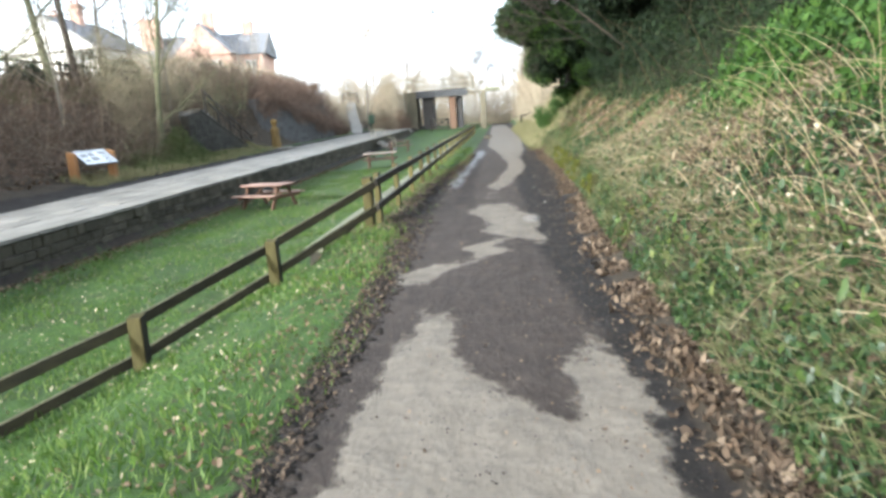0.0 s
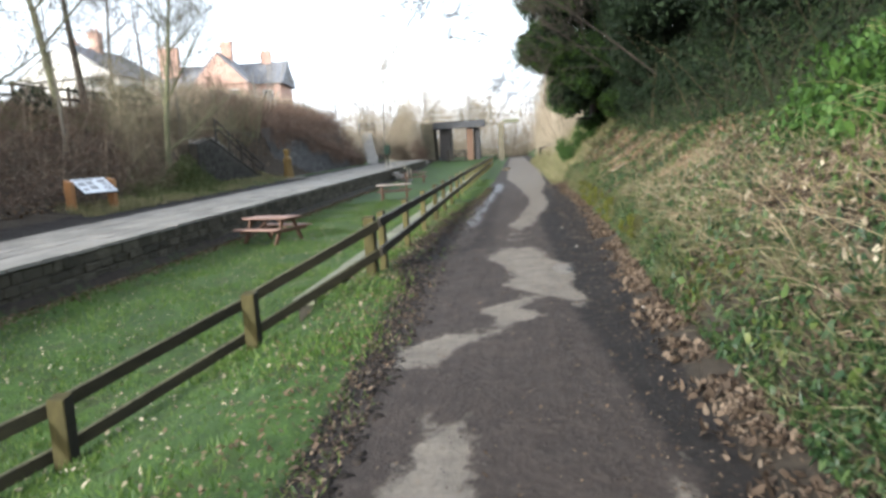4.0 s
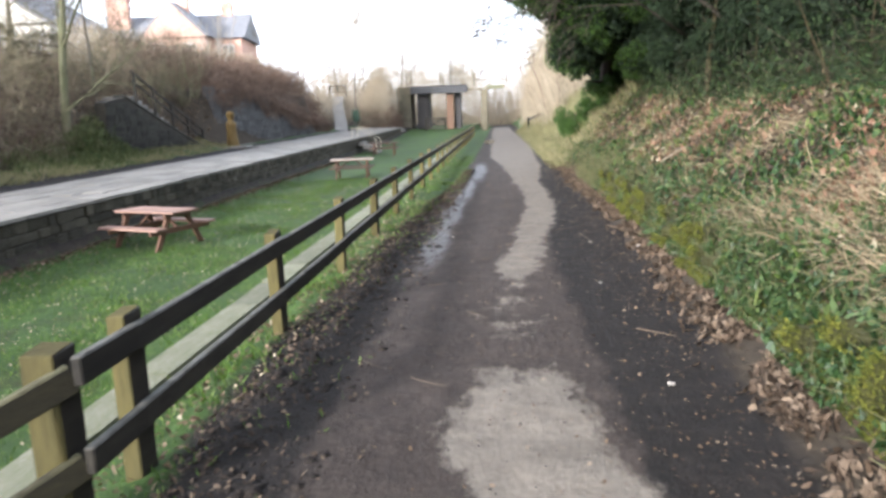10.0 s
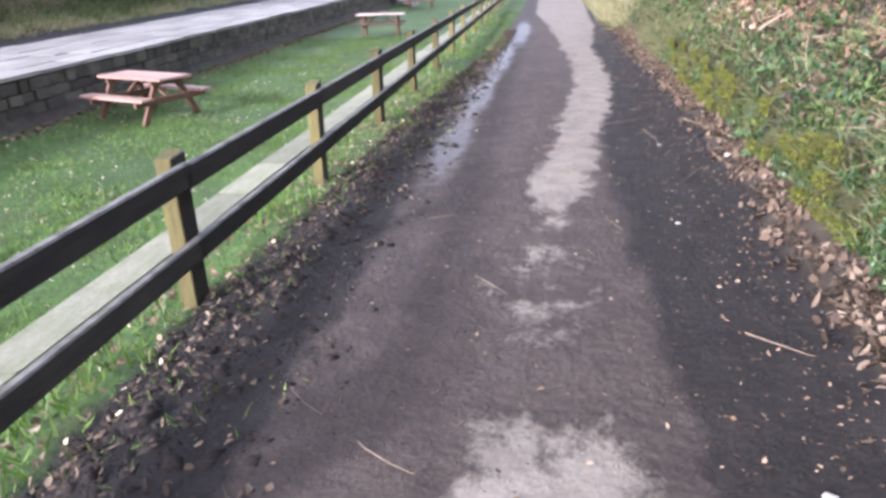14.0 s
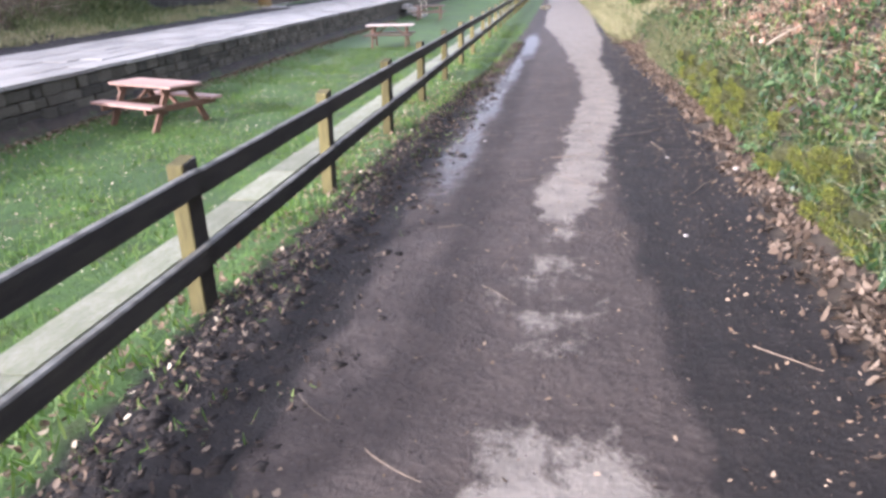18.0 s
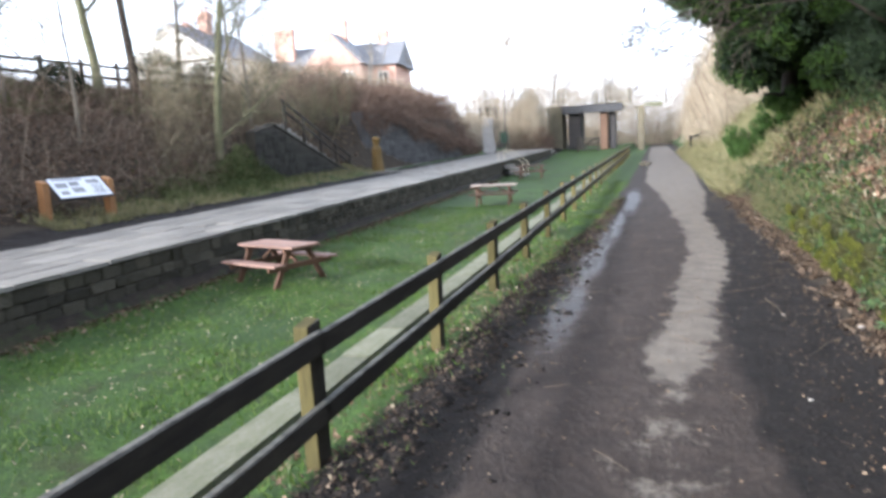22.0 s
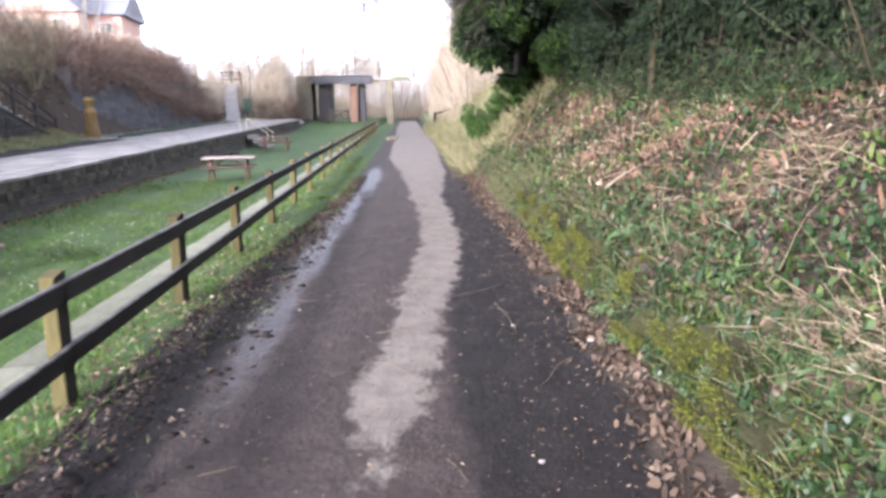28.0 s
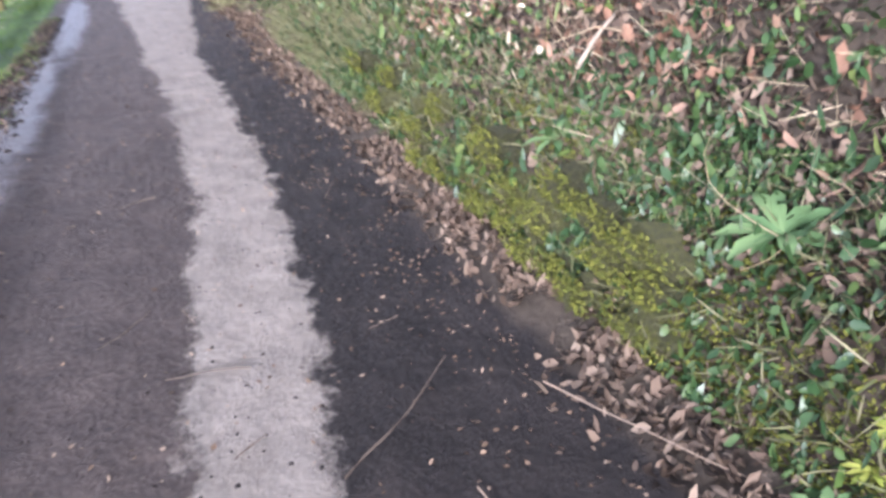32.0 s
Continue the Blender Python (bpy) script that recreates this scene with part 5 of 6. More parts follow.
conifer((8.0, 13.6, ground_z(8.0, 13.6)), 10, 0.30, [(7.0, 13.8, 3.7, 1.5, 1.9, 0.9), (8.2, 12.2, 3.9, 1.8, 2.0, 1.0), (6.8, 15.8, 3.9, 1.5, 1.8, 1.0), (8.6, 14.0, 5.5, 2.4, 2.6, 1.6), (7.2, 12.2, 5.3, 1.7, 2.0, 1.3), (6.4, 14.8, 5.6, 1.8, 2.2, 1.3), (7.6, 14, 7.8, 2.9, 3.2, 2.0), (6.6, 12.8, 3.1, 1.1, 1.5, 0.6), (6.7, 15.2, 3.1, 1.2, 1.5, 0.6), (7.6, 10.6, 3.4, 1.3, 1.5, 0.7), (6.0, 13.8, 2.9, 0.9, 1.5, 0.5), (6.6, 11.4, 3.0, 1.0, 1.4, 0.5), (5.6, 15.0, 4.6, 1.1, 1.6, 0.9), (6.0, 12.6, 4.4, 1.1, 1.6, 0.9)],
        150000, 0.085, 5, YEW, "broad dark yew high on the bank")
conifer((9.4, 7.4, ground_z(9.4, 7.4)), 10, 0.30, [(8.6, 7.6, 4.3, 1.6, 1.9, 0.9), (9.5, 5.6, 4.5, 1.8, 1.9, 1.0), (8.8, 9.6, 4.3, 1.7, 1.9, 1.0), (9.6, 7.5, 6.2, 2.4, 2.6, 1.6), (8.6, 9.2, 6.2, 1.9, 2.2, 1.4), (8.0, 8.6, 3.5, 1.3, 1.6, 0.7), (8.4, 5.2, 3.7, 1.4, 1.6, 0.7), (9, 3, 4.2, 1.6, 1.8, 0.9)],
        100000, 0.09, 6, YEW, "dark yew at the top of the bank")
for k, (x, y, s) in enumerate(((2.95, 27.3, 0.60), (3.6, 26.2, 0.55))):
    z = ground_z(x, y) + 0.25
    b = thing("evergreen_shrub", (x, y, z), "small bright green evergreen shrub on the bank", "shrub", "evergreen shrubs under the conifer")
    rng_ = np.random.default_rng(80 + k)
    V, Q = needle_mass(rng_, sub_lobes(rng_, [(x, y, z + s * 0.8, s, s * 1.3, s * 0.8), (x - 0.25, y - 0.2, z + s * 0.5, s * 0.7, s * 0.9, s * 0.6), (x + 0.3, y + 0.2, z + s * 1.2, s * 0.6, s * 0.7, s * 0.6)], 9), 9000, 0.08)
    mesh_np("foliage", V - np.array((x, y, z)), Q, SHRUB_GREEN, b)
    V, Q = tubes([[(Vector((0, 0, -0.5)), 0.03), (Vector((0.02, 0, s)), 0.015)]], 5)
    mesh_ob("stem", V, Q, BARK_DARK, b)

# bare trees
bare_tree((4.35, 18.5, ground_z(4.35, 18.5)), 3.2, 0.06, 21, BARK_OCHRE, "slender bare tree with an ochre trunk on the bank", (0.10, 0.08), 3, 4, first=0.45, wander=0.14)
bare_tree((6.0, 18.6, ground_z(6.0, 18.6)), 7.0, 0.045, 22, BARK_DARK, "bare tree reaching long twiggy limbs over the path", (-1.9, 0.05), 4, 7, 0.5, 0.50, 0.35, twig=0.008, lift=-0.012, wander=0.06)
bare_tree((5.8, 21.2, ground_z(5.8, 21.2)), 6.8, 0.042, 23, BARK_DARK, "bare tree leaning out over the path", (-1.7, -0.3), 4, 7, 0.5, 0.50, 0.35, twig=0.008, lift=-0.015, wander=0.06)
bare_tree((6.8, 15.0, ground_z(6.8, 15.0)), 5.6, 0.04, 24, BARK_DARK, "bare tree with limbs hanging before the yews", (-1.0, 0.3), 4, 5, 0.8, 0.46, 0.3, twig=0.0035, lift=-0.03, wander=0.14)
LEFT = [((-15.6, 17.9), 8.5, 0.15, 31, BARK_GREEN, (0.12, 0.0), 4, 5, "bare branching tree at the foot of the bank", 0.18),
        ((-15.7, 30.2), 9.0, 0.17, 32, BARK_GREEN, (0.05, 0.0), 4, 6, "lichen-covered bare tree with wide level branches", 0.14),
        ((-20.4, 29.6), 9.5, 0.20, 33, BARK_GREEN, (-0.02, 0.0), 4, 4, "tall bare tree with a mossy green trunk", 0.3),
        ((-20.2, 31.4), 11.0, 0.19, 34, BARK_DARK, (0.0, 0.02), 4, 3, "straight dark-trunked tree on the bank top", 0.5),
        ((-19.5, 24.5), 7.0, 0.08, 35, BARK_GREY, (0.04, 0.03), 4, 4, "thin bare tree on the bank", 0.3),
        ((-20.8, 20.5), 8.0, 0.10, 36, BARK_GREY, (0.0, 0.05), 4, 4, "bare tree along the bank top", 0.3),
        ((-17.2, 25.0), 6.0, 0.06, 37, BARK_GREY, (0.1, 0.0), 4, 4, "young bare tree among the brambles", 0.25),
        ((-17.5, 35.5), 7.0, 0.08, 38, BARK_GREY, (0.06, 0.05), 4, 4, "bare tree above the bank stairs", 0.25),
        ((-21.5, 36.0), 8.0, 0.12, 39, BARK_GREY, (0.0, 0.0), 4, 4, "bare tree before the houses", 0.3),
        ((-16.6, 13.0), 8.0, 0.13, 40, BARK_GREY, (0.1, 0.02), 4, 4, "bare tree at the foot of the bank", 0.25),
        ((-24, 44), 8.0, 0.12, 41, BARK_GREY, (0.0, 0.0), 4, 4, "bare tree before the brick house", 0.3),
        ((-21.5, 84), 8.0, 0.09, 43, BARK_GREY, (0.0, 0.0), 4, 5, "tall pale bare tree beyond the bridge approach", 0.3),
        ((-24.5, 82), 8.0, 0.08, 44, BARK_GREY, (0.0, 0.0), 4, 5, "tall bare tree beyond the ramp", 0.3),
        ((-12.9, 70.5), 8.6, 0.13, 42, BARK_GREY, (0.02, 0.0), 4, 6, "vase-shaped bare tree beside the ramp", 0.16),
        ((8.5, 62), 9.0, 0.15, 45, BARK_GREY, (-0.1, 0.0), 4, 5, "pale bare tree on the far bank", 0.2),
        ((6.5, 48), 7.0, 0.10, 46, BARK_GREY, (-0.12, 0.0), 4, 5, "pale bare tree leaning from the far bank", 0.2)]
for (x, y), h, r, seed, bark, lean, depth, kids, label, first in LEFT:
    # far crowns take paler buff twigs, with distance haze put into the colour
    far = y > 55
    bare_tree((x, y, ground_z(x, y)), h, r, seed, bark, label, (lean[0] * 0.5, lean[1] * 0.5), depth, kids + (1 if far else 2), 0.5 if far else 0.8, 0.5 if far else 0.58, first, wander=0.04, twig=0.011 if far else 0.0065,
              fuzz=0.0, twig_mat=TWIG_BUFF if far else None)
for k, (x, y) in enumerate(((-18.2, 51), (-18.6, 52.4))):
    bare_tree((x, y, ground_z(x, y)), 6.5, 0.06, 60 + k, BARK_PALE, "slim pale-stemmed birch above the retaining wall", (0.05 - 0.1 * k, 0), 3, 4, 0.5, 0.5, 0.4, stems=3, name="birch", category="birch")
for k, (x, y) in enumerate(((-15.9, 42.4), (-16.2, 41.6), (-17.0, 40.0))):
    bare_tree((x, y, ground_z(x, y)), 3.2, 0.022, 70 + k, BARK_GREEN, "many-stemmed bare shrub beside the stairs", (0, 0), 2, 5, 0.45, 0.6, 0.25, name="bare_shrub", category="shrub", stems=7)
for k, (x, y, s) in enumerate(((-20.6, 33.2, 1.0), (-20.2, 27.5, 0.6), (-22, 39, 0.9))):
    z = ground_z(x, y)
    b = thing("evergreen_bush", (x, y, z), "dark green evergreen bush on the bank top", "bush", "evergreen bushes on the bank top")
    V, Q = needle_mass(np.random.default_rng(90 + k), [(x, y, z + s * 0.9, s * 1.2, s * 1.2, s)], 6000, 0.13)
    mesh_np("foliage", V - np.array((x, y, z)), Q, YEW, b)
    V, Q = tubes([[(Vector((0, 0, -0.1)), 0.06), (Vector((0.02, 0, s)), 0.03)]], 5)
    mesh_ob("stem", V, Q, BARK_DARK, b)


# ---------------------------------------------------------------- undergrowth
def stuff(name, V, Q, material, label, category):
    return tagged(mesh_np(name, V, Q, material), label, category, kind="stuff")


def scatter(rng, n, xr, yr, power=1.0):
    x = rng.uniform(*xr, n)
    y = yr[0] + (yr[1] - yr[0]) * rng.uniform(0, 1, n) ** power
    return x, y


def patchy(rng, x, y, scale, keep, seed=0.0):
    v = np.array([noise.noise(Vector((a * scale, b * scale, seed))) for a, b in zip(x, y)])
    return (v + rng.uniform(-0.3, 0.3, len(x))) > keep


def surface_pts(x, y, lift=0.0):
    z = heights(x, y) + np.array([uneven(a, b) for a, b in zip(x, y)]) + lift
    return np.stack([x, y, z], 1)


def flat_leaves(rng, pts, size, curl=0.25, tilt=0.3):
    """Folded, curled leaves with rounded outlines, lying broad side up."""
    n = len(pts)
    a = rng.uniform(0, 2 * np.pi, n)
    d = np.stack([np.cos(a), np.sin(a), rng.normal(size=n) * tilt], 1)
    s = np.stack([-np.sin(a), np.cos(a), rng.normal(size=n) * tilt], 1)
    up = np.cross(d, s)
    up /= np.linalg.norm(up, axis=1, keepdims=True)
    L = (size * rng.uniform(0.5, 1.5, n))[:, None]
    W = L * rng.uniform(0.30, 0.72, n)[:, None]
    c = L * curl * rng.uniform(-0.8, 1.2, n)[:, None]
    f = L * rng.uniform(-0.15, 0.25, n)[:, None]
    k1, k2 = rng.uniform(0.32, 0.5, n)[:, None], rng.uniform(0.28, 0.5, n)[:, None]
    V = np.stack([pts - d * L * 0.5 + up * c * 0.5, pts - d * L * 0.18 - s * W * k1 + up * f, pts + d * L * 0.2 - s * W * k2 + up * (f + c * 0.3), pts + d * L * 0.5 + up * c,
                  pts + d * L * 0.22 + s * W * k1 + up * (f + c * 0.3), pts - d * L * 0.16 + s * W * k2 + up * f, pts + d * L * 0.02], 1).reshape(-1, 3)
    base = np.arange(n)[:, None] * 7
    Q = np.concatenate([base + np.array([[0, 6, 2, 1]]), base + np.array([[6, 4, 3, 2]]), base + np.array([[0, 5, 4, 6]])], 1).reshape(-1, 4)
    return V, Q


def clods(rng, pts, size):
    """Small rough lumps."""
    n = len(pts)
    unit = np.array([[1, 0, 0], [0, 0.8, 0], [-1, 0, 0], [0, -0.8, 0], [0, 0, 0.35], [0, 0, -0.35]], float)
    V = unit[None] * (1 + rng.uniform(-0.35, 0.35, (n, 6, 3))) * (size * rng.uniform(0.35, 1.3, n) ** 1.5)[:, None, None] + pts[:, None]
    a = rng.uniform(0, 2 * np.pi, n)
    R2 = V - pts[:, None]
    x = R2[..., 0] * np.cos(a)[:, None] - R2[..., 1] * np.sin(a)[:, None]
    y = R2[..., 0] * np.sin(a)[:, None] + R2[..., 1] * np.cos(a)[:, None]
    V = np.stack([x, y, R2[..., 2]], -1) + pts[:, None]
    F = np.array([[0, 1, 4], [1, 2, 4], [2, 3, 4], [3, 0, 4], [1, 0, 5], [2, 1, 5], [3, 2, 5], [0, 3, 5]])
    Q = (np.arange(n)[:, None, None] * 6 + F[None]).reshape(-1, 3)
    return V.reshape(-1, 3), Q


R = np.random.default_rng(11)


def bank_scatter(n, xr, yr, scale, keep, seed, lift=0.0, power=1.0):
    """Places on the path's bank, in patches; x is counted from the bank's own foot line."""
    x, y = scatter(R, n, xr, yr, power)
    k = patchy(R, x, y, scale, keep, seed)
    x, y = x[k] + bank_dx(y[k]), y[k]
    return surface_pts(x, y, lift)


def right_bank():
    # fallen leaves along the foot of the bank
    y = -6 + 36 * R.uniform(0, 1, 22000) ** 1.1
    x = 2.16 + R.normal(0, 0.09, len(y)) + np.abs(R.normal(0, 0.16, len(y))) + bank_dx(y)
    k = patchy(R, x, y, 2.3, -0.16, 45.0)
    V, Q = flat_leaves(R, surface_pts(x[k], y[k], 0.010), 0.052, 0.5, 0.7)
    stuff("leaf_litter", V, Q, LITTER_LEAF, "brown fallen leaves along the foot of the bank", "leaves")
    p = bank_scatter(120000, (2.55, 7.8), (-6, 32), 0.8, -0.38, 3.0, 0.04)
    V, Q = flat_leaves(R, p, 0.056, 0.4, 0.8)
    stuff("bank_leaf_litter", V, Q, LITTER_LEAF, "dead brown leaves lying over the bank", "leaves")
    # russet beech and sycamore leaves higher up
    p = bank_scatter(15000, (2.9, 7.0), (9, 26), 0.6, 0.0, 205.0, 0.07)
    V, Q = flat_leaves(R, p, 0.062, 0.5, 0.9)
    stuff("russet_leaves", V, Q, RUSSET_LEAF, "russet fallen leaves caught in the ivy", "leaves")
    # leaf scraps trodden into the dark side of the path
    y = -5 + 31 * R.uniform(0, 1, 3200)
    x = 2.05 - np.abs(R.normal(0, 0.32, len(y))) + bank_dx(y)
    V, Q = flat_leaves(R, surface_pts(x, y, 0.003), 0.020, 0.2, 0.3)
    stuff("trodden_leaves", V, Q, DEAD_LEAF, "leaf scraps trodden into the dark mud", "leaves")
    # bleached leaves and straw where the bank is driest
    p = bank_scatter(9000, (2.8, 5.6), (-6, 30), 0.45, 0.02, 71.0, 0.08)
    V, Q = flat_leaves(R, p, 0.046, 0.35, 0.9)
    stuff("bleached_leaves", V, Q, PALE_LEAF, "bleached dry leaves over the middle of the bank", "leaves")
    p = bank_scatter(60000, (2.7, 5.0), (-6, 21), 0.55, 0.06, 171.0, 0.04)
    p = p[R.uniform(0, 1, len(p)) < np.interp(p[:, 1], [0, 3, 5, 11, 14], [0.35, 0.5, 1, 0.9, 0.3])]
    d = R.normal(size=(len(p), 3)) * np.array([0.35, 0.6, 0.25]) + np.array([-0.55, -0.1, 0.05])
    V, Q = cards(R, p, 0.22, 0.006, d, 0.6, 0.15)
    stuff("dead_bracken", V, Q, BRACKEN, "flattened straw-coloured dead bracken on the bank", "bracken")
    # ivy, thick in patches
    for seed, keep, yr in ((8.0, 0.04, (-6, 34)), (108.0, 0.12, (-6, 30))):
        p = bank_scatter(90000, (2.45, 7.8), yr, 0.7, keep, seed)
        p[:, 2] += R.uniform(0.03, 0.17, len(p))
        V, Q = flat_leaves(R, p, 0.046, 0.2, 0.9)
        stuff("ivy", V, Q, IVY, "dark green ivy covering parts of the bank", "ivy")
    # small ivy and seedlings between the stones of the foot
    p = bank_scatter(85000, (2.36, 3.1), (-4, 21), 1.3, -0.08, 140.0, 0.02)
    p[:, 0] -= R.uniform(0, 0.05, len(p))
    V, Q = flat_leaves(R, p, 0.034, 0.3, 1.0)
    stuff("toe_ivy", V, Q, IVY, "small dark ivy leaves over the steep foot of the bank", "ivy")
    # a leafy thicket where the bank begins
    x, y = scatter(R, 26000, (3.5, 6.5), (-3, 8))
    k = patchy(R, x, y, 0.7, -0.05, 222.0)
    p = surface_pts(x[k], y[k])
    p[:, 2] += R.uniform(0.0, 0.75, len(p)) * np.clip((p[:, 0] - 3.3) / 0.8, 0, 1)
    V, Q = flat_leaves(R, p, 0.075, 0.25, 1.0)
    stuff("bramble_bush_leaves", V, Q, SHRUB_GREEN, "glossy green bramble and laurel leaves on the upper bank", "leaves")
    p = bank_scatter(40000, (2.4, 7.5), (-6, 26), 1.2, 0.08, 14.0)
    p[:, 2] += R.uniform(0.02, 0.16, len(p))
    V, Q = flat_leaves(R, p, 0.048, 0.3, 1.0)
    stuff("bramble_leaves", V, Q, BRIGHT_LEAF, "bright green bramble leaves on the bank", "leaves")
    # grass hanging over the steep foot
    p = bank_scatter(80000, (2.36, 2.95), (-6, 36), 1.0, -0.08, 27.0, 0.02)
    p = p[R.uniform(0, 1, len(p)) < np.interp(p[:, 1], [8, 9, 17, 19], [0.55, 0.35, 0.35, 1.0])]
    d = R.normal(size=(len(p), 3)) * 0.45 + np.array([-0.5, 0, 0.35])
    V, Q = cards(R, p, 0.12, 0.006, d, 0.7, 0.1)
    stuff("toe_grass", V, Q, BANK_GRASS, "dull green grass on the steep foot of the bank", "grass")
    p = bank_scatter(26000, (2.45, 3.2), (-6, 40), 0.8, 0.06, 21.0)
    p = p[(p[:, 1] < 8.5) | (p[:, 1] > 18) | (R.uniform(0, 1, len(p)) < 0.3)]
    d = R.normal(size=(len(p), 3)) * 0.35 + np.array([-0.6, 0, 0.3])
    V, Q = cards(R, p, 0.17, 0.006, d, 0.9, 0.1)
    stuff("bank_grass", V, Q, BANK_GRASS, "faded yellow-green grass hanging from the bank", "grass")
    p = bank_scatter(26000, (4.2, 8.2), (-6, 32), 0.4, 0.0, 61.0)
    d = R.normal(size=(len(p), 3)) * 0.6 + np.array([-0.3, 0, 0.5])
    V, Q = cards(R, p, 0.20, 0.010, d, 0.6, 0.1)
    stuff("upper_green_grass", V, Q, BANK_GREEN, "green grass and weeds along the upper bank", "grass")
    x, y = scatter(R, 30000, (2.1, 5.0), (24, 62))
    p = surface_pts(x, y)
    d = R.normal(size=(len(p), 3)) * 0.6 + np.array([-0.2, 0, 0.5])
    V, Q = cards(R, p, 0.35, 0.016, d, 0.5, 0.1)
    stuff("far_bank_grass", V, Q, GRASS_DRY, "rough faded grass on the far bank", "grass")
    # dry stems and bramble canes
    prng = random.Random(6)
    paths = []
    for i in range(380):
        x, y = prng.uniform(2.6, 7.5), prng.uniform(-5, 28)
        z = ground_z(x, y)
        way = Vector((prng.gauss(-0.25, 0.7), prng.gauss(0, 0.7), prng.uniform(0.0, 0.6)))
        paths.append(limb_path(prng, Vector((x, y, z + 0.03)), way, prng.uniform(0.25, 0.8), prng.uniform(0.002, 0.005), 5, 0.22, -0.12, 0.4))
    V, Q = tubes(paths, 3)
    stuff("dry_canes", V, Q, DRY_STEM, "pale dry canes and sticks lying over the bank", "sticks")
    paths = []
    for i in range(110):
        x, y = prng.uniform(2.5, 3.8), prng.uniform(0.0, 4.6)
        z = ground_z(x, y)
        paths.append(limb_path(prng, Vector((x, y, z)), Vector((prng.gauss(-0.45, 0.25), prng.gauss(-0.2, 0.3), 1.0)), prng.uniform(0.6, 1.3), 0.005, 7, 0.10, -0.18, 0.2))
    V, Q = tubes(paths, 3)
    stuff("arching_dry_grass", V, Q, DRY_STEM, "long arching straw-coloured grass stems on the bank", "grass")
    # tangled bare shrubs between the bank and the conifers
    x, y = scatter(R, 34000, (4.3, 9.0), (7, 32))
    p = surface_pts(x, y)
    tall = np.clip((x - 4.2 + 0.06 * (y - 18)) / 1.2, 0.1, 1) * (1.1 + 0.5 * np.sin(1.7 * x + 1.1 * y) * np.cos(0.9 * y))
    p[:, 2] += R.uniform(0, 1.9, len(p)) * tall
    d = R.normal(size=(len(p), 3)) * 0.7 + np.array([-0.2, 0, 0.5])
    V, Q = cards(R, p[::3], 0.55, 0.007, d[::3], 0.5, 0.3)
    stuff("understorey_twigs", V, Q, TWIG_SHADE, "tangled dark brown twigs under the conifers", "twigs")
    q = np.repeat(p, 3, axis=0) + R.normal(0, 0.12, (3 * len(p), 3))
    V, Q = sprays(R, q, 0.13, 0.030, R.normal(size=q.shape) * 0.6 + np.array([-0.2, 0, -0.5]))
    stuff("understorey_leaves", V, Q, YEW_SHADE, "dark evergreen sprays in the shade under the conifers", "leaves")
    paths = []
    for i in range(90):
        x, y = prng.uniform(4.3, 7.5), prng.uniform(9, 30)
        paths.append(limb_path(prng, Vector((x, y, ground_z(x, y))), Vector((prng.gauss(-0.25, 0.35), prng.gauss(0, 0.45), 1)), prng.uniform(0.8, 2.6), prng.uniform(0.005, 0.014), 6, 0.16, -0.04, 0.25))
    V, Q = tubes(paths, 4)
    stuff("understorey_stems", V, Q, BARK_OCHRE, "slender ochre stems standing under the conifers", "saplings")


right_bank()


def build_branch(a, b, r):
    """A fallen bare branch lying on the bank."""
    prng = random.Random(int(a[1] * 100))
    za, zb = ground_z(*a) + 0.12, ground_z(*b) + 0.12
    start, way = Vector((*a, za)), Vector((*b, zb)) - Vector((*a, za))
    main = limb_path(prng, Vector((0, 0, 0)), way, way.length, r, 6, 0.05, 0.0, 0.5)
    ob = mesh_ob("fallen_branch", *tubes([main], 6), PALE_BRANCH, None, True)
    ob.location = start
    tagged(ob, "pale barkless branch fallen on the bank", "branch", "fallen branches on the bank")


for a, b, r in (((3.0, 9.0), (3.55, 9.35), 0.018), ((2.95, 15.6), (3.45, 16.0), 0.016), ((3.7, 14.2), (4.3, 14.6), 0.012), ((3.3, 6.0), (3.9, 6.6), 0.010), ((4.3, 12.4), (4.9, 13.3), 0.010)):
    build_branch(a, b, r)


def build_rosette(x, y, size, n, material, label):
    """A low plant: long pointed leaves spreading from one root."""
    prng = random.Random(int(x * 1000 + y * 10))
    V, Q = [], []
    for i in range(n):
        a = 6.2832 * i / n + prng.uniform(-0.3, 0.3)
        ln, w, up = size * prng.uniform(0.7, 1.15), size * prng.uniform(0.22, 0.34), prng.uniform(0.3, 0.9)
        d, side = Vector((math.cos(a), math.sin(a), 0)), Vector((-math.sin(a), math.cos(a), 0))
        o = len(V)
        for f, wf, h in ((0.0, 0.15, 0.0), (0.35, 0.8, 0.30), (0.7, 0.9, 0.36), (1.0, 0.1, 0.22)):
            c = d * (ln * f) + Vector((0, 0, ln * h * up))
            V += [c - side * (w * wf / 2), c + Vector((0, 0, -w * 0.12)), c + side * (w * wf / 2)]
        for k in range(3):
            for e in (0, 1):
                Q.append((o + 3 * k + e, o + 3 * k + e + 1, o + 3 * k + e + 4, o + 3 * k + e + 3))
    ob = mesh_ob("leafy_plant", V, Q, material, None, True)
    ob.matrix_basis = pose(x, y, ground_z(x, y) + 0.015, 0, -22, 0)
    tagged(ob, label, "plant", "leafy plants on the bank")


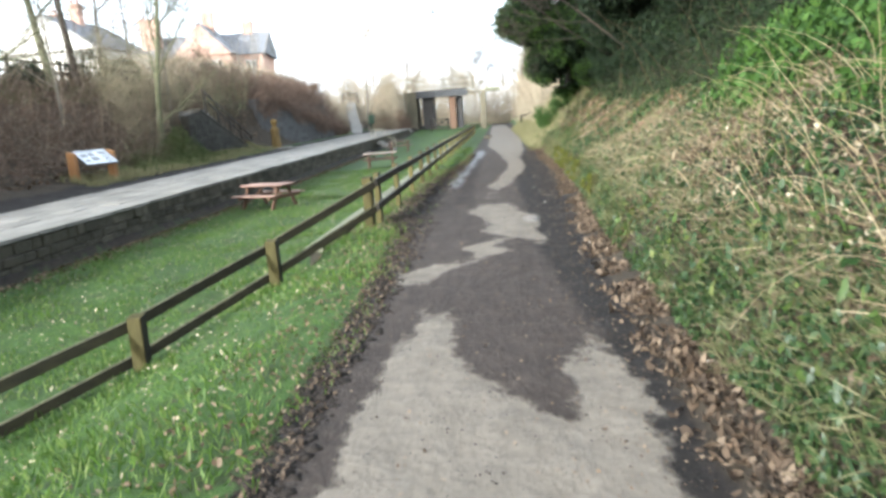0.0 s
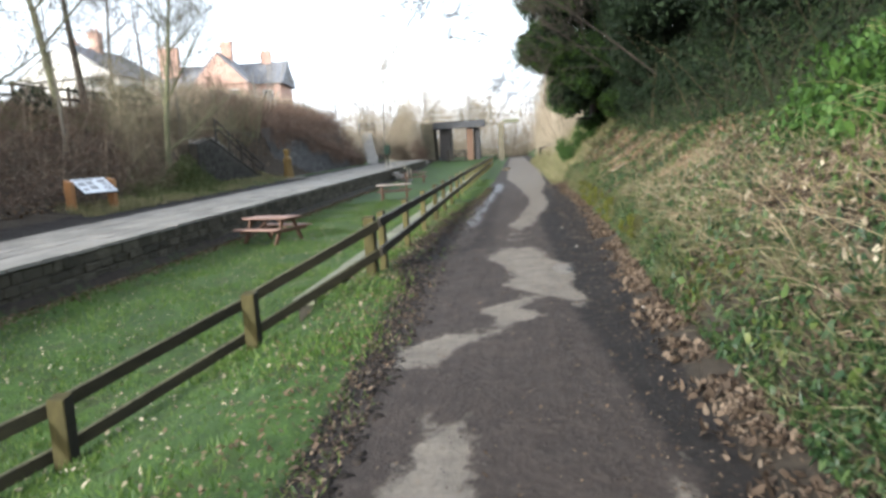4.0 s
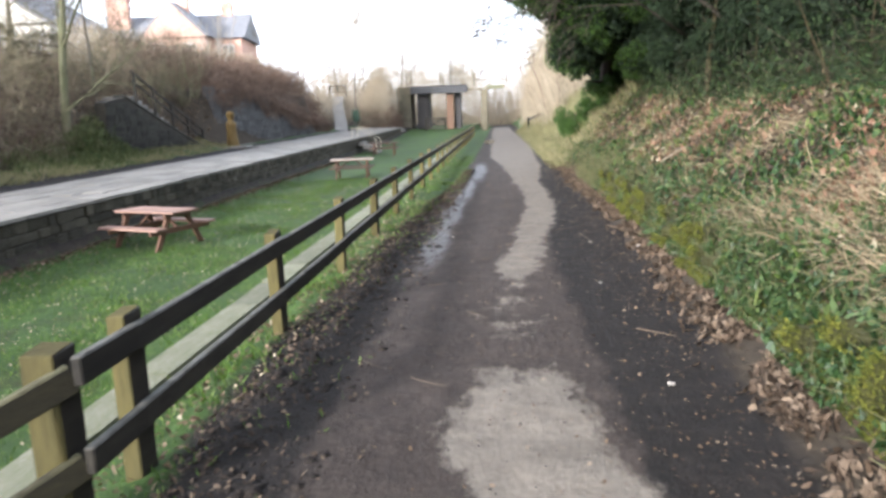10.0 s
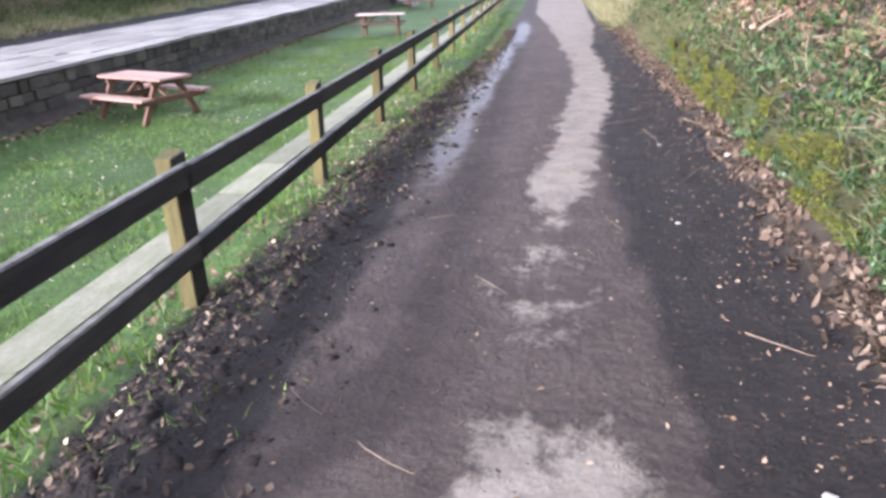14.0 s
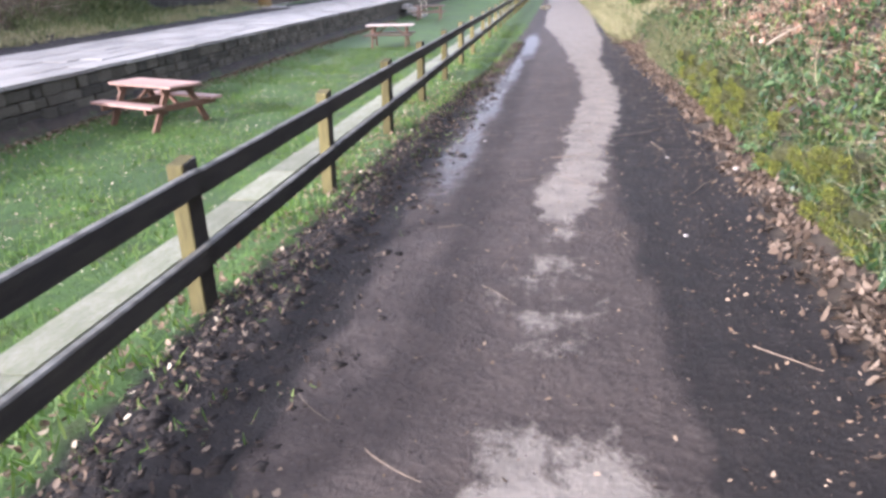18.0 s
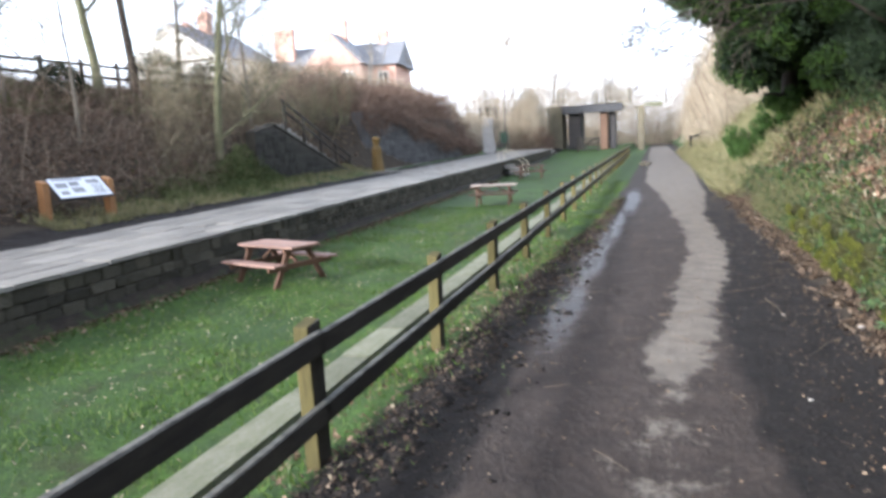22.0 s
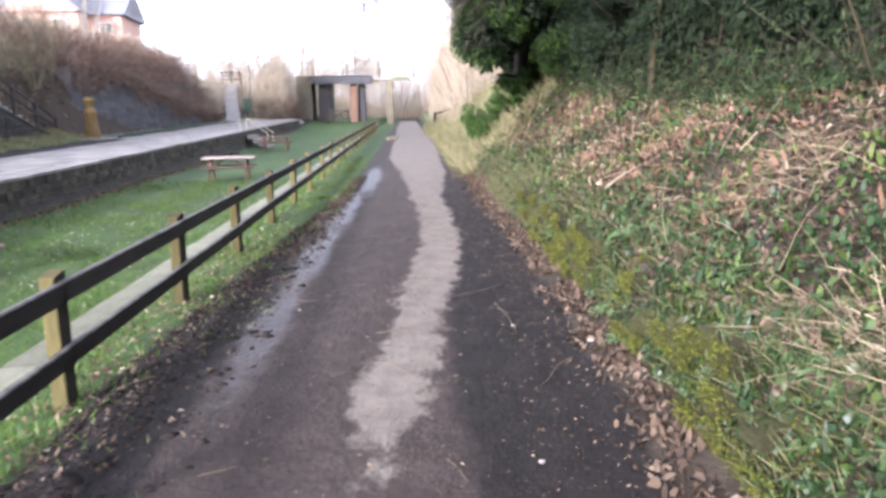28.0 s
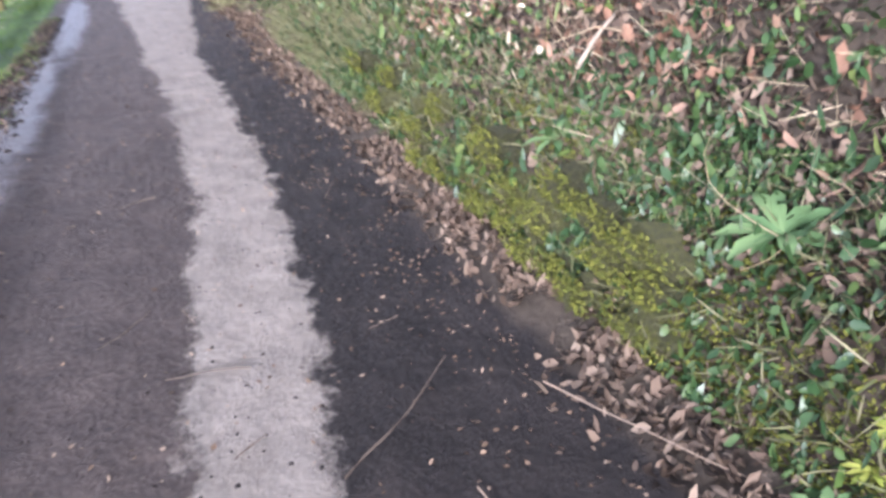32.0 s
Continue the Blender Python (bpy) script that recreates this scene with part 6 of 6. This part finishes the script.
for x, y, size, n in ((2.72, 14.0, 0.20, 11), (2.88, 13.6, 0.17, 10), (2.30, 13.35, 0.12, 8), (2.66, 15.3, 0.16, 9), (2.75, 12.3, 0.17, 10), (2.24, 12.75, 0.13, 9), (2.6, 11.0, 0.15, 9), (2.68, 16.6, 0.16, 9), (2.4, 8.6, 0.14, 9)):
    build_rosette(x, y, size, n, ROSETTE, "pale green rosette of broad leaves on the bank")
for x, y, size, n in ((2.46, 13.25, 0.075, 14), (2.50, 13.36, 0.07, 13), (2.44, 13.36, 0.065, 12)):
    build_rosette(x, y, size, n, YELLOW_LEAF, "small yellow-green leafy plant at the foot of the bank")


def mossy_stones():
    """A low retaining wall of rough stones at the foot of the bank, smothered in moss."""
    rng = random.Random(15)
    me = [unit_piece("mossy_stone", 100 + s, MOSS_STONE, 0.055, 0.30, 3) for s in range(4)]
    w = thing("mossy_stone_wall", (2.5, 14, 0.1), "low rough stone wall smothered in yellow-green moss", "wall")
    pts = []
    for course, z in enumerate((0.10, 0.24, 0.38)):
        y = 8.0
        while y < 18.0:
            ln = rng.uniform(0.18, 0.40)
            y += ln
            if rng.random() < 0.28 + 0.1 * course or noise.noise(Vector((y * 0.55, course * 0.3, 4.0))) < -0.22:
                continue
            x = 2.40 + 0.40 * z + float(bank_dx(y)) + rng.uniform(-0.035, 0.035)
            h = rng.uniform(0.13, 0.19)
            piece("mossy_stone", me[rng.randrange(4)], (x - 2.5, y - ln / 2 - 14, z - 0.1 + rng.uniform(-0.02, 0.02)), (0.27, ln * 0.97, h), w, rng.uniform(-14, 14), rng.uniform(-10, 10))
            if rng.random() < 0.7:
                for _ in range(420):
                    f = rng.random()
                    pts.append((x - 0.105 - 0.035 * math.sin(3.14 * f) + rng.uniform(-0.01, 0.03), y - ln / 2 + rng.gauss(0, ln * 0.27), z - h * 0.35 + h * 0.85 * f))
    p = np.array(pts)
    q = bank_scatter(150000, (2.36, 2.9), (4, 20), 1.5, -0.05, 131, 0.012)
    p = np.concatenate([p, q])
    V, Q = cards(R, p, 0.018, 0.008, R.normal(size=(len(p), 3)) * 0.7 + np.array([-0.5, 0, 0.5]), 0.4, 0.3)
    stuff("moss", V, Q, MOSS, "yellow-green moss cushions on the stones", "moss")


mossy_stones()


def left_bank():
    x, y = scatter(R, 36000, (-21.5, -14.6), (2, 42))
    k = ~((x > -16.9) & (y > 30.5) & (y < 42))
    x, y = x[k], y[k]
    p = surface_pts(x, y)
    p[:, 2] += R.uniform(0, 0.7, len(p)) ** 1.5
    d = R.normal(size=(len(p), 3)) * 0.9 + np.array([0.3, 0, 0.35])
    V, Q = cards(R, p, 0.55, 0.009, d, 0.9, 0.3)
    stuff("bramble_thicket", V, Q, TWIG_RED, "tangled reddish-brown bramble thicket on the bank", "brambles")
    x, y = scatter(R, 16000, (-22, -14.4), (2, 42))
    p = surface_pts(x, y, 0.05)
    V, Q = flat_leaves(R, p, 0.13, tilt=0.5)
    stuff("bank_leaves", V, Q, DEAD_LEAF, "dead leaves under the bank brambles", "leaves")
    prng = random.Random(17)
    paths = []
    for i in range(1500):
        x, y = prng.uniform(-21, -14.9), prng.uniform(5, 33)
        paths.append(limb_path(prng, Vector((x, y, ground_z(x, y))), Vector((prng.gauss(0.35, 0.6), prng.gauss(0, 0.8), prng.uniform(0.3, 1))), prng.uniform(0.6, 1.9), prng.uniform(0.003, 0.007), 7, 0.22, -0.10, 0.3))
    V, Q = tubes(paths, 3)
    stuff("arching_canes", V, Q, TWIG_BUFF, "pale arching bramble canes over the bank", "brambles")
    paths = []
    for i in range(420):
        x, y = prng.uniform(-21, -14.9), prng.uniform(12, 40)
        paths.append(limb_path(prng, Vector((x, y, ground_z(x, y))), Vector((prng.gauss(0.1, 0.3), prng.gauss(0, 0.3), 1)), prng.uniform(1.2, 3.6), prng.uniform(0.007, 0.016), 6, 0.14, 0.0, 0.25))
    V, Q = tubes(paths, 3)
    stuff("saplings", V, Q, TWIG_BROWN, "thin grey-brown saplings on the bank", "saplings")
    x, y = scatter(R, 16000, (-21.8, -18.6), (2, 40))
    k = patchy(R, x, y, 0.5, -0.1, 81)
    p = surface_pts(x[k], y[k])
    V, Q = cards(R, p, 0.35, 0.03, R.normal(size=(len(p), 3)) * 0.6 + np.array([0.2, 0, 0.5]), 0.5, 0.1)
    stuff("bank_top_grass", V, Q, BANK_GREEN, "rough green grass along the bank top", "grass")
    # tan hazel scrub below the houses
    x, y = scatter(R, 26000, (-21, -15.0), (24, 43))
    k = (x > -0.80 * (y - 7)) & patchy(R, x, y, 0.45, -0.12, 301.0) & ~((x > -16.9) & (y > 30.5))
    x, y = x[k], y[k]
    p = surface_pts(x, y)
    p[:, 2] += 3.4 * R.uniform(0, 1, len(p)) ** 1.5 * (0.75 + 0.35 * np.sin(1.3 * x + 0.8 * y))
    V, Q = cards(R, p, 0.75, 0.011, R.normal(size=(len(p), 3)) * np.array([0.8, 0.8, 0.5]) + np.array([0.1, 0, 0.6]), 0.7, 0.25)
    stuff("hazel_scrub", V, Q, TWIG_OLIVE, "olive-tan leafless hazel scrub on the bank", "scrub")
    x, y = R.normal(-14.65, 0.5, 12000), R.normal(29.6, 2.3, 12000)
    p = surface_pts(x, y)
    p[:, 2] += R.uniform(0, 1.5, len(p)) * np.exp(-((x + 14.9) / 0.6) ** 2) * np.exp(-((y - 30.8) / 1.6) ** 2)
    V, Q = cards(R, p, 0.22, 0.03, R.normal(size=(len(p), 3)) * 0.7 + np.array([0.2, 0, 0.4]), 0.5, 0.2)
    stuff("wing_wall_greenery", V, Q, BANK_GREEN, "rough grass and weeds mounded against the wing wall", "grass")
    # grass at the foot of the bank and round the wing wall
    x, y = scatter(R, 12000, (-14.9, -13.0), (20, 40.5))
    k = patchy(R, x, y, 0.7, -0.05, 33)
    x, y = x[k], y[k]
    p = surface_pts(x, y)
    V, Q = cards(R, p, 0.22, 0.02, R.normal(size=(len(p), 3)) * 0.5 + np.array([0.2, 0, 0.7]), 0.5, 0.1)
    stuff("bank_foot_grass", V, Q, GRASS_DRY, "rough grass at the foot of the bank", "grass")
    # hedge above the retaining wall
    x, y = scatter(R, 16000, (-21, -14.9), (42, 66))
    p = surface_pts(x, y)
    p[:, 2] += R.uniform(0, 1.7, len(p))
    V, Q = cards(R, p, 0.9, 0.022, R.normal(size=(len(p), 3)) * 0.7 + np.array([0.3, 0, 0.6]), 0.5, 0.3)
    stuff("bramble_hedge", V, Q, TWIG_RED, "red-brown bare hedge above the retaining wall", "hedge")
    f = R.uniform(0, 1, 7000)
    wall_top = np.interp(f * 20.6, [0, 5.5, 9, 20.6], [3.6, 3.5, 2.7, 1.05])
    p = np.stack([-15.1 + 1.2 * f + R.normal(0.12, 0.16, len(f)), 42.6 + 20.6 * f, wall_top + R.uniform(-1.0, 0.7, len(f)) * (0.6 + 0.4 * np.sin(f * 23))], 1)
    V, Q = cards(R, p, 0.55, 0.018, R.normal(size=(len(p), 3)) * 0.6 + np.array([0.3, 0, -0.4]), 0.6, 0.3)
    stuff("hanging_brambles", V, Q, TWIG_RED, "red-brown brambles spilling over the retaining wall", "brambles")
    x, y = scatter(R, 14000, (-34, -19), (30, 75))
    p = surface_pts(x, y)
    p[:, 2] += R.uniform(0, 2.2, len(p))
    p = p[p[:, 0] > -0.66 * (p[:, 1] - 7)]
    V, Q = cards(R, p, 1.0, 0.022, R.normal(size=(len(p), 3)) * 0.7 + np.array([0.1, 0, 0.7]), 0.5, 0.3)
    stuff("bare_hedge", V, Q, TWIG_BUFF, "brown leafless hedge in front of the houses", "hedge")


left_bank()


def far_woods():
    def wood(name, boxes, n, size, width, mat, label):
        allp = []
        for x0, x1, y0, y1, z0, z1, w in boxes:
            m = int(n * w)
            x, y = R.uniform(x0, x1, m), R.uniform(y0, y1, m)
            top = z0 + (z1 - z0) * (0.62 + 0.38 * np.sin(x * 0.9 + y * 0.37) * np.cos(y * 0.51 + x * 0.23))
            allp.append(np.stack([x, y, z0 + (top - z0) * R.uniform(0, 1, m) ** 1.2], 1))
        p = np.concatenate(allp)
        V, Q = cards(R, p, size, width, R.normal(size=(len(p), 3)) * 0.8 + np.array([0, 0, 0.75]), 0.5, 0.25)
        stuff(name, V, Q, mat, label, "woods")
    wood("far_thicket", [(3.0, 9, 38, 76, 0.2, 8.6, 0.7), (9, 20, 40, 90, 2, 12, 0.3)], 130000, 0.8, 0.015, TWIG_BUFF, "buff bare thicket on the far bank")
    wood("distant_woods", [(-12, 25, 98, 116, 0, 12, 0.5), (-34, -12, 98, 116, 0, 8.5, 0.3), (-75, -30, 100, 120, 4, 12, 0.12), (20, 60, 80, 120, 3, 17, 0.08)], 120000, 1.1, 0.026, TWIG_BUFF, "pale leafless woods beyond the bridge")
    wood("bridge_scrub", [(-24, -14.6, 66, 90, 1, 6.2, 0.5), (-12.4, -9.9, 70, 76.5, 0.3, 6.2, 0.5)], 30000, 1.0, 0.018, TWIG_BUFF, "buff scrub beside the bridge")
    wood("wall_scrub", [(-12.3, -9.2, 70, 76.5, 0.2, 2.6, 1.0)], 6000, 0.8, 0.02, TWIG_RED, "dark bramble scrub at the bridge foot")
    prng = random.Random(77)
    paths = []
    for i in range(520):
        x, y = prng.uniform(3.2, 10), prng.uniform(37, 76)
        paths.append(limb_path(prng, Vector((x, y, ground_z(x, y))), Vector((prng.gauss(-0.15, 0.3), prng.gauss(0, 0.3), 1)), prng.uniform(2.5, 6.5), prng.uniform(0.010, 0.026), 7, 0.12, 0.02, 0.2))
    V, Q = tubes(paths, 4)
    stuff("thicket_stems", V, Q, TWIG_BROWN, "slender bare stems in the far thicket", "saplings")
    paths = []
    for i in range(300):
        x, y = prng.uniform(-30, 22), prng.uniform(97, 112)
        paths.append(limb_path(prng, Vector((x, y, ground_z(x, y))), Vector((prng.gauss(0, 0.2), prng.gauss(0, 0.2), 1)), prng.uniform(4, 8) + max(0.0, 4.0 * (x + 12) / 34), prng.uniform(0.03, 0.07), 7, 0.10, 0.03, 0.15))
    V, Q = tubes(paths, 4)
    stuff("distant_trunks", V, Q, TWIG_BROWN, "slender trunks of the woods beyond the bridge", "woods")
    # broad rounded crowns by the bridge approach
    for cx, cy, cz, rx, ry, rz, n in ((-10.6, 86, 6.2, 4.4, 3.0, 4.2, 5500), (-17.5, 84, 5.2, 3.6, 3.0, 3.2, 4000), (-5.0, 92, 5.6, 3.6, 2.5, 3.6, 4000)):
        t = thing("broad_bare_tree", (cx, cy, ground_z(cx, cy)), "broad pale bare tree with a fine rounded crown of twigs", "tree", "rounded trees by the bridge")
        z0 = ground_z(cx, cy)
        out = []
        grow(random.Random(int(cx * 10)), Vector((0, 0, -0.3)), Vector((0.02, 0, 1)), cz + rz * 0.8 - z0, 0.16, 2, out, 0.6, 7, 0.5, 0.05, 0.05, 0.3, 0.02)
        V, Q = tubes([p for d, p in out], 5)
        mesh_ob("trunk", V, Q, BARK_GREY, t, True)
        dirs = R.normal(size=(n, 3))
        dirs /= np.linalg.norm(dirs, axis=1, keepdims=True)
        p = dirs * np.array([rx, ry, rz]) * (R.uniform(0, 1, n) ** 0.45 * (0.82 + 0.18 * np.sin(5 * dirs[:, 0] + 4 * dirs[:, 2])))[:, None] + np.array([0, 0, cz - z0])
        V, Q = cards(R, p, 0.85, 0.015, dirs * 0.6 + R.normal(size=(n, 3)) * 0.5 + np.array([0, 0, 0.5]), 0.4, 0.25)
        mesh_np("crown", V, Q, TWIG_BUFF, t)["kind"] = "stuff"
    # closes the view behind the camera and along the valley
    wood("valley_woods", [(-60, 40, -60, -45, -1, 10, 1.0)], 9000, 2.5, 0.12, TWIG_BROWN, "leafless woods behind the walk")


far_woods()


def lawn():
    n = 190000
    x = R.uniform(-8.1, -0.25, n)
    y = -6 + 38 * R.uniform(0, 1, n) ** 1.4
    k = (x < verge_x(y) + R.normal(0, 0.10, n)) & ((x < fence_x(y)) | (y < 7) | patchy(R, x, y, 2.2, -0.12, 57.0)) & ~((x > fence_x(y) - 0.95) & (x < fence_x(y) - 0.62) & (y > COPE_Y))
    x, y = x[k], y[k]
    p = surface_pts(x, y, -0.005)
    tall = np.where((x > -1.75) & (y > 6), 1.05, 1.0) * np.where(patchy(R, x, y, 0.8, 0.05, 50), 1.4, 0.7)
    V, Q = cards(R, p, 0.058, 0.007, R.normal(size=(len(p), 3)) * 0.5 + np.array([0, 0, 0.9]), 0.5, 0.1)
    V = V.reshape(-1, 6, 3)
    V = (p[:, None, :] + (V - p[:, None, :]) * tall[:, None, None]).reshape(-1, 3)
    stuff("lawn_grass", V, Q, GRASS, "short bright green grass of the lawn", "grass")
    x, y = R.uniform(-8.2, -0.9, 6500), -5 + 35 * R.uniform(0, 1, 6500)
    V, Q = flat_leaves(R, surface_pts(x, y, 0.03), 0.036, tilt=0.5)
    stuff("lawn_leaves", V, Q, PALE_LEAF, "pale fallen leaves scattered on the lawn", "leaves")
    y = -4 + 22 * R.uniform(0, 1, 3200)
    x = verge_x(y) - np.abs(R.normal(0, 0.5, len(y)))
    V, Q = flat_leaves(R, surface_pts(x, y, 0.03), 0.034, tilt=0.5)
    stuff("verge_leaves", V, Q, DEAD_LEAF, "brown fallen leaves in the grass of the verge", "leaves")
    x, y = EDGE_X + 0.15 + np.abs(R.normal(0, 0.22, 3500)), R.uniform(4, 45, 3500)
    V, Q = flat_leaves(R, surface_pts(x, y, 0.02), 0.08, tilt=0.4)
    stuff("wall_foot_leaves", V, Q, DEAD_LEAF, "brown leaves gathered at the platform wall", "leaves")
    # churned mud edge with clods, leaves and bits of grass
    y = -5 + 30 * R.uniform(0, 1, 26000)
    x = verge_x(y) + np.abs(R.normal(0.05, 0.33, len(y)))
    x = np.where(x > -0.15, verge_x(y) + R.uniform(0, 0.25, len(y)), x)
    V, Q = clods(R, surface_pts(x, y, -0.004), np.where(R.uniform(0, 1, len(y)) < 0.16, 0.046, 0.020))
    stuff("mud_clods", V, Q, MUD_CLOD, "dark churned mud lumps along the verge", "mud")
    y2, x2 = y[:7000], x[:7000] - 0.05
    V, Q = flat_leaves(R, surface_pts(x2, y2, 0.015), 0.030, tilt=0.5)
    stuff("mud_debris", V, Q, LITTER_LEAF, "trodden leaves and bits in the muddy verge", "leaves")
    y3, x3 = -1 + 26 * R.uniform(0, 1, 5000), R.uniform(-0.5, 2.1, 5000)
    V, Q = clods(R, surface_pts(x3, y3, 0.0), 0.009)
    stuff("path_grit", V, Q, MUD_CLOD, "dark grit and crumbs on the path", "grit")
    x = x[:6000] - 0.06
    y = y[:6000]
    k = patchy(R, x, y, 1.6, 0.12, 91)
    x, y = x[k], y[k]
    V, Q = cards(R, surface_pts(x, y), 0.05, 0.007, R.normal(size=(len(x), 3)) * 0.7 + np.array([0, 0, 0.6]), 0.5, 0.1)
    stuff("verge_grass", V, Q, GRASS, "ragged grass tufts in the muddy verge", "grass")
    y = -1 + 26 * R.uniform(0, 1, 2400)
    x = R.uniform(-0.5, 2.0, 2400)
    V, Q = flat_leaves(R, surface_pts(x, y, 0.005), 0.02, tilt=0.4)
    stuff("path_crumbs", V, Q, DEAD_LEAF, "small pale bits and leaf scraps on the path", "leaves")


lawn()


def path_things():
    prng = random.Random(33)
    spots = [((1.95, 14.2), (2.35, 13.6), 0.004), ((1.55, 13.9), (1.68, 13.1), 0.004), ((0.6, 13.2), (1.1, 13.35), 0.004), ((1.2, 14.1), (1.75, 14.5), 0.005), ((-0.35, 9.3), (-0.18, 9.12), 0.003),
             ((1.5, 9.9), (1.72, 9.7), 0.004), ((0.0, 9.0), (0.18, 8.8), 0.003), ((0.35, 12.4), (0.6, 12.5), 0.004), ((1.9, 12.6), (1.5, 12.2), 0.004)]
    for _ in range(16):
        sx, sy, sa = prng.uniform(-0.4, 1.95), prng.uniform(8.6, 17), prng.uniform(0, 6.28)
        ln = prng.uniform(0.12, 0.35)
        spots.append(((sx, sy), (sx + math.cos(sa) * ln, sy + math.sin(sa) * ln), prng.uniform(0.002, 0.004)))
    for a, b, r in spots:
        za, zb = ground_z(*a) + 0.012, ground_z(*b) + 0.012
        m = (Vector((*a, za)) + Vector((*b, zb))) / 2
        pth = limb_path(prng, Vector((*a, za)) - m, Vector((*b, zb)) - Vector((*a, za)), (Vector(b) - Vector(a)).length, r, 6, 0.10, 0.0, 0.5)
        pth = [(Vector((p.x, p.y, 0.004)), q) for p, q in pth]
        V, Q = tubes([pth], 5)
        ob = mesh_ob("stick", V, Q, STICK)
        ob.location = m
        tagged(ob, "thin weathered stick lying on the muddy path", "stick", "sticks on the path")
    me = unit_piece("pebble", 120, STONE_LIGHT, 0.12, 0.25)
    for x, y, s in ((1.50, 8.9, 0.03), (2.1, 12.88, 0.03), (1.62, 13.32, 0.022), (1.75, 5.0, 0.03), (1.9, 1.1, 0.035), (-0.06, 13.86, 0.026), (1.45, 11.3, 0.022)):
        ob = new("pebble", me)
        ob.matrix_basis = pose(x, y, ground_z(x, y) + s * 0.25, 0, 0, prng.uniform(0, 90)) @ Matrix.Diagonal((s, s * 1.3, s * 0.6, 1))
        tagged(ob, "small pale pebble on the muddy path", "pebble", "pebbles on the path")
    # far puddle
    n = 26
    V = [(0, 0, 0)] + [(math.cos(6.2832 * i / n) * 0.30 * (1 + 0.25 * math.sin(3 * i)), math.sin(6.2832 * i / n) * 3.0 * (1 + 0.15 * math.cos(2.3 * i)), 0) for i in range(n)]
    ob = mesh_ob("puddle", V, [(0, i + 1, (i + 1) % n + 1) for i in range(n)], PUDDLE)
    ob.location = (0.02, 44.8, 0.03)
    tagged(ob, "shallow puddle reflecting the sky on the path", "puddle", kind="structure")


path_things()
